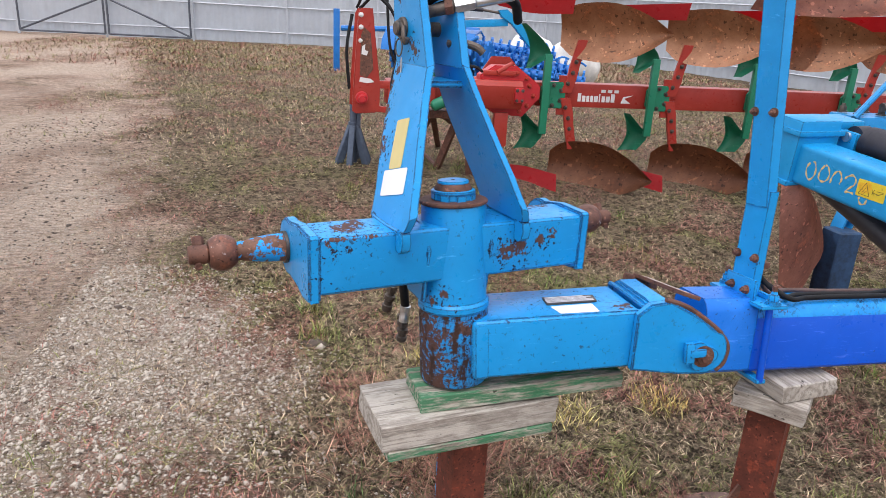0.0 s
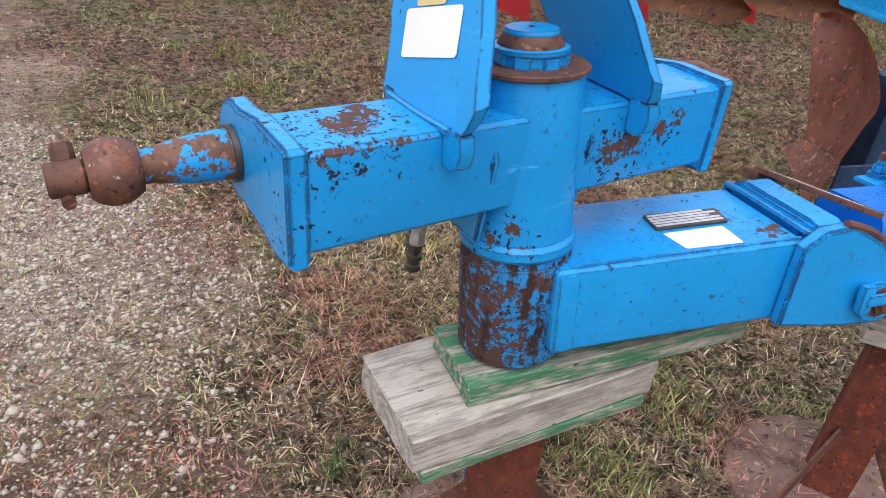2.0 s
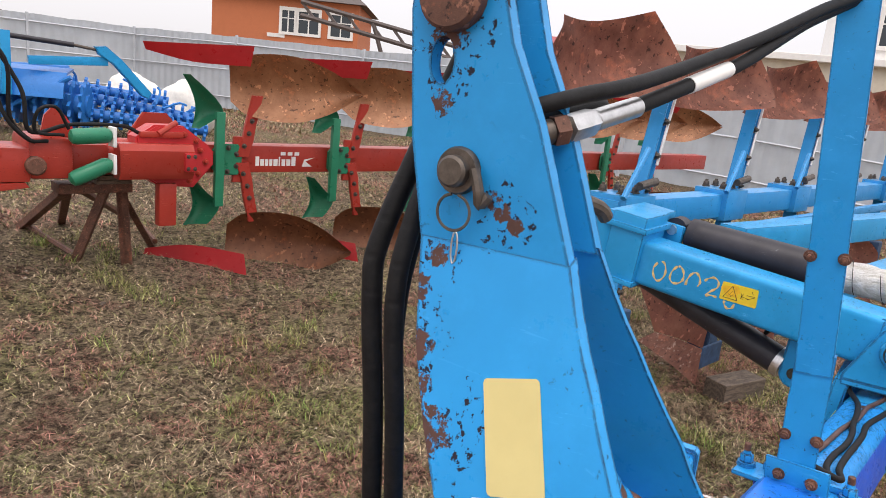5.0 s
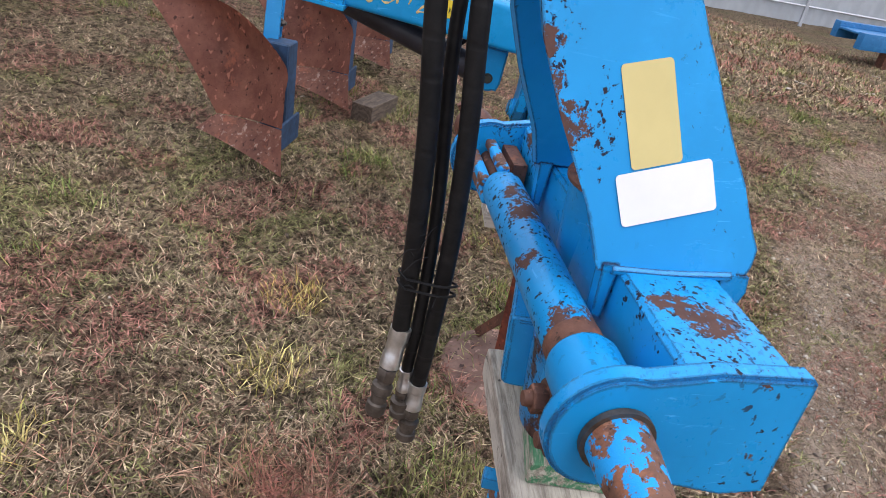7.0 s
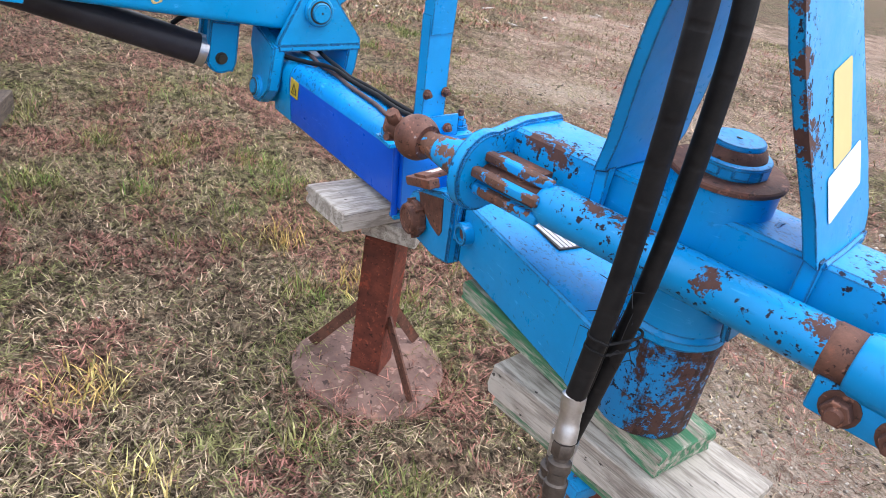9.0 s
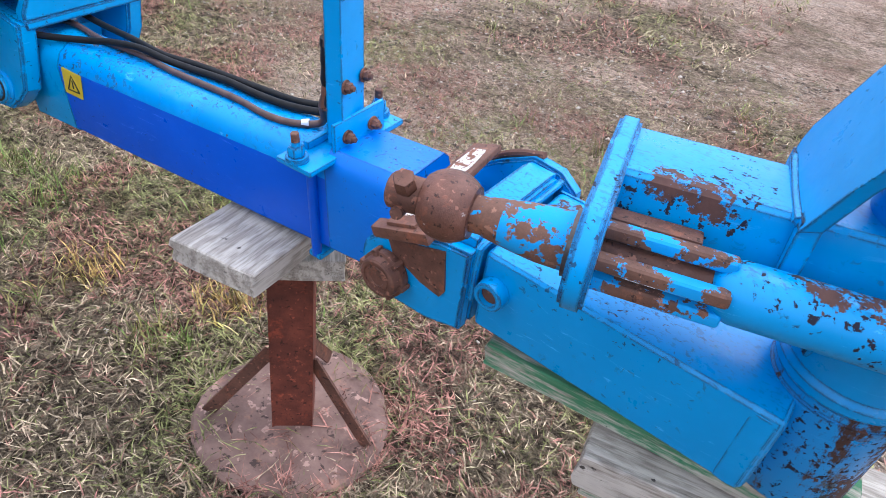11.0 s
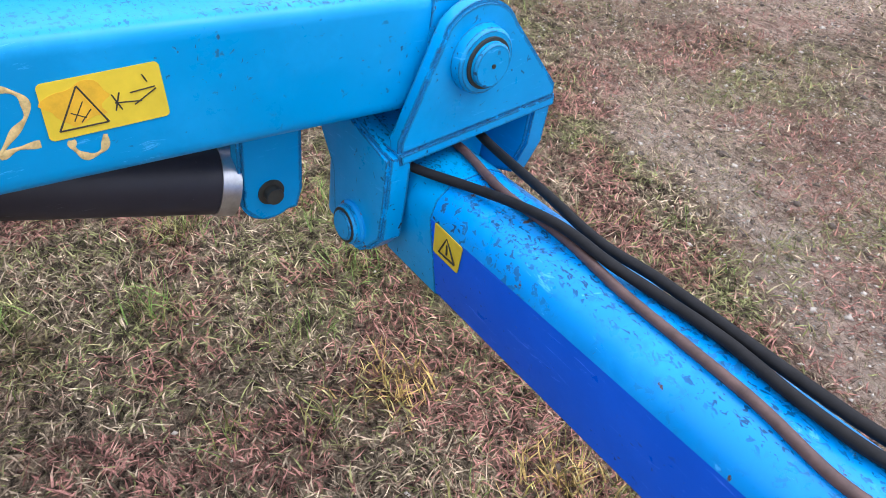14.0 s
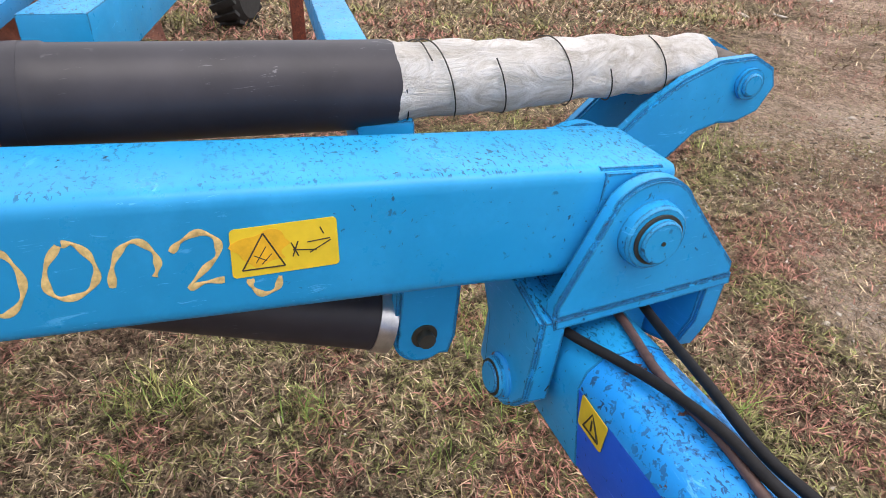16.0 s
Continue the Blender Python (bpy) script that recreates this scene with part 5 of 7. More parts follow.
post = part("hose_post", plate([(-0.006, -0.034), (-0.006, 0.034), (0.022, 0.034), (0.022, 0.029), (0.0, 0.029), (0.0, -0.029), (0.022, -0.029), (0.022, -0.034)], 0.27, post_m), m_blue, plough, "upright blue hose carrier post")
post_up = Matrix.Translation(post_m @ Vector((0, 0, 0.23))) @ Matrix.Rotation(radians(-4.0), 4, "Y") @ Matrix.Rotation(radians(-4.0), 4, "X") @ Matrix.Rotation(radians(14), 4, "Z")
part("post_top", plate([(-0.009, -0.032), (-0.009, 0.032), (0.022, 0.032), (0.022, 0.027), (-0.003, 0.027), (-0.003, -0.027), (0.022, -0.027), (0.022, -0.032)], 0.96, post_up), m_blue, post)
for z in (0.1, 0.46):
    for y in (-0.028, 0.028):
        pm, pz = (post_m, z) if z < 0.23 else (post_up, z - 0.23)
        part("bolt", bolt(pm @ Vector((-0.008, y, pz)), pm @ Vector((-0.024, y, pz)), 0.0085), m_rust, post, "rusty bolt")
part("hose_clip", boxed((0.0, -0.03, 0.07), (0.05, -0.01, 0.085), post_m, 0.003), m_rust, post)
sleeve = part("hose_sleeve", turned(bm_new(), post_m @ Vector((0.033, 0.0, 0.085)), post_m @ Vector((0.029, 0.0, 0.16)), [(0, 0.0155), (0.1, 0.0172), (0.42, 0.016), (0.5, 0.0178), (0.8, 0.0168), (0.85, 0.019), (1, 0.0185)], 18), m_rubber, post, "black rubber sleeve")
part("rusty_clip", rod(post_m @ Vector((0.038, 0.0, 0.045)), post_m @ Vector((0.033, 0.0, 0.085)), 0.0155, 14), m_rust, sleeve)

# hoses: along the beam, up the post and over to the headstock


def on_post(z, dy=0.0, dx=0.03):
    return post_m @ Vector((dx, dy, z)) if z < 0.23 else post_up @ Vector((dx, dy, z - 0.23))


def beam_run(rows, z):
    return [MB @ Vector((x, y, z + lift)) for x, y, lift in rows]


HOSE_A = beam_run(((1.06, 0.082, 0.004), (0.95, 0.055, 0.0), (0.854, 0.019, 0.002), (0.78, 0.003, 0.011), (0.71, -0.008, 0.014), (0.64, -0.014, 0.006), (0.578, -0.024, 0.0), (0.493, -0.028, 0.0), (0.406, -0.022, 0.0), (0.329, -0.025, 0.0), (0.262, -0.042, 0.004)), 0.8085)
HOSE_B = beam_run(((1.06, -0.086, 0.004), (0.93, -0.068, -0.002), (0.792, -0.051, 0.0), (0.677, -0.037, 0.0), (0.585, -0.044, 0.0), (0.412, -0.044, 0.0), (0.335, -0.048, 0.0), (0.267, -0.06, 0.006)), 0.8075)
PIPE_C = beam_run(((1.06, -0.012, 0.004), (0.959, -0.03, 0.0), (0.831, -0.011, 0.0), (0.711, -0.01, 0.0), (0.608, 0.002, 0.0), (0.516, 0.006, 0.0), (0.429, 0.01, 0.0), (0.344, 0.022, 0.0), (0.288, 0.014, 0.0), (0.248, -0.008, 0.006)), 0.8065)
part("hydraulic_hose", hose(HOSE_A + [on_post(0.05, -0.012, 0.036), on_post(0.09, -0.012), on_post(0.16, -0.012)], 0.0068, 12), m_rubber, plough, "black rubber hose lying along the beam")
part("hydraulic_hose", hose(HOSE_B + [on_post(0.05, 0.006, 0.036), on_post(0.09, 0.006), on_post(0.16, 0.006)], 0.0068, 12), m_rubber, plough, "black rubber hose lying along the beam")
pipe_c = part("hydraulic_hose", hose(PIPE_C + [on_post(0.05, 0.006, 0.047), on_post(0.09, 0.004, 0.036), on_post(0.14, 0.002)], 0.0062, 12), m_brown_hose, plough, "dusty brown hose")
part("white_tape", hose([PIPE_C[-2].lerp(PIPE_C[-1], k) for k in (0.25, 0.38, 0.52)], 0.0066, 12), m_white, pipe_c, "scrap of white tape")
for dy, top_z in ((-0.014, 0.95), (0.0, 0.95), (0.014, 0.9)):
    part("post_pipe", hose([on_post(0.15, dy), on_post(0.3, dy, 0.018), on_post(0.7, dy, 0.018), on_post(top_z, dy, 0.018)], 0.0068, 10), m_brown_hose, plough, "thin dark pipe running up the post")
part("hydraulic_hose", hose([(-0.05, 0.16, 1.475), (-0.03, 0.115, 1.492), (0.02, 0.097, 1.508), (0.1, 0.09, 1.525), (0.24, 0.1, 1.558), (0.45, 0.1, 1.62), (0.62, 0.085, 1.685), on_post(0.93, -0.012), on_post(1.0, -0.012, 0.07), on_post(0.9, -0.012, 0.1)], 0.0092, 12), m_rubber, plough)
c_hose = part("hydraulic_hose", hose([(0.135, 0.1, 1.502), (0.26, 0.1, 1.538), (0.396, 0.1, 1.578), (0.6, 0.1, 1.66), (0.8, 0.07, 1.75), on_post(1.0, 0.02, 0.09), on_post(0.85, 0.02, 0.06)], 0.0102, 12), m_rubber, plough)
part("ferrule", rod((0.05, 0.1, 1.482), (0.14, 0.1, 1.503), 0.0124, 20, chamfer=0.003), m_steel, c_hose, "bright crimped ferrule")
part("coupling_nut", hexnut((0.005, 0.1, 1.472), (0.05, 0.1, 1.482), 0.0165), m_steel, c_hose)
part("coupling", rod((-0.055, 0.125, 1.456), (0.008, 0.1, 1.473), 0.0135, 20, chamfer=0.003), m_dark_steel, c_hose)
part("swivel_nut", hexnut((-0.012, 0.107, 1.468), (0.004, 0.101, 1.472), 0.0175), m_rust, c_hose, "rusty lock nut")
part("hydraulic_hose", hose([(-0.05, 0.17, 1.45), (-0.03, 0.125, 1.466), (0.03, 0.115, 1.487), (0.1, 0.13, 1.5), (0.16, 0.17, 1.49), (0.19, 0.23, 1.45)], 0.0115, 12), m_rubber, plough, "short black hose turning down behind the others")
part("white_tape", rod((0.255, 0.1, 1.5365), (0.36, 0.1, 1.567), 0.0112, 16), m_white, c_hose, "white tape wrapped on the hose")
# hanging hose ends behind the sticker-side plate
HANG = (
    ([h(0.03, 0.19, 1.62), (-0.05, 0.252, 1.46), (-0.094, 0.276, 1.32), (-0.101, 0.275, 1.25), (-0.095, 0.262, 1.1), (-0.089, 0.256, 0.95), (-0.081, 0.257, 0.8)], 0.0128, Vector((-0.028, 0.015, -0.13))),
    ([h(0.05, 0.18, 1.62), (-0.045, 0.226, 1.46), (-0.09, 0.229, 1.34), (-0.106, 0.226, 1.25), (-0.1, 0.214, 1.1), (-0.09, 0.21, 0.95), (-0.074, 0.215, 0.8), (-0.062, 0.22, 0.7)], 0.0118, Vector((-0.008, 0.004, -0.1))),
    ([h(0.01, 0.2, 1.6), (-0.035, 0.23, 1.46), (-0.074, 0.252, 1.25), (-0.072, 0.237, 1.0), (-0.075, 0.234, 0.85), (-0.062, 0.24, 0.72)], 0.0085, Vector((-0.005, 0.0, -0.08))),
)
for pts, r, drop in HANG:
    hang = part("hanging_hose", hose(pts, r, 14), m_hose, plough, "black spiral-wrapped hydraulic hose hanging down")
    e = Vector(pts[-1])
    part("ferrule", turned(bm_new(), e - drop * 0.08, e + drop * 0.42, [(0, r), (0.03, r + 0.0025), (0.3, r + 0.0025), (0.34, r + 0.001), (0.62, r + 0.001), (0.66, r + 0.002), (0.95, r + 0.002), (1, r - 0.002)], 18), m_steel, hang, "crimped steel hose ferrule")
    part("coupling_nut", hexnut(e + drop * 0.42, e + drop * 0.56, r + 0.002), m_dark_steel, hang)
    part("coupling", turned(bm_new(), e + drop * 0.56, e + drop, [(0, 0.01), (0.1, 0.01), (0.15, 0.0155), (0.35, 0.0155), (0.4, 0.012), (0.62, 0.012), (0.66, 0.015), (0.9, 0.015), (1, 0.011)], 16), m_dark_steel, hang, "grimy quick coupling")
for z in (0.885, 0.9):
    ring = [(-0.104, 0.256, z), (-0.086, 0.271, z + 0.004), (-0.07, 0.25, z), (-0.07, 0.215, z - 0.005), (-0.088, 0.192, z), (-0.105, 0.21, z + 0.003), (-0.104, 0.256, z + 0.002)]
    part("binding_string", hose(ring, 0.0018, 5, 5), m_rubber, plough)
frs = random.Random(5)
for k in range(14):
    p0 = Vector((-0.1, 0.235, 0.9)) + Vector((frs.uniform(-0.012, 0.012), frs.uniform(-0.02, 0.02), frs.uniform(-0.05, 0.08)))
    d0 = Vector((frs.uniform(-0.6, 1.0), frs.uniform(-0.4, 0.8), frs.uniform(-0.6, 0.7))) * 0.035
    part("frayed_thread", hose([p0, p0 + d0 * 0.5 + Vector((0, 0, 0.006)), p0 + d0], 0.0006, 3, 3), m_rubber, plough)


# ---- joint at the beam's end, boom and cylinders ----
MM = Matrix.Translation((1.5827, 0.1288, -0.0288)) @ Matrix.Rotation(radians(6.7), 4, "Z") @ Matrix.Rotation(radians(-1.15), 4, "Y") @ Matrix.Rotation(radians(5.4), 4, "X")


def b(x, y, z):
    return MM @ Vector((x, y, z))


def facing(x, m=MM):
    """Pose whose x, y are the boom's y, z and whose z is its x."""
    return m @ Matrix(((0, 0, 1, x), (1, 0, 0, 0), (0, 1, 0, 0), (0, 0, 0, 1)))


EAR = [(0.103, 0.84), (-0.174, 0.878), (-0.172, 0.896)] + [(-0.008 + 0.072 * math.sin(radians(a)), 0.962 + 0.072 * math.cos(radians(a))) for a in range(-58, 62, 10)] + [(0.105, 0.858)]
joint = part("knuckle", boxed((0.05, -0.13, 0.64), (0.15, 0.1, 0.8), MM, 0.01), m_boom, plough, "heavy blue folding knuckle")
for x in (-0.032, 0.152):
    part("ear", plate(EAR, 0.026, facing(x), bevel=0.004), m_boom, joint)
fold_pin = part("fold_pin", rod(b(-0.062, -0.007, 0.961), b(0.2, -0.007, 0.961), 0.03, 28, chamfer=0.003), m_boom, joint)
part("pin_ring", turned(bm_new(), b(-0.05, -0.007, 0.961), b(-0.032, -0.007, 0.961), [(0, 0.041), (0.2, 0.0445), (1, 0.046)], 28), m_boom, fold_pin)
# Black band in place of a cut groove; the recess shade is its colour.
part("ring_groove_band", rod(b(-0.0535, -0.007, 0.961), b(-0.049, -0.007, 0.961), 0.0345, 28), m_print, fold_pin)
part("pin_centre", rod(b(-0.0635, -0.007, 0.961), b(-0.06, -0.007, 0.961), 0.003, 8), m_print, fold_pin)
# yoke: two cheeks under a head plate, through which the hoses run
head = bm_new()
plate([(0.105, 0.842), (0.1, 0.824), (-0.178, 0.862), (-0.174, 0.88)], 0.185, facing(-0.034), bm=head, bevel=0.003)
part("head_plate", head, m_boom, joint)
part("yoke_cheek", plate([(-0.03, 0.835), (-0.03, 0.772), (-0.026, 0.7), (0.0, 0.668), (0.03, 0.645), (0.075, 0.64), (0.1, 0.67), (0.11, 0.75), (0.15, 0.8), (0.15, 0.87)], 0.04, MM @ Matrix(((1, 0, 0, 0), (0, 0, 1, 0.078), (0, 1, 0, 0), (0, 0, 0, 1))), bevel=0.005), m_boom, joint)
part("yoke_cheek", plate([(-0.03, 0.868), (-0.03, 0.8), (-0.01, 0.74), (0.1, 0.7), (0.15, 0.8), (0.15, 0.868)], 0.04, MM @ Matrix(((1, 0, 0, 0), (0, 0, 1, -0.176), (0, 1, 0, 0), (0, 0, 0, 1))), bevel=0.005), m_boom, joint)
low_pin = part("swing_pin", rod(b(0.045, 0.08, 0.69), b(0.045, 0.134, 0.69), 0.031, 28, chamfer=0.004), m_boom, joint)
part("pin_ring", turned(bm_new(), b(0.045, 0.11, 0.69), b(0.045, 0.124, 0.69), [(0, 0.035), (0.8, 0.035), (1, 0.032)], 28), m_rust_blue, low_pin)
# Thin black disc draws this pin's groove, its shade given as colour.
part("ring_groove_band", rod(b(0.045, 0.133, 0.69), b(0.045, 0.1348, 0.69), 0.0275, 28), m_print, low_pin)
part("pin_face", rod(b(0.045, 0.133, 0.69), b(0.045, 0.138, 0.69), 0.0235, 28, chamfer=0.002), m_boom, low_pin)

boom = part("boom", boxed((0.0, -0.06, 0.884), (0.145, 0.79, 1.037), MM, 0.02, 4), m_boom, plough, "blue box boom with hand-painted digits")
part("boom_nose", plate([(-0.06, 0.9), (-0.06, 1.0), (-0.03, 1.036), (0.06, 1.036), (0.06, 0.886)], 0.15, facing(-0.002), bevel=0.006), m_boom, boom)
part("end_block", boxed((-0.02, 0.775, 0.868), (0.17, 0.9, 1.12), MM, 0.012), m_boom, boom)
part("end_flange", boxed((-0.03, 0.765, 1.062), (0.2, 0.92, 1.082), MM, 0.004), m_boom, boom)
part("end_flange", boxed((-0.03, 0.77, 0.872), (0.19, 0.9, 0.89), MM, 0.004), m_boom, boom)
part("hinge_tube", rod(b(0.02, 0.925, 0.87), b(0.02, 0.925, 1.09), 0.045, 24), m_boom, boom)
part("top_bracket", boxed((0.0, 0.8, 1.08), (0.3, 0.93, 1.11), MM, 0.006), m_boom, boom)


def on_boom(y, z, lift=0.0):
    return b(-lift, y, z)


caution = sticker("warning_label", [on_boom(0.379, 0.942, 0.0006), on_boom(0.385, 1.001, 0.0006), on_boom(0.494, 0.994, 0.0006), on_boom(0.492, 0.936, 0.0006)], 0.0008, m_yellow, boom, "yellow crush-hazard warning sticker", 0.004)
tri = [(0.482, 0.945), (0.438, 0.947), (0.461, 0.988)]
for (y0, z0), (y1, z1) in zip(tri, tri[1:] + tri[:1]):
    part("print_line", rod(on_boom(y0, z0, 0.0015), on_boom(y1, z1, 0.0015), 0.0009, 5), m_print, caution)
for y0, z0, y1, z1 in ((0.468, 0.953, 0.458, 0.972), (0.462, 0.951, 0.452, 0.963), (0.47, 0.962, 0.457, 0.955), (0.43, 0.965, 0.405, 0.963), (0.432, 0.974, 0.424, 0.957), (0.425, 0.975, 0.43, 0.957), (0.415, 0.973, 0.391, 0.976), (0.412, 0.96, 0.39, 0.974), (0.402, 0.99, 0.398, 0.982)):
    part("print_line", rod(on_boom(y0, z0, 0.0014), on_boom(y1, z1, 0.0014), 0.0008, 5), m_print, caution)

blot = [(0.461 + (0.027 + 0.005 * math.sin(3 * a + 1) + 0.003 * math.sin(7 * a)) * math.cos(a), 0.97 + (0.02 + 0.004 * math.sin(4 * a)) * math.sin(a)) for a in np.linspace(0, 2 * math.pi, 40, endpoint=False)]
part("paint_blot", plate(blot, 0.0003, facing(-0.0018)), m_orange_mark, caution, "orange paint dabbed over the warning print")


def stroke(points, parent, r=0.0043):
    """A brushed line of marker paint on the boom's flank."""
    bm = bm_new()
    path = smooth_path([b(0, y, z) for y, z in points], 6)
    side_x = MM.to_3x3() @ Vector((-1, 0, 0))
    rows = []
    for i, p in enumerate(path):
        d = (path[min(i + 1, len(path) - 1)] - path[max(i - 1, 0)]).normalized()
        s = d.cross(side_x).normalized() * r * (0.7 + 0.3 * math.sin(i * 0.7))
        rows.append([bm.verts.new(p - s + side_x * 0.0004), bm.verts.new(p + side_x * 0.0012), bm.verts.new(p + s + side_x * 0.0004)])
    for q, w in zip(rows, rows[1:]):
        bm.faces.new((q[0], w[0], w[1], q[1]))
        bm.faces.new((q[1], w[1], w[2], q[2]))
    return part("painted_digit", bm, m_chalk, parent, "yellow-orange hand-painted digit")


stroke([(0.712, 0.982), (0.722, 0.96), (0.716, 0.935), (0.7, 0.921), (0.684, 0.935), (0.679, 0.96), (0.688, 0.985), (0.7, 0.99)], boom)
stroke([(0.645, 0.992), (0.658, 0.97), (0.66, 0.945), (0.648, 0.933), (0.628, 0.938), (0.617, 0.955), (0.62, 0.976), (0.632, 0.992), (0.642, 0.993)], boom)
stroke([(0.605, 0.94), (0.603, 0.962), (0.594, 0.982), (0.58, 0.99), (0.566, 0.978), (0.562, 0.962), (0.566, 0.948)], boom)
stroke([(0.549, 0.974), (0.54, 0.985), (0.522, 0.994), (0.506, 0.984), (0.506, 0.966), (0.52, 0.95), (0.534, 0.931), (0.52, 0.935), (0.5, 0.936)], boom)
stroke([(0.474, 0.934), (0.473, 0.924), (0.462, 0.913), (0.447, 0.918), (0.443, 0.934)], boom)

# upper cylinder with its wrapped rod, and the hook that takes it
UX, UZ = 0.25, 1.062
cyl = part("fold_cylinder", turned(bm_new(), b(UX, 0.69, UZ - 0.012), b(UX, 0.25, UZ), [(0, 0.058), (0.0, 0.061), (0.06, 0.061), (0.07, 0.059), (0.985, 0.059), (1, 0.056)], 40), m_black, plough, "scuffed black hydraulic cylinder")
part("cylinder_head", turned(bm_new(), b(UX, 0.72, UZ - 0.012), b(UX, 0.685, UZ - 0.012), [(0, 0.045), (0.2, 0.06), (1, 0.0615)], 40), m_black, cyl)
part("cylinder_eye", rod(b(UX - 0.03, 0.76, UZ), b(UX + 0.03, 0.76, UZ), 0.04, 24), m_black, cyl)
part("eye_bolt", rod(b(UX - 0.07, 0.76, UZ), b(UX - 0.02, 0.76, UZ), 0.018, 16), m_steel, cyl)
part("cylinder_clevis", boxed((UX - 0.06, 0.72, 0.99), (UX - 0.035, 0.8, UZ + 0.02), MM, 0.008), m_boom, cyl)
wrap = bm_new()
wr = random.Random(5)
n, k = 46, 30
rows = []
for i in range(n + 1):
    s = i / n
    base = 0.0525 - 0.013 * s ** 1.4 + 0.002 * math.sin(i * 0.9) + (0.004 if i in (0, 1) else 0)
    m_ax = axis_frame(b(UX, 0.262, UZ), b(UX, -0.27, UZ + 0.038))
    length = (b(UX, 0.262, UZ) - b(UX, -0.27, UZ + 0.038)).length
    rows.append([wrap.verts.new(m_ax @ Vector(((base + 0.0022 * math.sin(4 * a + 9 * s) + wr.uniform(-0.0012, 0.0012)) * math.cos(a), (base + 0.0022 * math.sin(3 * a - 14 * s) + wr.uniform(-0.0012, 0.0012)) * math.sin(a), s * length))) for a in np.linspace(0, 2 * math.pi, k, endpoint=False)])
for q, w in zip(rows, rows[1:]):
    for i in range(k):
        wrap.faces.new((q[i], q[(i + 1) % k], w[(i + 1) % k], w[i]))
wrap.faces.new(rows[0][::-1])
wrap.faces.new(rows[-1])
wrapped = part("wrapped_rod", wrap, m_wrap, cyl, "piston rod wrapped in dirty clear film and string", smooth=80)
for s0, turns, ph in ((0.1, 0.55, 0.6), (0.28, 0.5, 2.4), (0.46, 0.6, 1.1), (0.62, 0.45, 2.9), (0.78, 0.5, 1.8), (0.03, 0.9, 3.0)):
    pts = []
    for i in range(9):
        s = s0 + 0.075 * i / 8
        a = ph + turns * 2 * math.pi * i / 8
        r = 0.0565 - 0.013 * s ** 1.4
        pts.append(m_ax @ Vector((r * math.cos(a), r * math.sin(a), s * length)))
    part("string", hose(pts, 0.0011, 5, 4), m_print, wrapped, "dark tying string")
HOOK = [(-0.03, 0.9), (-0.07, 0.965), (-0.14, 1.04), (-0.2, 1.085), (-0.26, 1.114), (-0.33, 1.122), (-0.372, 1.104), (-0.386, 1.074), (-0.366, 1.032), (-0.325, 1.013), (-0.29, 1.012), (-0.25, 0.998), (-0.19, 0.94), (-0.15, 0.9)]
for x in (0.19, 0.295):
    hk = part("hook_plate", plate(HOOK, 0.022, facing(x), bevel=0.004), m_boom, plough, "curved blue hook plate")
hook_pin = part("hook_pin", rod(b(0.175, -0.323, 1.08), b(0.33, -0.323, 1.08), 0.019, 20, chamfer=0.003), m_boom, plough)
part("pin_washer", rod(b(0.181, -0.323, 1.08), b(0.19, -0.323, 1.08), 0.0255, 20), m_boom, hook_pin)
part("rod_eye", rod(b(0.22, -0.323, 1.08), b(0.285, -0.323, 1.08), 0.034, 20), m_dark_steel, hook_pin)
# lower cylinder and its tab
lc = part("swing_cylinder", turned(bm_new(), b(0.12, 0.286, 0.768), b(0.22, 0.98, 0.9), [(0, 0.047), (0.97, 0.048), (1, 0.04)], 36), m_black, plough, "black lower hydraulic cylinder")
part("gland_ring", rod(b(0.118, 0.272, 0.765), b(0.1215, 0.296, 0.77), 0.0495, 36), m_steel, lc, "bright gland ring")
TAB = [(0.187, 0.87), (0.278, 0.87), (0.277, 0.77)] + arc(0.232, 0.757, 0.045, 15, -125, 10) + [(0.192, 0.72), (0.184, 0.75)]
part("cylinder_tab", plate(TAB, 0.03, facing(0.075), bevel=0.005), m_boom, joint)
part("cylinder_tab", plate(TAB, 0.03, facing(0.15), bevel=0.005), m_boom, joint)
part("tab_pin", rod(b(0.06, 0.234, 0.76), b(0.19, 0.234, 0.76), 0.012, 16), m_print, lc, "greasy black pin")
# No hole is cut: a flat black disc puts its dark inside into colour.
part("tab_hole_disc", rod(b(0.073, 0.234, 0.76), b(0.076, 0.234, 0.76), 0.019, 20), m_print, lc)
part("cylinder_hose", hose([b(0.16, 0.36, 0.83), b(0.13, 0.34, 0.86), b(0.1, 0.3, 0.885), b(0.1, 0.2, 0.87)], 0.008, 8), m_rubber, lc)

# ---- long frame with the plough bodies ----
FRAME_Y = 1.36
part("long_frame", boxed((2.1, FRAME_Y - 0.07, 0.97), (8.6, FRAME_Y + 0.07, 1.1), Matrix(), 0.01), m_frame_blue, plough, "long blue plough frame tube")
part("width_link", boxed((2.6, 1.06, 0.93), (8.0, 1.11, 0.98), Matrix.Rotation(radians(0.4), 4, "Z"), 0.006), m_frame_blue, plough)


def slanted_beam(name, p, q, width, low, high):
    d = Vector(q) - Vector(p)
    return part(name, boxed((0, -width / 2, low), (d.length, width / 2, high), Matrix.Translation((p[0], p[1], 0)) @ Matrix.Rotation(math.atan2(d.y, d.x), 4, "Z"), 0.008), m_boom, plough)


slanted_beam("frame_beam", (2.2, 0.806), (4.6, 0.55), 0.12, 0.965, 1.085)
slanted_beam("cross_member", (1.745, 0.32), (3.0, 0.3), 0.08, 0.95, 1.02)


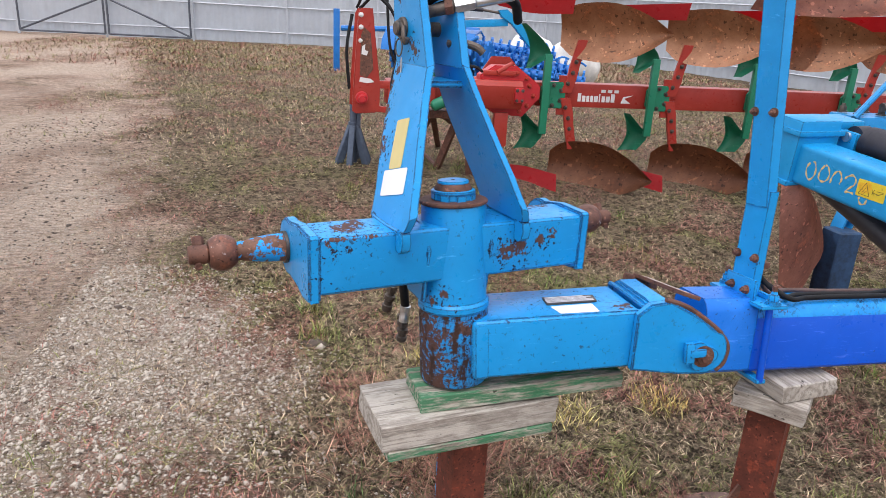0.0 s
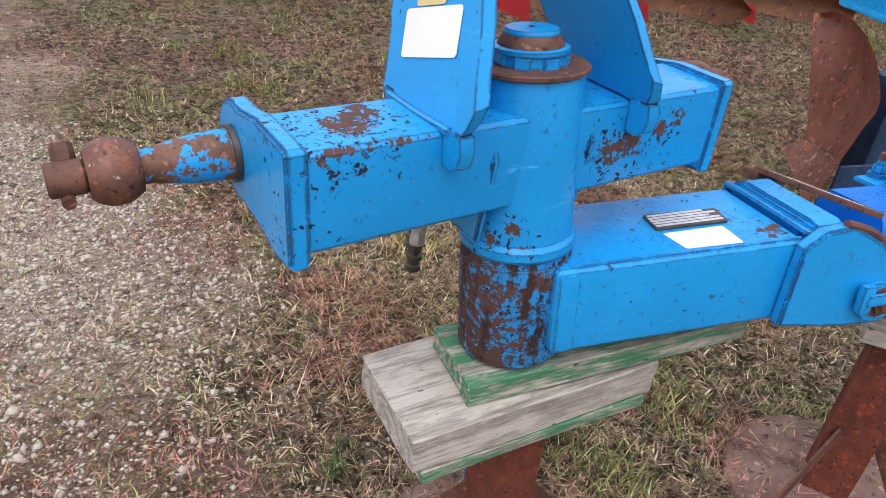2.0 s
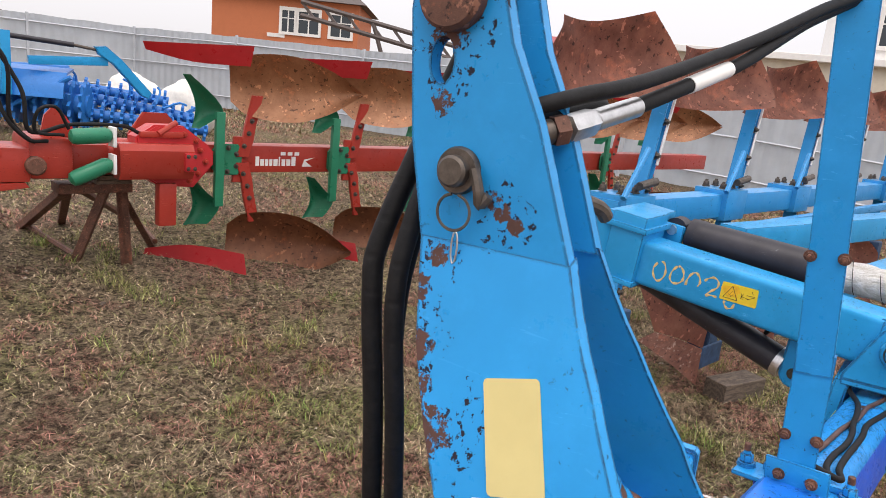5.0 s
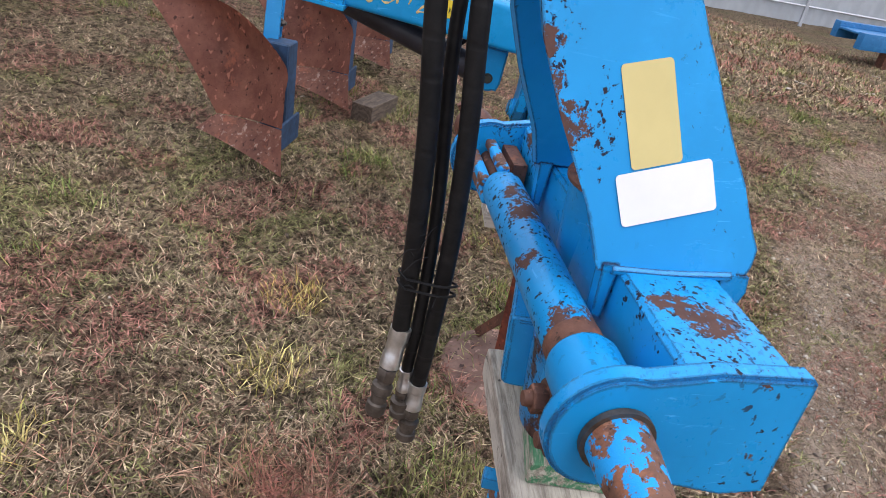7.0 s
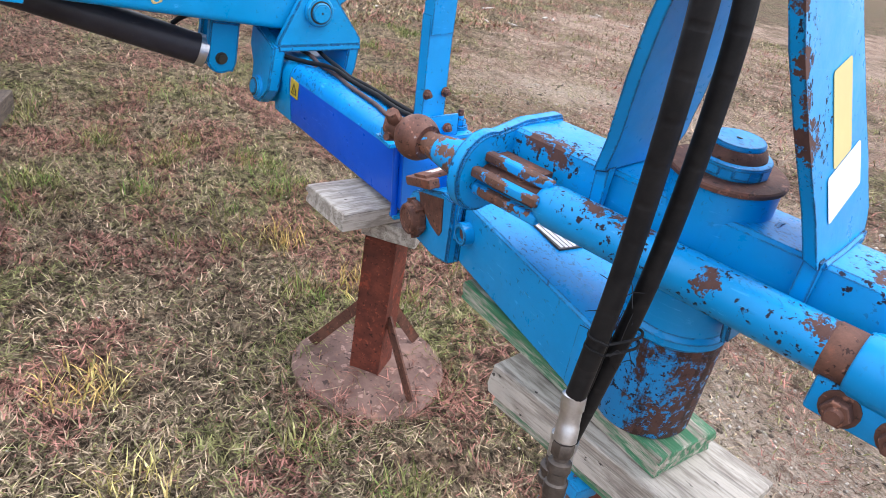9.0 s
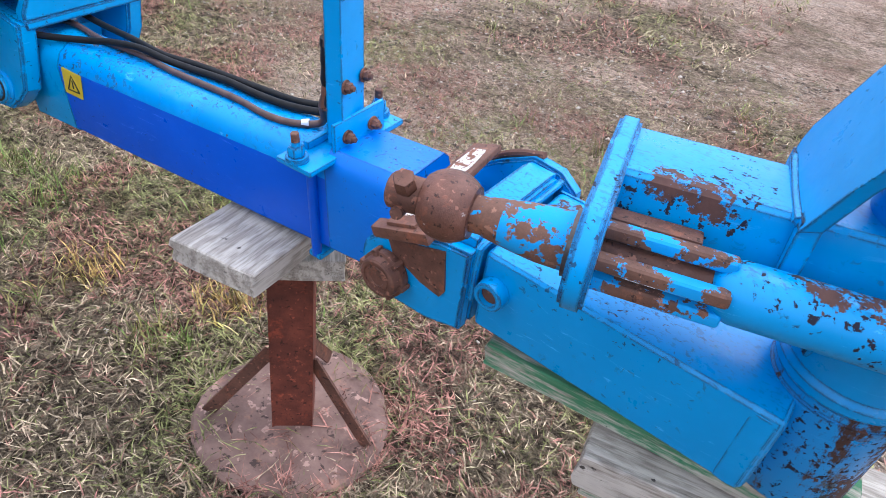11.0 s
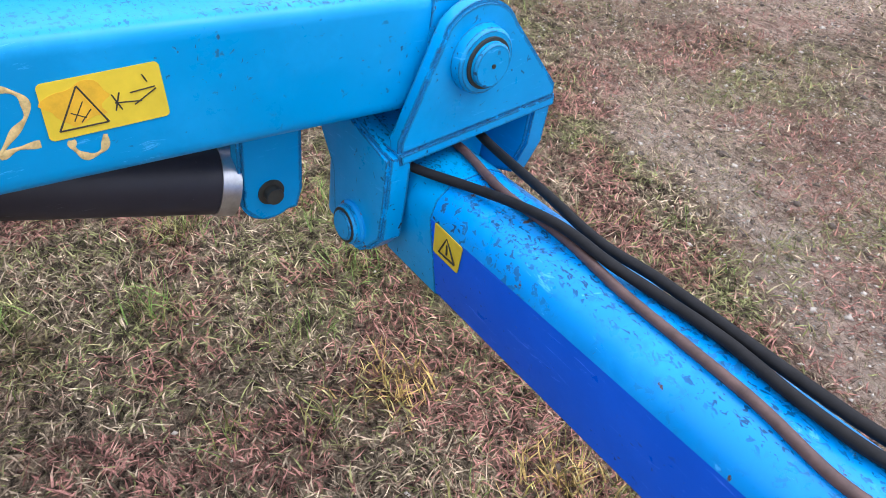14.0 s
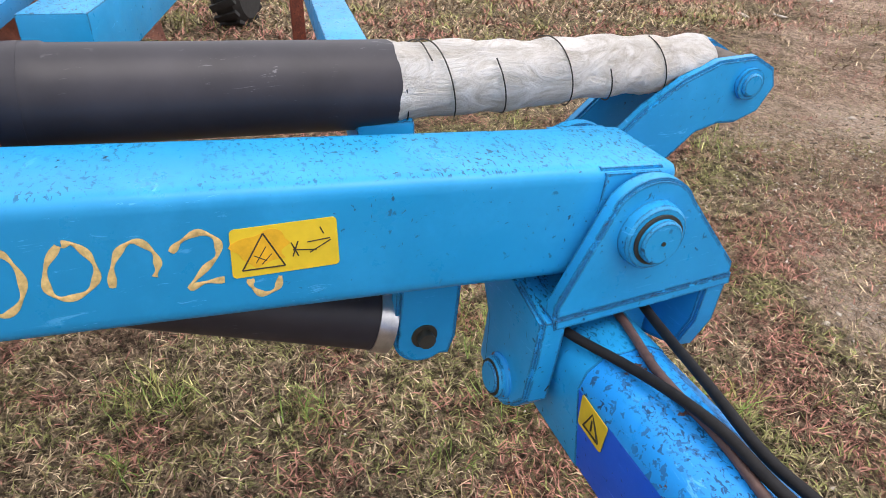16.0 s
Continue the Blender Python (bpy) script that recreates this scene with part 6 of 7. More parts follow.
def lofted(left, right, bulge, rows=14, cols=8, thick=0.01):
    """A curved sheet between two edges, each given by places from below upward; bulge pushes its middle."""
    bm = bm_new()
    lp_, rp_ = smooth_path(left, 8), smooth_path(right, 8)
    grid = []
    for i in range(rows + 1):
        s = i / rows
        a = lp_[round(s * (len(lp_) - 1))]
        c = rp_[round(s * (len(rp_) - 1))]
        grid.append([bm.verts.new(a.lerp(c, j / cols) + Vector(bulge) * math.sin(math.pi * j / cols) * (0.5 + 0.5 * math.sin(math.pi * s))) for j in range(cols + 1)])
    for i in range(rows):
        for j in range(cols):
            bm.faces.new((grid[i][j], grid[i + 1][j], grid[i + 1][j + 1], grid[i][j + 1]))
    bmesh.ops.solidify(bm, geom=bm.faces[:], thickness=thick)
    return bm


def lower_mould():
    """Twisted blade over the share, hollow towards the south-west."""
    return lofted([(0.33, 0.45, 0.1), (0.38, 0.54, 0.2), (0.43, 0.65, 0.32), (0.5, 0.78, 0.43), (0.57, 0.89, 0.5), (0.6, 0.94, 0.54)], [(0.12, 0.05, 0.17), (0.19, 0.07, 0.3), (0.25, 0.1, 0.42), (0.37, 0.36, 0.57), (0.52, 0.7, 0.6), (0.6, 0.92, 0.545)], (0.05, -0.01, 0.0), 22, 10)


def lower_share():
    return lofted([(0.27, 0.52, 0.03), (0.326, 0.446, 0.098)], [(0.0, 0.0, 0.0), (0.112, 0.048, 0.168)], (0.015, 0.0, 0.012), 6, 10, 0.014)


def landside():
    """Plate that runs along the furrow behind the share."""
    bm = box(bm_new(), (0.2, 0.1, 0.0), (0.5, 0.116, 0.13), None, 0.004, 1)
    box(bm, (0.34, 0.116, 0.05), (0.46, 0.24, 0.48), None, 0.006, 1)
    return bm


def upper_mould():
    return lofted([(-0.56, 0.2, 1.56), (-0.52, 0.16, 1.68), (-0.46, 0.14, 1.8), (-0.43, 0.16, 1.86)], [(0.22, -0.1, 1.6), (0.26, -0.06, 1.68), (0.24, 0.0, 1.8), (0.1, 0.06, 1.95)], (0.0, 0.12, -0.07))


def body_set(x):
    """One pair of bodies on its leg, at x along the frame."""
    foot, head = Vector((x + 0.0, FRAME_Y - 0.03, 0.54)), Vector((x + 0.34, FRAME_Y + 0.02, 1.7))
    bm = bm_new()
    for k in (-0.03, 0.022):
        box(bm, (0, -0.036, k), ((head - foot).length, 0.036, k + 0.01), axis_frame(foot, head) @ Matrix.Rotation(radians(-90), 4, "Y") @ Matrix.Rotation(radians(90), 4, "X"), 0.002, 1)
    leg = part("leg", bm, m_frame_blue, plough, "blue leg of two bolted bars")
    for z in (0.8, 1.22, 1.36, 1.5):
        c = foot.lerp(head, z - 0.7)
        part("leg_bolt", bolt(c + Vector((0, -0.03, 0)), c + Vector((0, -0.06, 0)), 0.015), m_dark_steel, leg)
    part("scuffed_edge", rod(foot.lerp(head, 0.62) + Vector((0.03, -0.038, 0)), foot.lerp(head, 0.98) + Vector((0.03, -0.038, 0)), 0.008, 8), m_steel, leg, "scuffed bare steel edge")
    part("leg_strut", rod((x - 0.12, FRAME_Y - 0.1, 1.12), (x + 0.1, FRAME_Y - 0.06, 1.34), 0.014, 8), m_frame_blue, leg)
    part("adjuster", rod((x + 0.02, FRAME_Y - 0.09, 1.17), (x + 0.16, FRAME_Y - 0.09, 1.19), 0.02, 10), m_dark_steel, leg)
    part("leg_clamp", boxed((x - 0.09, FRAME_Y - 0.1, 0.955), (x + 0.17, FRAME_Y + 0.1, 1.125), None, 0.008), m_frame_blue, leg)
    for dx in (-0.06, 0.06):
        part("clamp_bolt", bolt((x + dx, FRAME_Y - 0.05, 1.13), (x + dx, FRAME_Y - 0.05, 1.17), 0.016), m_dark_steel, leg)
        part("clamp_bolt", bolt((x + dx, FRAME_Y + 0.05, 1.13), (x + dx, FRAME_Y + 0.05, 1.17), 0.016), m_dark_steel, leg)
    return leg


kinds = {}
for i, x in enumerate((2.2, 3.25, 4.3, 5.36, 6.44)):
    body_set(x)
    for name, make, m, lab in (("mouldboard:low", lower_mould, Matrix.Translation((x - 0.42, 1.1, 0.11)), "rusty scoured lower mouldboard"), ("share", lower_share, Matrix.Translation((x - 0.42, 1.1, 0.11)), "rust-red share"), ("landside", landside, Matrix.Translation((x - 0.42, 1.1, 0.11)), "dark blue landside plate"), ("mouldboard:top", upper_mould, Matrix.Translation((x, 1.32, 0.0)), "rusty upper mouldboard")):
        if name not in kinds:
            kinds[name] = part(name.split(":")[0], make(), {"share": m_share, "landside": m_landside}.get(name, m_mould), plough, lab, m)
        else:
            again(kinds[name], plough, m)

# ---- stands and timber under the plough ----
stand = thing("support_stand", (0.068, -0.005, 0.0), "rusty pedestal stand with a round base plate", "stand", "pedestal stands")


def pedestal(c, top, turn, post_material, parent, r, braces):
    m = Matrix.Translation((c[0], c[1], 0.0)) @ Matrix.Rotation(radians(turn), 4, "Z")
    rnd = random.Random(int(c[0] * 100))
    bm = bm_new()
    rim = [(r * (1 + 0.03 * math.sin(3 * a + c[0]) + rnd.uniform(-0.012, 0.012)) * math.cos(a), r * (1 + 0.03 * math.sin(3 * a + c[0])) * math.sin(a)) for a in np.linspace(0, 2 * math.pi, 40, endpoint=False)]
    rings = [[bm.verts.new(m @ Vector((x * k, y * k, z))) for x, y in rim] for k, z in ((1.0, -0.02), (1.0, 0.008), (0.97, 0.014), (0.55, 0.022), (0.15, 0.026))]
    for p, q in zip(rings, rings[1:]):
        for i in range(40):
            bm.faces.new((p[i], p[(i + 1) % 40], q[(i + 1) % 40], q[i]))
    bm.faces.new(rings[-1])
    part("base_disc", bm, m_plate_base, parent, "dusty rust-brown base disc")
    bm = bm_new()
    plate([(-0.046, -0.05), (-0.04, -0.046), (0.04, -0.046), (0.046, -0.05), (0.046, 0.05), (0.04, 0.046), (-0.04, 0.046), (-0.046, 0.05)], top - 0.02, m @ Matrix.Translation((0, 0, 0.02)), bm=bm)
    part("column", bm, post_material, parent)
    for a in braces:
        mm = Matrix.Translation((c[0], c[1], 0.0)) @ Matrix.Rotation(radians(a), 4, "Z")
        part("brace", extruded([(-0.016, -0.003), (0.016, -0.003), (0.016, 0.003), (-0.016, 0.003)], 0, 0.25, mm @ Matrix.Translation((0.2, 0, 0.022)) @ Matrix.Rotation(radians(-127), 4, "Y") @ Matrix.Rotation(radians(90), 4, "X")), m_rust, parent)
    part("cap_plate", boxed((-0.055, -0.055, top), (0.055, 0.055, top + 0.008), m, 0.002), post_material, parent)


pedestal((0.068, -0.005), 0.478, 12, m_rust_red, stand, 0.238, (30, 150, 265))
part("flange_face", boxed((-0.046, 0.0, 0.04), (0.046, 0.006, 0.47), Matrix.Translation((0.068, -0.005, 0)) @ Matrix.Rotation(radians(12), 4, "Z") @ Matrix.Translation((0, 0.05, 0)), 0.002), m_pin, stand, "worn blue painted column face")
part("clip", boxed((0.0, 0.035, 0.462), (0.03, 0.085, 0.487), None, 0.004), m_frame_blue, stand, "blue painted clip")
stand2 = thing("support_stand", (0.942, 0.0, 0.0), "red-rusted pedestal stand with a round base plate", "stand", "pedestal stands")
pedestal((0.942, 0.0), 0.482, 42, m_rust_red, stand2, 0.232, (42, 192, 290))


def timber(name, size, m, material, label, seed):
    """A sawn board, grain along x, with slightly uneven worn edges."""
    rnd = random.Random(seed)
    bm = bm_new()
    box(bm, (-size[0] / 2, -size[1] / 2, 0), (size[0] / 2, size[1] / 2, size[2]), None)
    bmesh.ops.subdivide_edges(bm, edges=bm.edges[:], cuts=3, use_grid_fill=True)
    for v in bm.verts:
        v.co += Vector((rnd.uniform(-1, 1) * 0.0022, rnd.uniform(-1, 1) * 0.0015, rnd.uniform(-1, 1) * 0.0008))
    rim = [e for e in bm.edges if len(e.link_faces) == 2 and e.calc_face_angle(0) > 1.0]
    bmesh.ops.bevel(bm, geom=rim, offset=0.0025, segments=1, affect="EDGES")
    shape_edges(bm, 30)
    mesh = bpy.data.meshes.new(name)
    bm.to_mesh(mesh)
    bm.free()
    mesh.materials.append(material)
    ob = new(name, mesh)
    ob.matrix_basis = m
    return tagged(ob, label, "board", "timber packing")


def lay(x, y, z, turn, pitch=0.0):
    return Matrix.Translation((x, y, z)) @ Matrix.Rotation(radians(turn), 4, "Z") @ Matrix.Rotation(radians(pitch), 4, "Y")


timber("timber_board", (0.42, 0.19, 0.026), lay(0.047, -0.03, 0.487, 11.5), m_wood_green, "green-stained plank lying on the pedestal stand", 1)
timber("timber_board", (0.45, 0.2, 0.066), lay(0.0435, -0.024, 0.514, 11.5), m_wood, "thick weathered grey board on a green plank", 2)
timber("timber_board", (0.52, 0.145, 0.042), lay(0.187, -0.017, 0.587, 6, -1.5), m_wood_green, "green-stained board directly beneath the pivot bush", 3)
timber("timber_board", (0.18, 0.15, 0.05), lay(0.922, -0.02, 0.492, -45), m_wood, "weathered timber block on the rear stand", 4)
timber("timber_board", (0.29, 0.185, 0.05), lay(0.95, 0.056, 0.545, 99), m_wood, "wide weathered board crosswise under the main beam", 5)
timber("timber_block", (0.34, 0.14, 0.11), lay(3.16, 1.02, 0.0, -14), m_wood_block, "dark wooden block under a plough share", 6)


# ---- the red plough ----
RY = 4.36
red = thing("red_plough", (2.0, RY, 0.0), "red reversible plough with brown mouldboards and green skimmers", "plough")
r_beam = part("main_beam", boxed((1.55, RY - 0.1, 0.785), (9.2, RY + 0.1, 0.985), None, 0.012), m_red, red)


def ry(y=0.0):
    """Pose whose x, y are the world's x, z, drawn along world y from RY + y."""
    return Matrix(((1, 0, 0, 0), (0, 0, 1, RY + y), (0, 1, 0, 0), (0, 0, 0, 1)))


# white maker's lettering as plain shapes
for k, (x0, x1, hgt) in enumerate(((1.93, 1.96, 0.07), (1.97, 2.0, 0.05), (2.01, 2.035, 0.05), (2.045, 2.07, 0.05), (2.08, 2.115, 0.05), (2.125, 2.135, 0.07), (2.15, 2.18, 0.05), (2.19, 2.225, 0.05), (2.235, 2.27, 0.07))):
    part("letter_bar", boxed((x0, RY - 0.1035, 0.835), (x1, RY - 0.1, 0.835 + hgt), None, 0), m_trim, r_beam)
part("emblem", plate([(2.33, 0.83), (2.42, 0.83), (2.36, 0.87), (2.44, 0.9), (2.35, 0.885)], 0.003, ry(-0.1035)), m_trim, r_beam)
for x0, x1 in ((2.14, 2.18), (2.2, 2.24), (2.26, 2.3)):
    part("letter_bar", boxed((x0, RY - 0.1035, 0.915), (x1, RY - 0.1, 0.94), None, 0), m_trim, r_beam)
RB = RY - 0.2
gear = part("turnover_housing", plate([(1.03, 1.036), (1.146, 1.115), (1.336, 1.115), (1.5, 1.0), (1.55, 0.95), (1.55, 0.86), (1.411, 0.705), (1.171, 0.721), (1.088, 0.779), (1.02, 0.85)], 0.16, ry(-0.22), bevel=0.012), m_red_bright, red)
part("rear_plate", plate([(1.1, 1.02), (1.2, 1.17), (1.36, 1.17), (1.5, 1.02), (1.5, 0.75), (1.2, 0.75)], 0.03, ry(0.12), bevel=0.006), m_red, gear)
part("side_casting", extruded([(-0.04, 0.775), (0.05, 0.775), (0.05, 1.0), (-0.04, 1.0), (-0.07, 0.96), (-0.07, 0.82)], 0.9, 1.37, Matrix.Translation((0, RY - 0.25, 0))), m_red, gear)
part("casting_cap", boxed((1.3, RY - 0.35, 0.83), (1.375, RY - 0.3, 0.95), None, 0.008), m_red_bright, gear)
part("top_rib", boxed((1.05, RY - 0.24, 1.035), (1.33, RY - 0.2, 1.075), Matrix(), 0.01), m_red, gear)
part("lifting_bar", rod((1.16, RY - 0.24, 1.06), (1.3, RY - 0.18, 1.13), 0.02, 10), m_red, gear)
for gx2, gz2 in ((1.45, 0.96), (1.49, 0.88), (1.44, 0.8), (1.38, 0.75), (1.34, 1.06), (1.42, 1.02), (1.1, 0.8), (1.1, 0.98)):
    part("bolt", bolt((gx2, RB - 0.02, gz2), (gx2, RB - 0.05, gz2), 0.016), m_red, gear)
for gx2 in (1.315, 1.36):
    for gz2 in (0.85, 0.93):
        part("bolt", bolt((gx2, RY - 0.35, gz2), (gx2, RY - 0.365, gz2), 0.01), m_dark_steel, gear)
part("prop_foot", boxed((1.163, RB - 0.06, 0.455), (1.279, RB + 0.02, 0.74), None, 0.01), m_red, gear)
part("neck_tube", rod((0.86, RY - 0.05, 0.89), (1.1, RY - 0.05, 0.89), 0.12, 20), m_red, red)
part("swivel_block", boxed((0.42, RB - 0.05, 0.775), (0.66, RY + 0.14, 1.02), None, 0.03), m_red, red)
part("swivel_ear", plate([(0.5, 1.0), (0.53, 1.14), (0.58, 1.2), (0.63, 1.15), (0.66, 1.02)], 0.03, ry(-0.16), bevel=0.005), m_red, red)
part("swivel_ear", plate([(0.6, 1.0), (0.62, 1.1), (0.67, 1.14), (0.71, 1.08), (0.73, 0.98)], 0.03, ry(-0.05), bevel=0.005), m_red_bright, red)
part("swivel_yoke", boxed((0.66, RB + 0.02, 0.8), (0.88, RY + 0.1, 0.98), None, 0.02), m_red, red)
for (xa, za), (xb, zb) in (((0.62, 1.035), (0.86, 1.05)), ((0.62, 0.775), (0.86, 0.885))):
    part("accumulator", turned(bm_new(), (xa, RB - 0.1, za), (xb, RB - 0.1, zb), [(0, 0.02), (0.05, 0.04), (0.15, 0.048), (0.85, 0.048), (0.95, 0.036), (1, 0.018)], 20), m_green, red, "green gas accumulator")
    part("bracket", boxed((xb - 0.005, RB - 0.14, zb - 0.07), (xb + 0.015, RB - 0.04, zb + 0.05), None, 0.004), m_trim, red, "pale worn bracket")
# headstock end
MAST = [(-0.012, 0.72), (-0.005, 0.9), (0.03, 1.46), (0.05, 1.5), (0.14, 1.5), (0.15, 1.4), (0.205, 0.93), (0.205, 0.75), (0.17, 0.71), (0.02, 0.7)]
part("headstock_tower", plate(MAST, 0.045, ry(-0.27), bevel=0.006), m_red, red)
part("headstock_tower", plate(MAST, 0.045, ry(0.2), bevel=0.006), m_red, red)
part("worn_patch", plate([(0.045, 1.0), (0.05, 1.3), (0.075, 1.36), (0.125, 1.32), (0.15, 1.05), (0.1, 0.98)], 0.003, ry(-0.274)), m_rust, red, "rusted-through dark patch")
part("worn_decal", plate([(0.055, 1.16), (0.06, 1.22), (0.085, 1.235), (0.08, 1.195), (0.11, 1.18), (0.095, 1.15)], 0.003, ry(-0.278)), m_trim, red, "torn white decal")
part("worn_decal", plate([(0.04, 0.95), (0.05, 0.985), (0.13, 0.975), (0.16, 0.95), (0.1, 0.94)], 0.003, ry(-0.274)), m_trim, red, "torn white decal")
for z in (1.26, 1.36, 1.45):
    part("bolt", bolt((0.05, RY - 0.27, z), (0.05, RY - 0.29, z), 0.014), m_trim, red)
part("upper_link", boxed((0.16, RB - 0.06, 0.9), (0.36, RB, 0.96), None, 0.008), m_red, red)
part("lower_link", plate([(0.12, 0.72), (0.12, 0.78), (0.24, 0.755), (0.4, 0.76), (0.42, 0.73), (0.25, 0.71)], 0.06, ry(-0.26), bevel=0.006), m_red, red)
part("link_block", boxed((0.27, RB - 0.06, 0.76), (0.43, RY + 0.1, 0.96), None, 0.02), m_red, red)
part("cross_hinge", rod((0.45, RB - 0.1, 0.86), (0.45, RY + 0.1, 0.86), 0.055, 20, chamfer=0.01), m_rust, red, "greasy rusty hinge boss")
part("link_pin", turned(bm_new(), (0.06, RY - 0.4, 0.83), (0.06, RY + 0.35, 0.83), [(0, 0.025), (0.05, 0.03), (0.08, 0.03), (0.081, 0.045), (0.13, 0.05), (0.14, 0.03), (1, 0.03)], 20), m_red_bright, red)
for pts, rr in (([(0.02, RY - 0.2, 1.5), (0.1, RY - 0.3, 1.62), (0.3, RY - 0.35, 1.45), (0.33, RY - 0.3, 1.12), (0.5, RY - 0.22, 0.95)], 0.011), ([(0.05, RY - 0.1, 1.5), (0.2, RY - 0.2, 1.6), (0.38, RY - 0.3, 1.3), (0.42, RY - 0.3, 1.06), (0.65, RY - 0.24, 1.1), (0.95, RY - 0.2, 1.1), (1.05, RY - 0.2, 1.06)], 0.012), ([(-0.02, RY - 0.3, 1.45), (-0.06, RY - 0.34, 1.2), (-0.04, RY - 0.34, 0.9)], 0.013), ([(0.62, RY - 0.3, 1.08), (0.55, RY - 0.33, 1.2), (0.46, RY - 0.33, 1.18), (0.45, RY - 0.3, 1.06), (0.6, RY - 0.28, 1.04)], 0.01), ([(0.25, RY - 0.2, 1.62), (0.28, RY - 0.3, 1.2), (0.4, RY - 0.3, 1.02), (0.52, RY - 0.25, 1.0)], 0.011)):
    part("hydraulic_hose", hose(pts, rr, 8), m_rubber, red)


def red_mould():
    """Long leaf-shaped mouldboard sweeping towards the yard; places from the body's clamp."""
    low_edge = [(-0.02, -0.1, 0.12), (0.12, -0.22, 0.06), (0.35, -0.38, 0.05), (0.55, -0.55, 0.13), (0.69, -0.7, 0.25)]
    top_edge = [(0.02, -0.06, 0.4), (0.13, -0.14, 0.49), (0.36, -0.34, 0.51), (0.54, -0.52, 0.43), (0.7, -0.71, 0.27)]
    return lofted_along(low_edge, top_edge, (0.05, 0.09, 0))


def lofted_along(low_edge, top_edge, bulge):
    return lofted(low_edge, top_edge, bulge, 20, 8, 0.012)


def red_share():
    return lofted([(-0.53, 0.1, 0.165), (-0.314, -0.09, 0.15), (-0.05, -0.508, 0.13)], [(-0.5, 0.13, 0.215), (-0.26, -0.074, 0.265), (-0.03, -0.427, 0.26)], (0.0, 0.0, 0.0), 8, 2, 0.016)


def bent_blade(left, right, depth):
    """A green blade between two edges of (x, z), hollow towards the yard."""
    low = [(x, -0.2 + depth, z) for x, z in left]
    high = [(x, -0.2, z) for x, z in right]
    return lofted(low, high, (0.0, 0.05, 0.0), 12, 6, 0.01)


def skimmer_low():
    return bent_blade([(-0.331, 0.417), (-0.28, 0.5), (-0.262, 0.583), (-0.28, 0.67), (-0.31, 0.75)], [(-0.2, 0.44), (-0.16, 0.48), (-0.108, 0.574), (-0.19, 0.65), (-0.295, 0.752)], 0.1)


def skimmer_top():
    return bent_blade([(-0.281, 1.095), (-0.26, 1.17), (-0.256, 1.26), (-0.29, 1.36), (-0.345, 1.45)], [(-0.27, 1.1), (-0.14, 1.18), (-0.099, 1.227), (-0.174, 1.326), (-0.335, 1.452)], 0.1)


def red_leg():
    """Bent leg from the clamp to the body."""
    bm = bm_new()
    for s in (-1, 1):
        plate([(0.0, s * 0.02), (0.1, s * 0.02), (0.135, s * 0.14), (0.15, s * 0.24), (0.2, s * 0.46), (0.12, s * 0.46), (0.065, s * 0.24), (0.05, s * 0.14)], 0.03, Matrix(((1, 0, 0, 0), (0, 0, 1, -0.02), (0, 1, 0, 0), (0, 0, 0, 1))), bm=bm, bevel=0.004)
    return bm


first = {}


def stamp(name, make, material, parent, m, label=""):
    if name not in first:
        first[name] = part(name.split(":")[0], make(), material, parent, label, m)
        return first[name]
    return again(first[name], parent, m)


FLIP = Matrix.Diagonal((1, 1, -1, 1))
for i in range(7):
    x = 1.72 + 0.965 * i
    part("clamp_plate", plate([(x - 0.1, 0.775), (x - 0.14, 0.82), (x - 0.14, 0.95), (x - 0.1, 0.995), (x + 0.05, 0.995), (x + 0.08, 0.95), (x + 0.08, 0.82), (x + 0.05, 0.775)], 0.03, ry(-0.145), bevel=0.006), m_green, red, "green leg clamp plate")
    for k in range(6):
        a = math.pi / 3 * k + 0.5
        part("clamp_bolt", bolt((x - 0.03 + 0.075 * math.cos(a), RY - 0.145, 0.885 + 0.085 * math.sin(a)), (x - 0.03 + 0.075 * math.cos(a), RY - 0.17, 0.885 + 0.085 * math.sin(a)), 0.014), m_dark_steel, red)
    part("skimmer_arm", boxed((x - 0.145, RY - 0.2, 0.56), (x - 0.08, RY - 0.16, 1.22), None, 0.008), m_green, red)
    part("clamp_lug", plate([(x + 0.02, 0.72), (x + 0.02, 1.05), (x + 0.13, 1.05), (x + 0.15, 0.99), (x + 0.1, 0.93), (x + 0.1, 0.84), (x + 0.15, 0.78), (x + 0.13, 0.72)], 0.025, ry(-0.13), bevel=0.004), m_red, red)
    stamp("leg", red_leg, m_red, red, Matrix.Translation((x + 0.03, RY - 0.13, 0.885)))
    for k in (-1, 1):
        for px, pz in ((0.06, 0.1), (0.095, 0.19), (0.115, 0.28)):
            part("leg_bolt", bolt((x + 0.03 + px, RY - 0.15, 0.885 + k * pz), (x + 0.03 + px, RY - 0.175, 0.885 + k * pz), 0.014), m_dark_steel, red)
    stamp("mouldboard:low", red_mould, m_mould_red, red, Matrix.Translation((x, RY, 0.0)), "brown lower mouldboard")
    stamp("mouldboard:top", red_mould, m_mould_up, red, Matrix.Translation((x, RY, 1.69)) @ FLIP, "orange-brown upper mouldboard")
    stamp("share:low", red_share, m_red_bright, red, Matrix.Translation((x, RY, 0.0)), "bright red share")
    stamp("share:top", red_share, m_red_bright, red, Matrix.Translation((x, RY, 1.8)) @ FLIP)
    stamp("skimmer:low", skimmer_low, m_green, red, Matrix.Translation((x, RY, 0.0)), "green skimmer blade")
    stamp("skimmer:top", skimmer_top, m_green, red, Matrix.Translation((x, RY, 0.0)), "green skimmer blade")

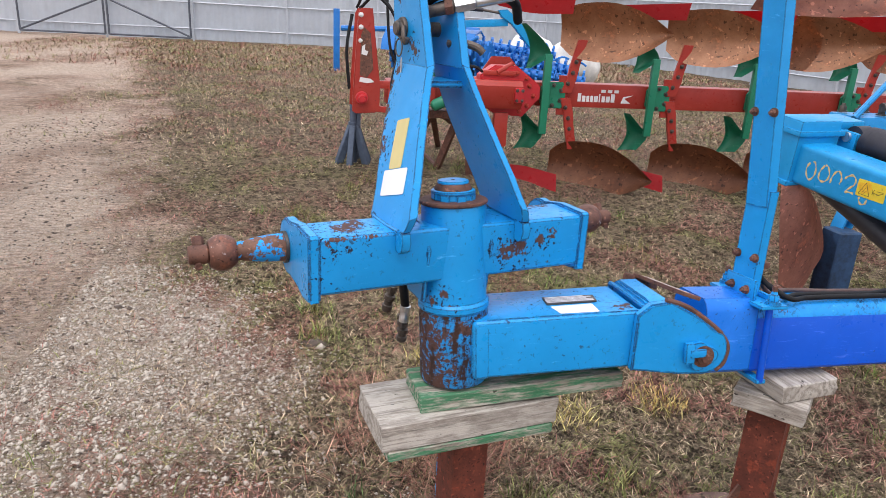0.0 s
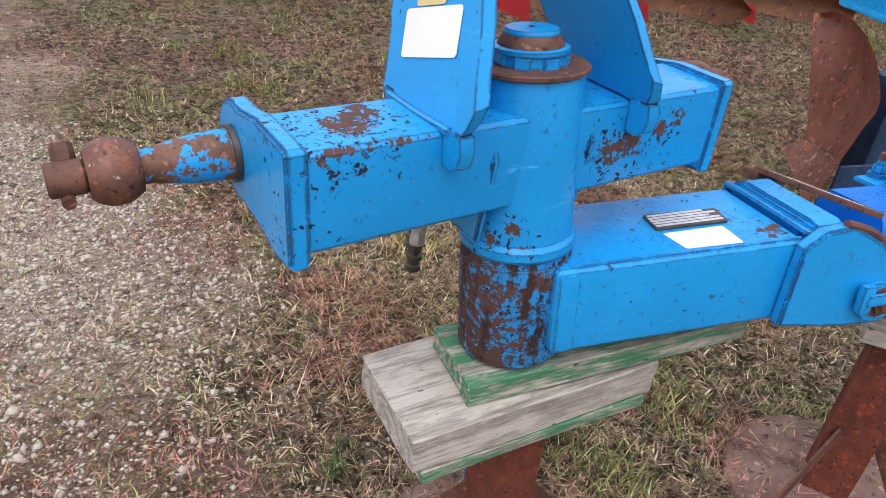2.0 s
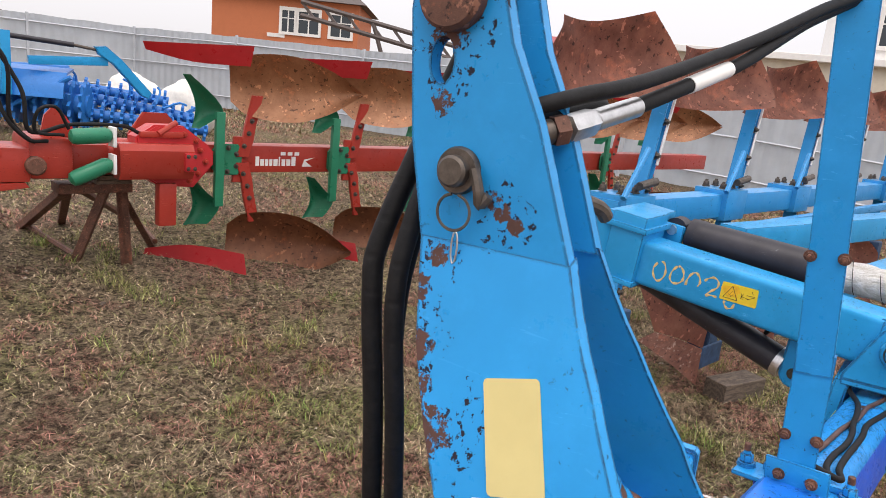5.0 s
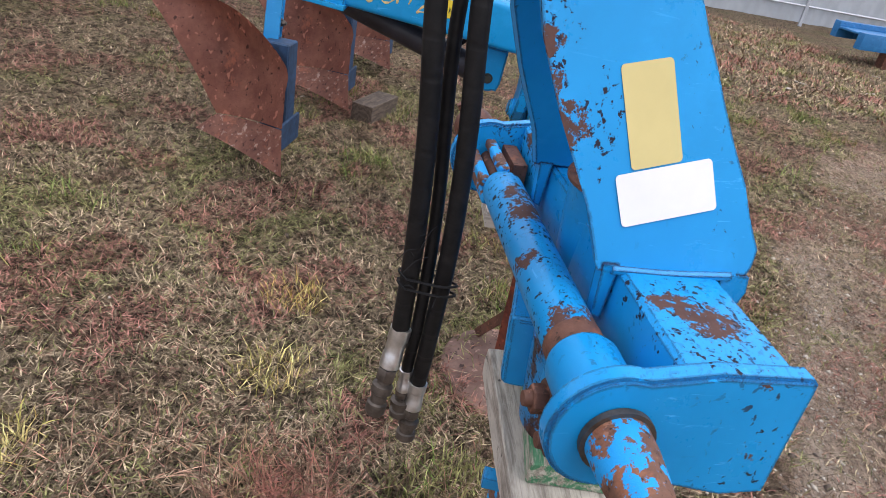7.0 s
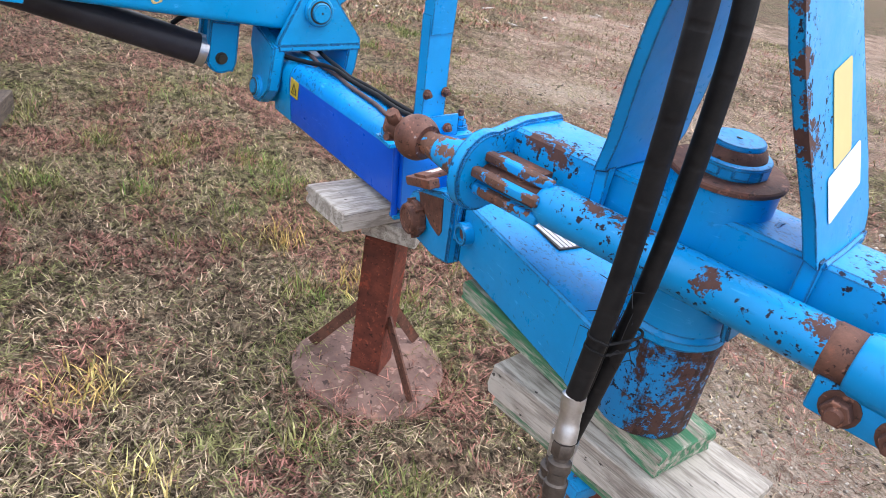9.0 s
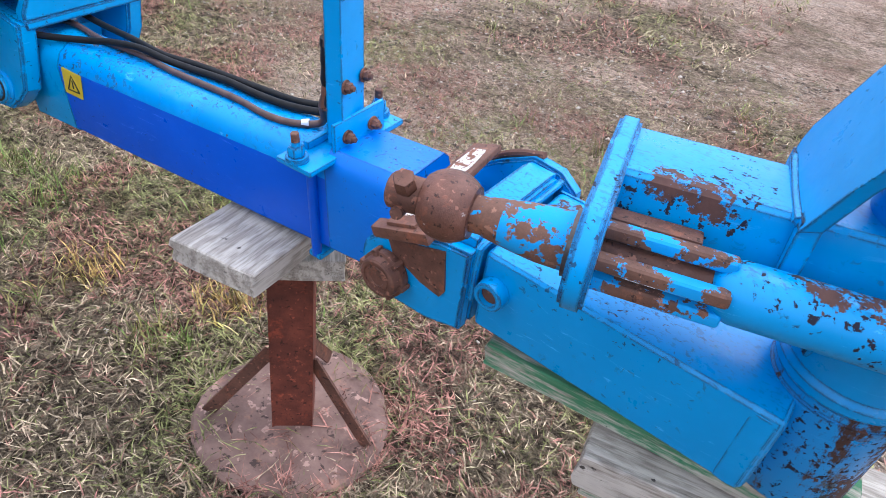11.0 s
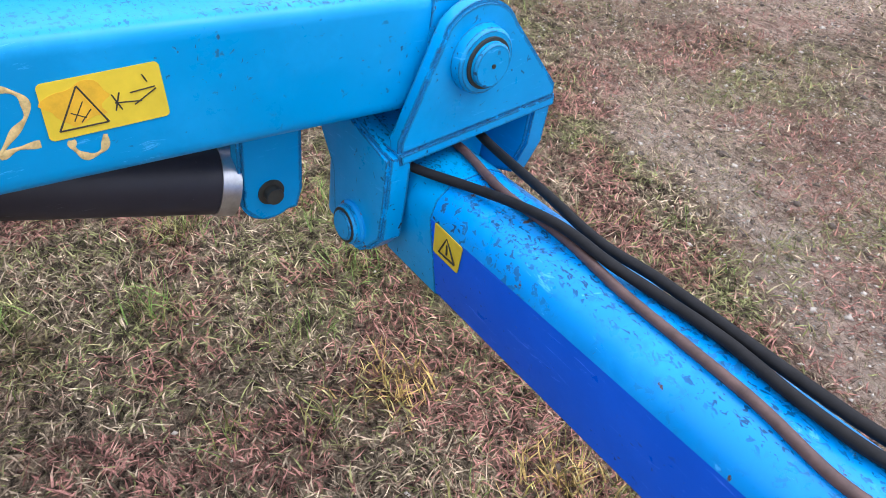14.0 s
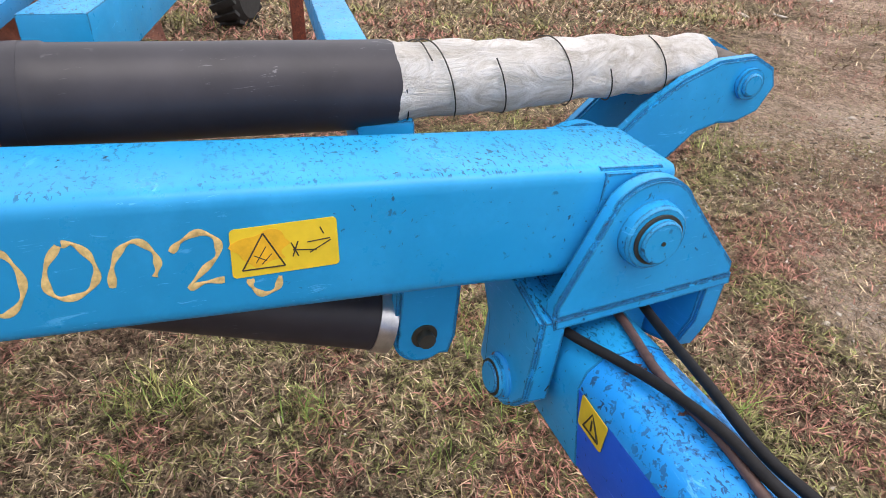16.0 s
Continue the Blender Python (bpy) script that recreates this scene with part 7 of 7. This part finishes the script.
# trestle and jack under the red plough
trestle = thing("steel_trestle", (0.95, 4.75, 0.2), "dark red angle-iron trestle under the red plough", "trestle")
part("top_beam", boxed((0.62, RY - 0.08, 0.655), (1.06, RY + 0.1, 0.715), None, 0.006), m_rust, trestle)
part("packing", boxed((0.83, RY - 0.1, 0.715), (1.05, RY + 0.1, 0.742), None, 0.006), m_wood_block, trestle, "dark timber packing")
part("packing", boxed((0.85, RY - 0.1, 0.743), (1.03, RY + 0.1, 0.77), None, 0.006), m_wood_block, trestle)
FEET = [((0.66, RY), (0.66, 5.45)), ((0.9, RY - 0.03), (0.75, 4.45)), ((1.0, RY - 0.05), (1.02, 4.28)), ((1.02, RY), (1.34, 4.62)), ((0.7, RY + 0.05), (0.95, 5.5)), ((0.8, RY + 0.05), (1.5, 5.6))]
for (xa, ya), (xb, yb) in FEET:
    zf = float(ground_z(np.array(xb), np.array(yb)))
    pa, pb = Vector((xa, ya, 0.66)), Vector((xb, yb, zf - 0.01))
    part("trestle_leg", extruded([(-0.026, -0.026), (0.026, -0.026), (0.026, -0.018), (-0.018, -0.018), (-0.018, 0.026), (-0.026, 0.026)], 0, (pb - pa).length, axis_frame(pa, pb) @ Matrix.Rotation(radians(-90), 4, "Y")), m_rust, trestle)
part("foot_bar", rod((0.66, 5.45, 0.25), (0.75, 4.45, 0.215), 0.02, 6), m_rust, trestle)
part("foot_bar", rod((1.34, 4.62, 0.225), (1.5, 5.6, 0.25), 0.02, 6), m_rust, trestle)
JX, JY = 0.03, 4.66
JZ = float(ground_z(np.array(JX), np.array(JY)))
jack = thing("parking_jack", (JX, JY, JZ), "blue-grey steel parking jack with splayed feet", "jack")
part("jack_tube", rod((JX, JY, JZ), (JX, JY, 0.8), 0.034, 14), m_stand_blue, jack)
part("jack_collar", rod((JX, JY, JZ + 0.3), (JX, JY, JZ + 0.36), 0.045, 14), m_stand_blue, jack)
part("jack_rib", boxed((JX + 0.03, JY - 0.03, JZ + 0.05), (JX + 0.06, JY + 0.03, 0.84), None, 0.004), m_stand_blue, jack)
for a in (25, 75, 140, 205, 255, 320):
    part("jack_foot", plate([(0.03, 0.33), (0.05, 0.33), (0.17, 0.03), (0.17, 0.0), (0.11, 0.0), (0.04, 0.2)], 0.05, Matrix.Translation((JX, JY, JZ)) @ Matrix.Rotation(radians(a), 4, "Z") @ Matrix(((1, 0, 0, 0), (0, 0, 1, -0.025), (0, 1, 0, 0), (0, 0, 0, 1))), bevel=0.004), m_stand_blue, jack)

# ---- blue seedbed cultivator and sacks before the fence ----
cult = thing("blue_cultivator", (2.8, 11.0, 0.3), "bright blue folded cultivator with toothed roller rings", "implement")
cz = float(ground_z(np.array(2.8), np.array(11.0)))
ring_rnd = random.Random(31)


def toothed_ring(c, d, r, teeth=14):
    """A ring with pointed teeth, standing square to d."""
    m = axis_frame(c, Vector(c) + d)
    pts = []
    for k in range(teeth):
        a = 2 * math.pi * k / teeth
        pts += [(r * math.cos(a), r * math.sin(a)), (r * 0.8 * math.cos(a + math.pi / teeth), r * 0.8 * math.sin(a + math.pi / teeth))]
    return plate(pts, 0.04, m)


def roller_gang(p, q, r, count):
    p, q = Vector(p), Vector(q)
    d = (q - p).normalized()
    part("roller_axle", rod(p, q, r * 0.45, 12), m_far_blue, cult)
    for i in range(count):
        part("roller_ring", toothed_ring(p.lerp(q, (i + 0.5) / count), d, r * ring_rnd.uniform(0.93, 1.05)), m_far_blue, cult)


roller_gang((1.1, 11.5, 0.85), (2.7, 10.5, 0.8), 0.36, 13)
roller_gang((2.5, 11.2, 0.95), (4.2, 10.4, 0.7), 0.2, 14)
roller_gang((2.6, 10.8, 0.7), (4.3, 10.1, 0.55), 0.19, 14)
roller_gang((2.2, 11.6, 1.1), (4.0, 10.9, 0.92), 0.17, 12)
part("drum_hood", extruded([(-0.4, -0.05), (-0.36, 0.12), (-0.2, 0.3), (0.1, 0.36), (0.1, 0.33), (-0.18, 0.27), (-0.33, 0.1), (-0.37, -0.05)], 0, 1.7, Matrix.Translation((1.05, 11.5, 0.95)) @ Matrix.Rotation(radians(-32), 4, "Z")), m_far_blue, cult)
part("frame_beam", boxed((0.0, -0.06, -0.06), (1.0, 0.06, 0.06), axis_frame((1.95, 10.6, 1.38), (2.95, 10.5, 1.46)) @ Matrix.Rotation(radians(-90), 4, "Y"), 0.008), m_boom, cult)
part("fold_arm", plate([(-0.05, 0.1), (0.1, 0.12), (0.32, -0.05), (0.75, -0.5), (0.7, -0.58), (0.6, -0.54), (0.2, -0.12), (0.0, 0.0)], 0.1, Matrix(((1, 0, 0, 2.8), (0, 0, 1, 10.4), (0, 1, 0, 1.55), (0, 0, 0, 1))), bevel=0.01), m_boom, cult)
part("fold_cylinder", rod((1.7, 10.6, 1.68), (2.5, 10.5, 1.64), 0.035, 12), m_black, cult)
part("cylinder_rod", rod((2.5, 10.5, 1.64), (2.84, 10.45, 1.6), 0.022, 10), m_dark_steel, cult)
part("frame_bar", rod((0.2, 12.4, 1.2), (2.6, 11.1, 1.3), 0.05, 8), m_far_blue, cult)
part("frame_bar", rod((1.2, 11.5, 1.25), (1.75, 10.7, 1.7), 0.05, 8), m_boom, cult)
part("frame_bar", rod((1.5, 11.0, 0.55), (2.4, 10.3, 1.2), 0.035, 8), m_far_blue, cult)
part("mast", boxed((1.62, 10.55, 0.9), (1.74, 10.67, 1.74), None, 0.01), m_boom, cult)
part("mast", boxed((0.05, 12.6, cz), (0.17, 12.72, 1.55), None, 0.01), m_far_blue, cult)
for i in range(46):
    p = Vector((ring_rnd.uniform(1.2, 4.3), 0, 0))
    p.y = 11.9 - 0.5 * (p.x - 1.2) + ring_rnd.uniform(-0.4, 0.3)
    p.z = ring_rnd.uniform(0.5, 1.05)
    d = Vector((ring_rnd.uniform(-1, 1), ring_rnd.uniform(-0.5, 0.5), ring_rnd.uniform(-0.6, 1))).normalized() * ring_rnd.uniform(0.15, 0.4)
    part("spring_tine", hose([p, p + d * 0.5 + Vector((0.05, 0, 0.06)), p + d], 0.018, 6, 4), m_far_blue, cult)


def sack(name, c, size, seed):
    bm = bm_new()
    bmesh.ops.create_icosphere(bm, subdivisions=4, radius=1.0)
    for v in bm.verts:
        p = v.co.copy()
        k = 1 + 0.16 * noise.noise(p * 1.7 + Vector((seed, 0, 0))) + 0.05 * noise.noise(p * 6 + Vector((seed, 3, 0)))
        v.co = Vector((p.x * size[0] * k, p.y * size[1] * k, max(p.z, -0.7) * size[2] * k))
    shape_edges(bm, 80)
    mesh = bpy.data.meshes.new(name)
    bm.to_mesh(mesh)
    bm.free()
    mesh.materials.append(m_bag)
    ob = new(name, mesh)
    ob.matrix_basis = Matrix.Translation(c)
    return tagged(ob, "bulging white woven fertiliser sack by the fence", "sack", "white sacks")


sack("white_sack", (4.6, 11.6, 0.75), (0.5, 0.45, 0.5), 1.0)
sack("white_sack", (3.9, 12.2, 0.8), (0.5, 0.45, 0.5), 4.0)
arm_far = thing("conveyor_arm", (15.0, 21.0, 0.5), "dark rusty lattice conveyor boom rising behind the fence", "machine")
A, B = Vector((14.2, 23.5, 4.35)), Vector((19.5, 17.5, 2.9))
for off in (0.0, -0.5):
    part("chord", rod(A + Vector((0, 0, off)), B + Vector((0, 0, off)), 0.1, 6), m_roof_dark, arm_far)
for i in range(9):
    part("lattice_bar", rod(A.lerp(B, i / 9), A.lerp(B, (i + 0.6) / 9) + Vector((0, 0, -0.5)), 0.06, 5), m_roof_dark, arm_far)
part("leg", rod(A.lerp(B, 0.35), A.lerp(B, 0.35) + Vector((1.0, -1.0, -4.0)), 0.09, 6), m_roof_dark, arm_far)

# ---- south-east: long blue beam on the ground, tyre, stake ----
beam_low = thing("blue_implement_frame", (10.5, -6.5, 0.0), "long low blue implement frame lying by the fence", "implement")
fm = Matrix.Translation((9.6, -4.2, 0.0)) @ Matrix.Rotation(radians(-68), 4, "Z")
for y, z in ((0.0, 0.34), (0.5, 0.4)):
    part("frame_rail", boxed((0, y - 0.06, z - 0.12), (6.7, y + 0.06, z + 0.1), fm, 0.01), m_far_frame, beam_low)
part("deck_sheet", boxed((0, 0.06, 0.4), (6.65, 0.44, 0.43), fm, 0.008), m_far_frame, beam_low)
for i in range(5):
    part("cross_rail", boxed((0.3 + i * 1.3, 0.06, 0.3), (0.42 + i * 1.3, 0.44, 0.38), fm, 0.008), m_far_frame, beam_low)
for i in range(3):
    part("foot", boxed((0.5 + i * 2.6, -0.07, 0.0), (0.7 + i * 2.6, 0.07, 0.24), fm, 0.012), m_rust, beam_low, "rusty block foot")
tyre = thing("tractor_tyre", (6.95, 0.6, 0.3), "worn black implement tyre with chunky lugs", "tyre")
tc, td = Vector((6.95, 0.62, 0.33)), Vector((0.35, 0.94, 0)).normalized()
bm = bm_new()
turned(bm, tc - td * 0.12, tc + td * 0.12, [(0, 0.18), (0.0, 0.27), (0.2, 0.325), (0.8, 0.325), (1, 0.27), (1, 0.18)], 36)
part("tread", bm, m_tyre, tyre)
for i in range(18):
    a = 2 * math.pi * i / 18
    s = td.cross(Vector((0, 0, 1)))
    c = tc + (s * math.cos(a) + Vector((0, 0, 1)) * math.sin(a)) * 0.33
    rot = Matrix((s, td, Vector((0, 0, 1)))).transposed().to_4x4()
    part("lug", boxed((-0.03, -0.11, -0.015), (0.03, 0.11, 0.015), Matrix.Translation(c) @ rot @ Matrix.Rotation(-a + math.pi / 2, 4, "Y") @ Matrix.Rotation(0.4, 4, "Z"), 0.006), m_tyre, tyre)
part("rim", rod(tc - td * 0.1, tc + td * 0.1, 0.19, 24), m_red, tyre, "red wheel rim")
stake = thing("rusty_support_leg", (5.9, 0.2, 0.0), "rusty red steel support leg standing on the ground", "support")
part("column", boxed((5.86, 0.16, 0.0), (5.95, 0.25, 0.9), None, 0.008), m_rust_red, stake)
part("foot", boxed((5.78, 0.08, 0.0), (6.03, 0.33, 0.02), None, 0.004), m_rust_red, stake)


def debris(name, p, size, turn, label, material):
    ob = part(name, boxed((-size[0] / 2, -size[1] / 2, 0), (size[0] / 2, size[1] / 2, size[2]), None, 0.004), material, None, "", Matrix.Translation(p) @ Matrix.Rotation(radians(turn), 4, "Z"))
    return tagged(ob, label, "scrap", "scraps on the ground")


rr = random.Random(8)
for i in range(22):
    x, y = rr.uniform(6.2, 9.0), rr.uniform(-7.0, -2.4)
    debris("wood_scrap", (x, y, float(ground_z(np.array(x), np.array(y)))), (rr.uniform(0.06, 0.3), rr.uniform(0.02, 0.05), rr.uniform(0.008, 0.02)), rr.uniform(-70, 40), "weathered scrap of lath on the soil", m_wood)
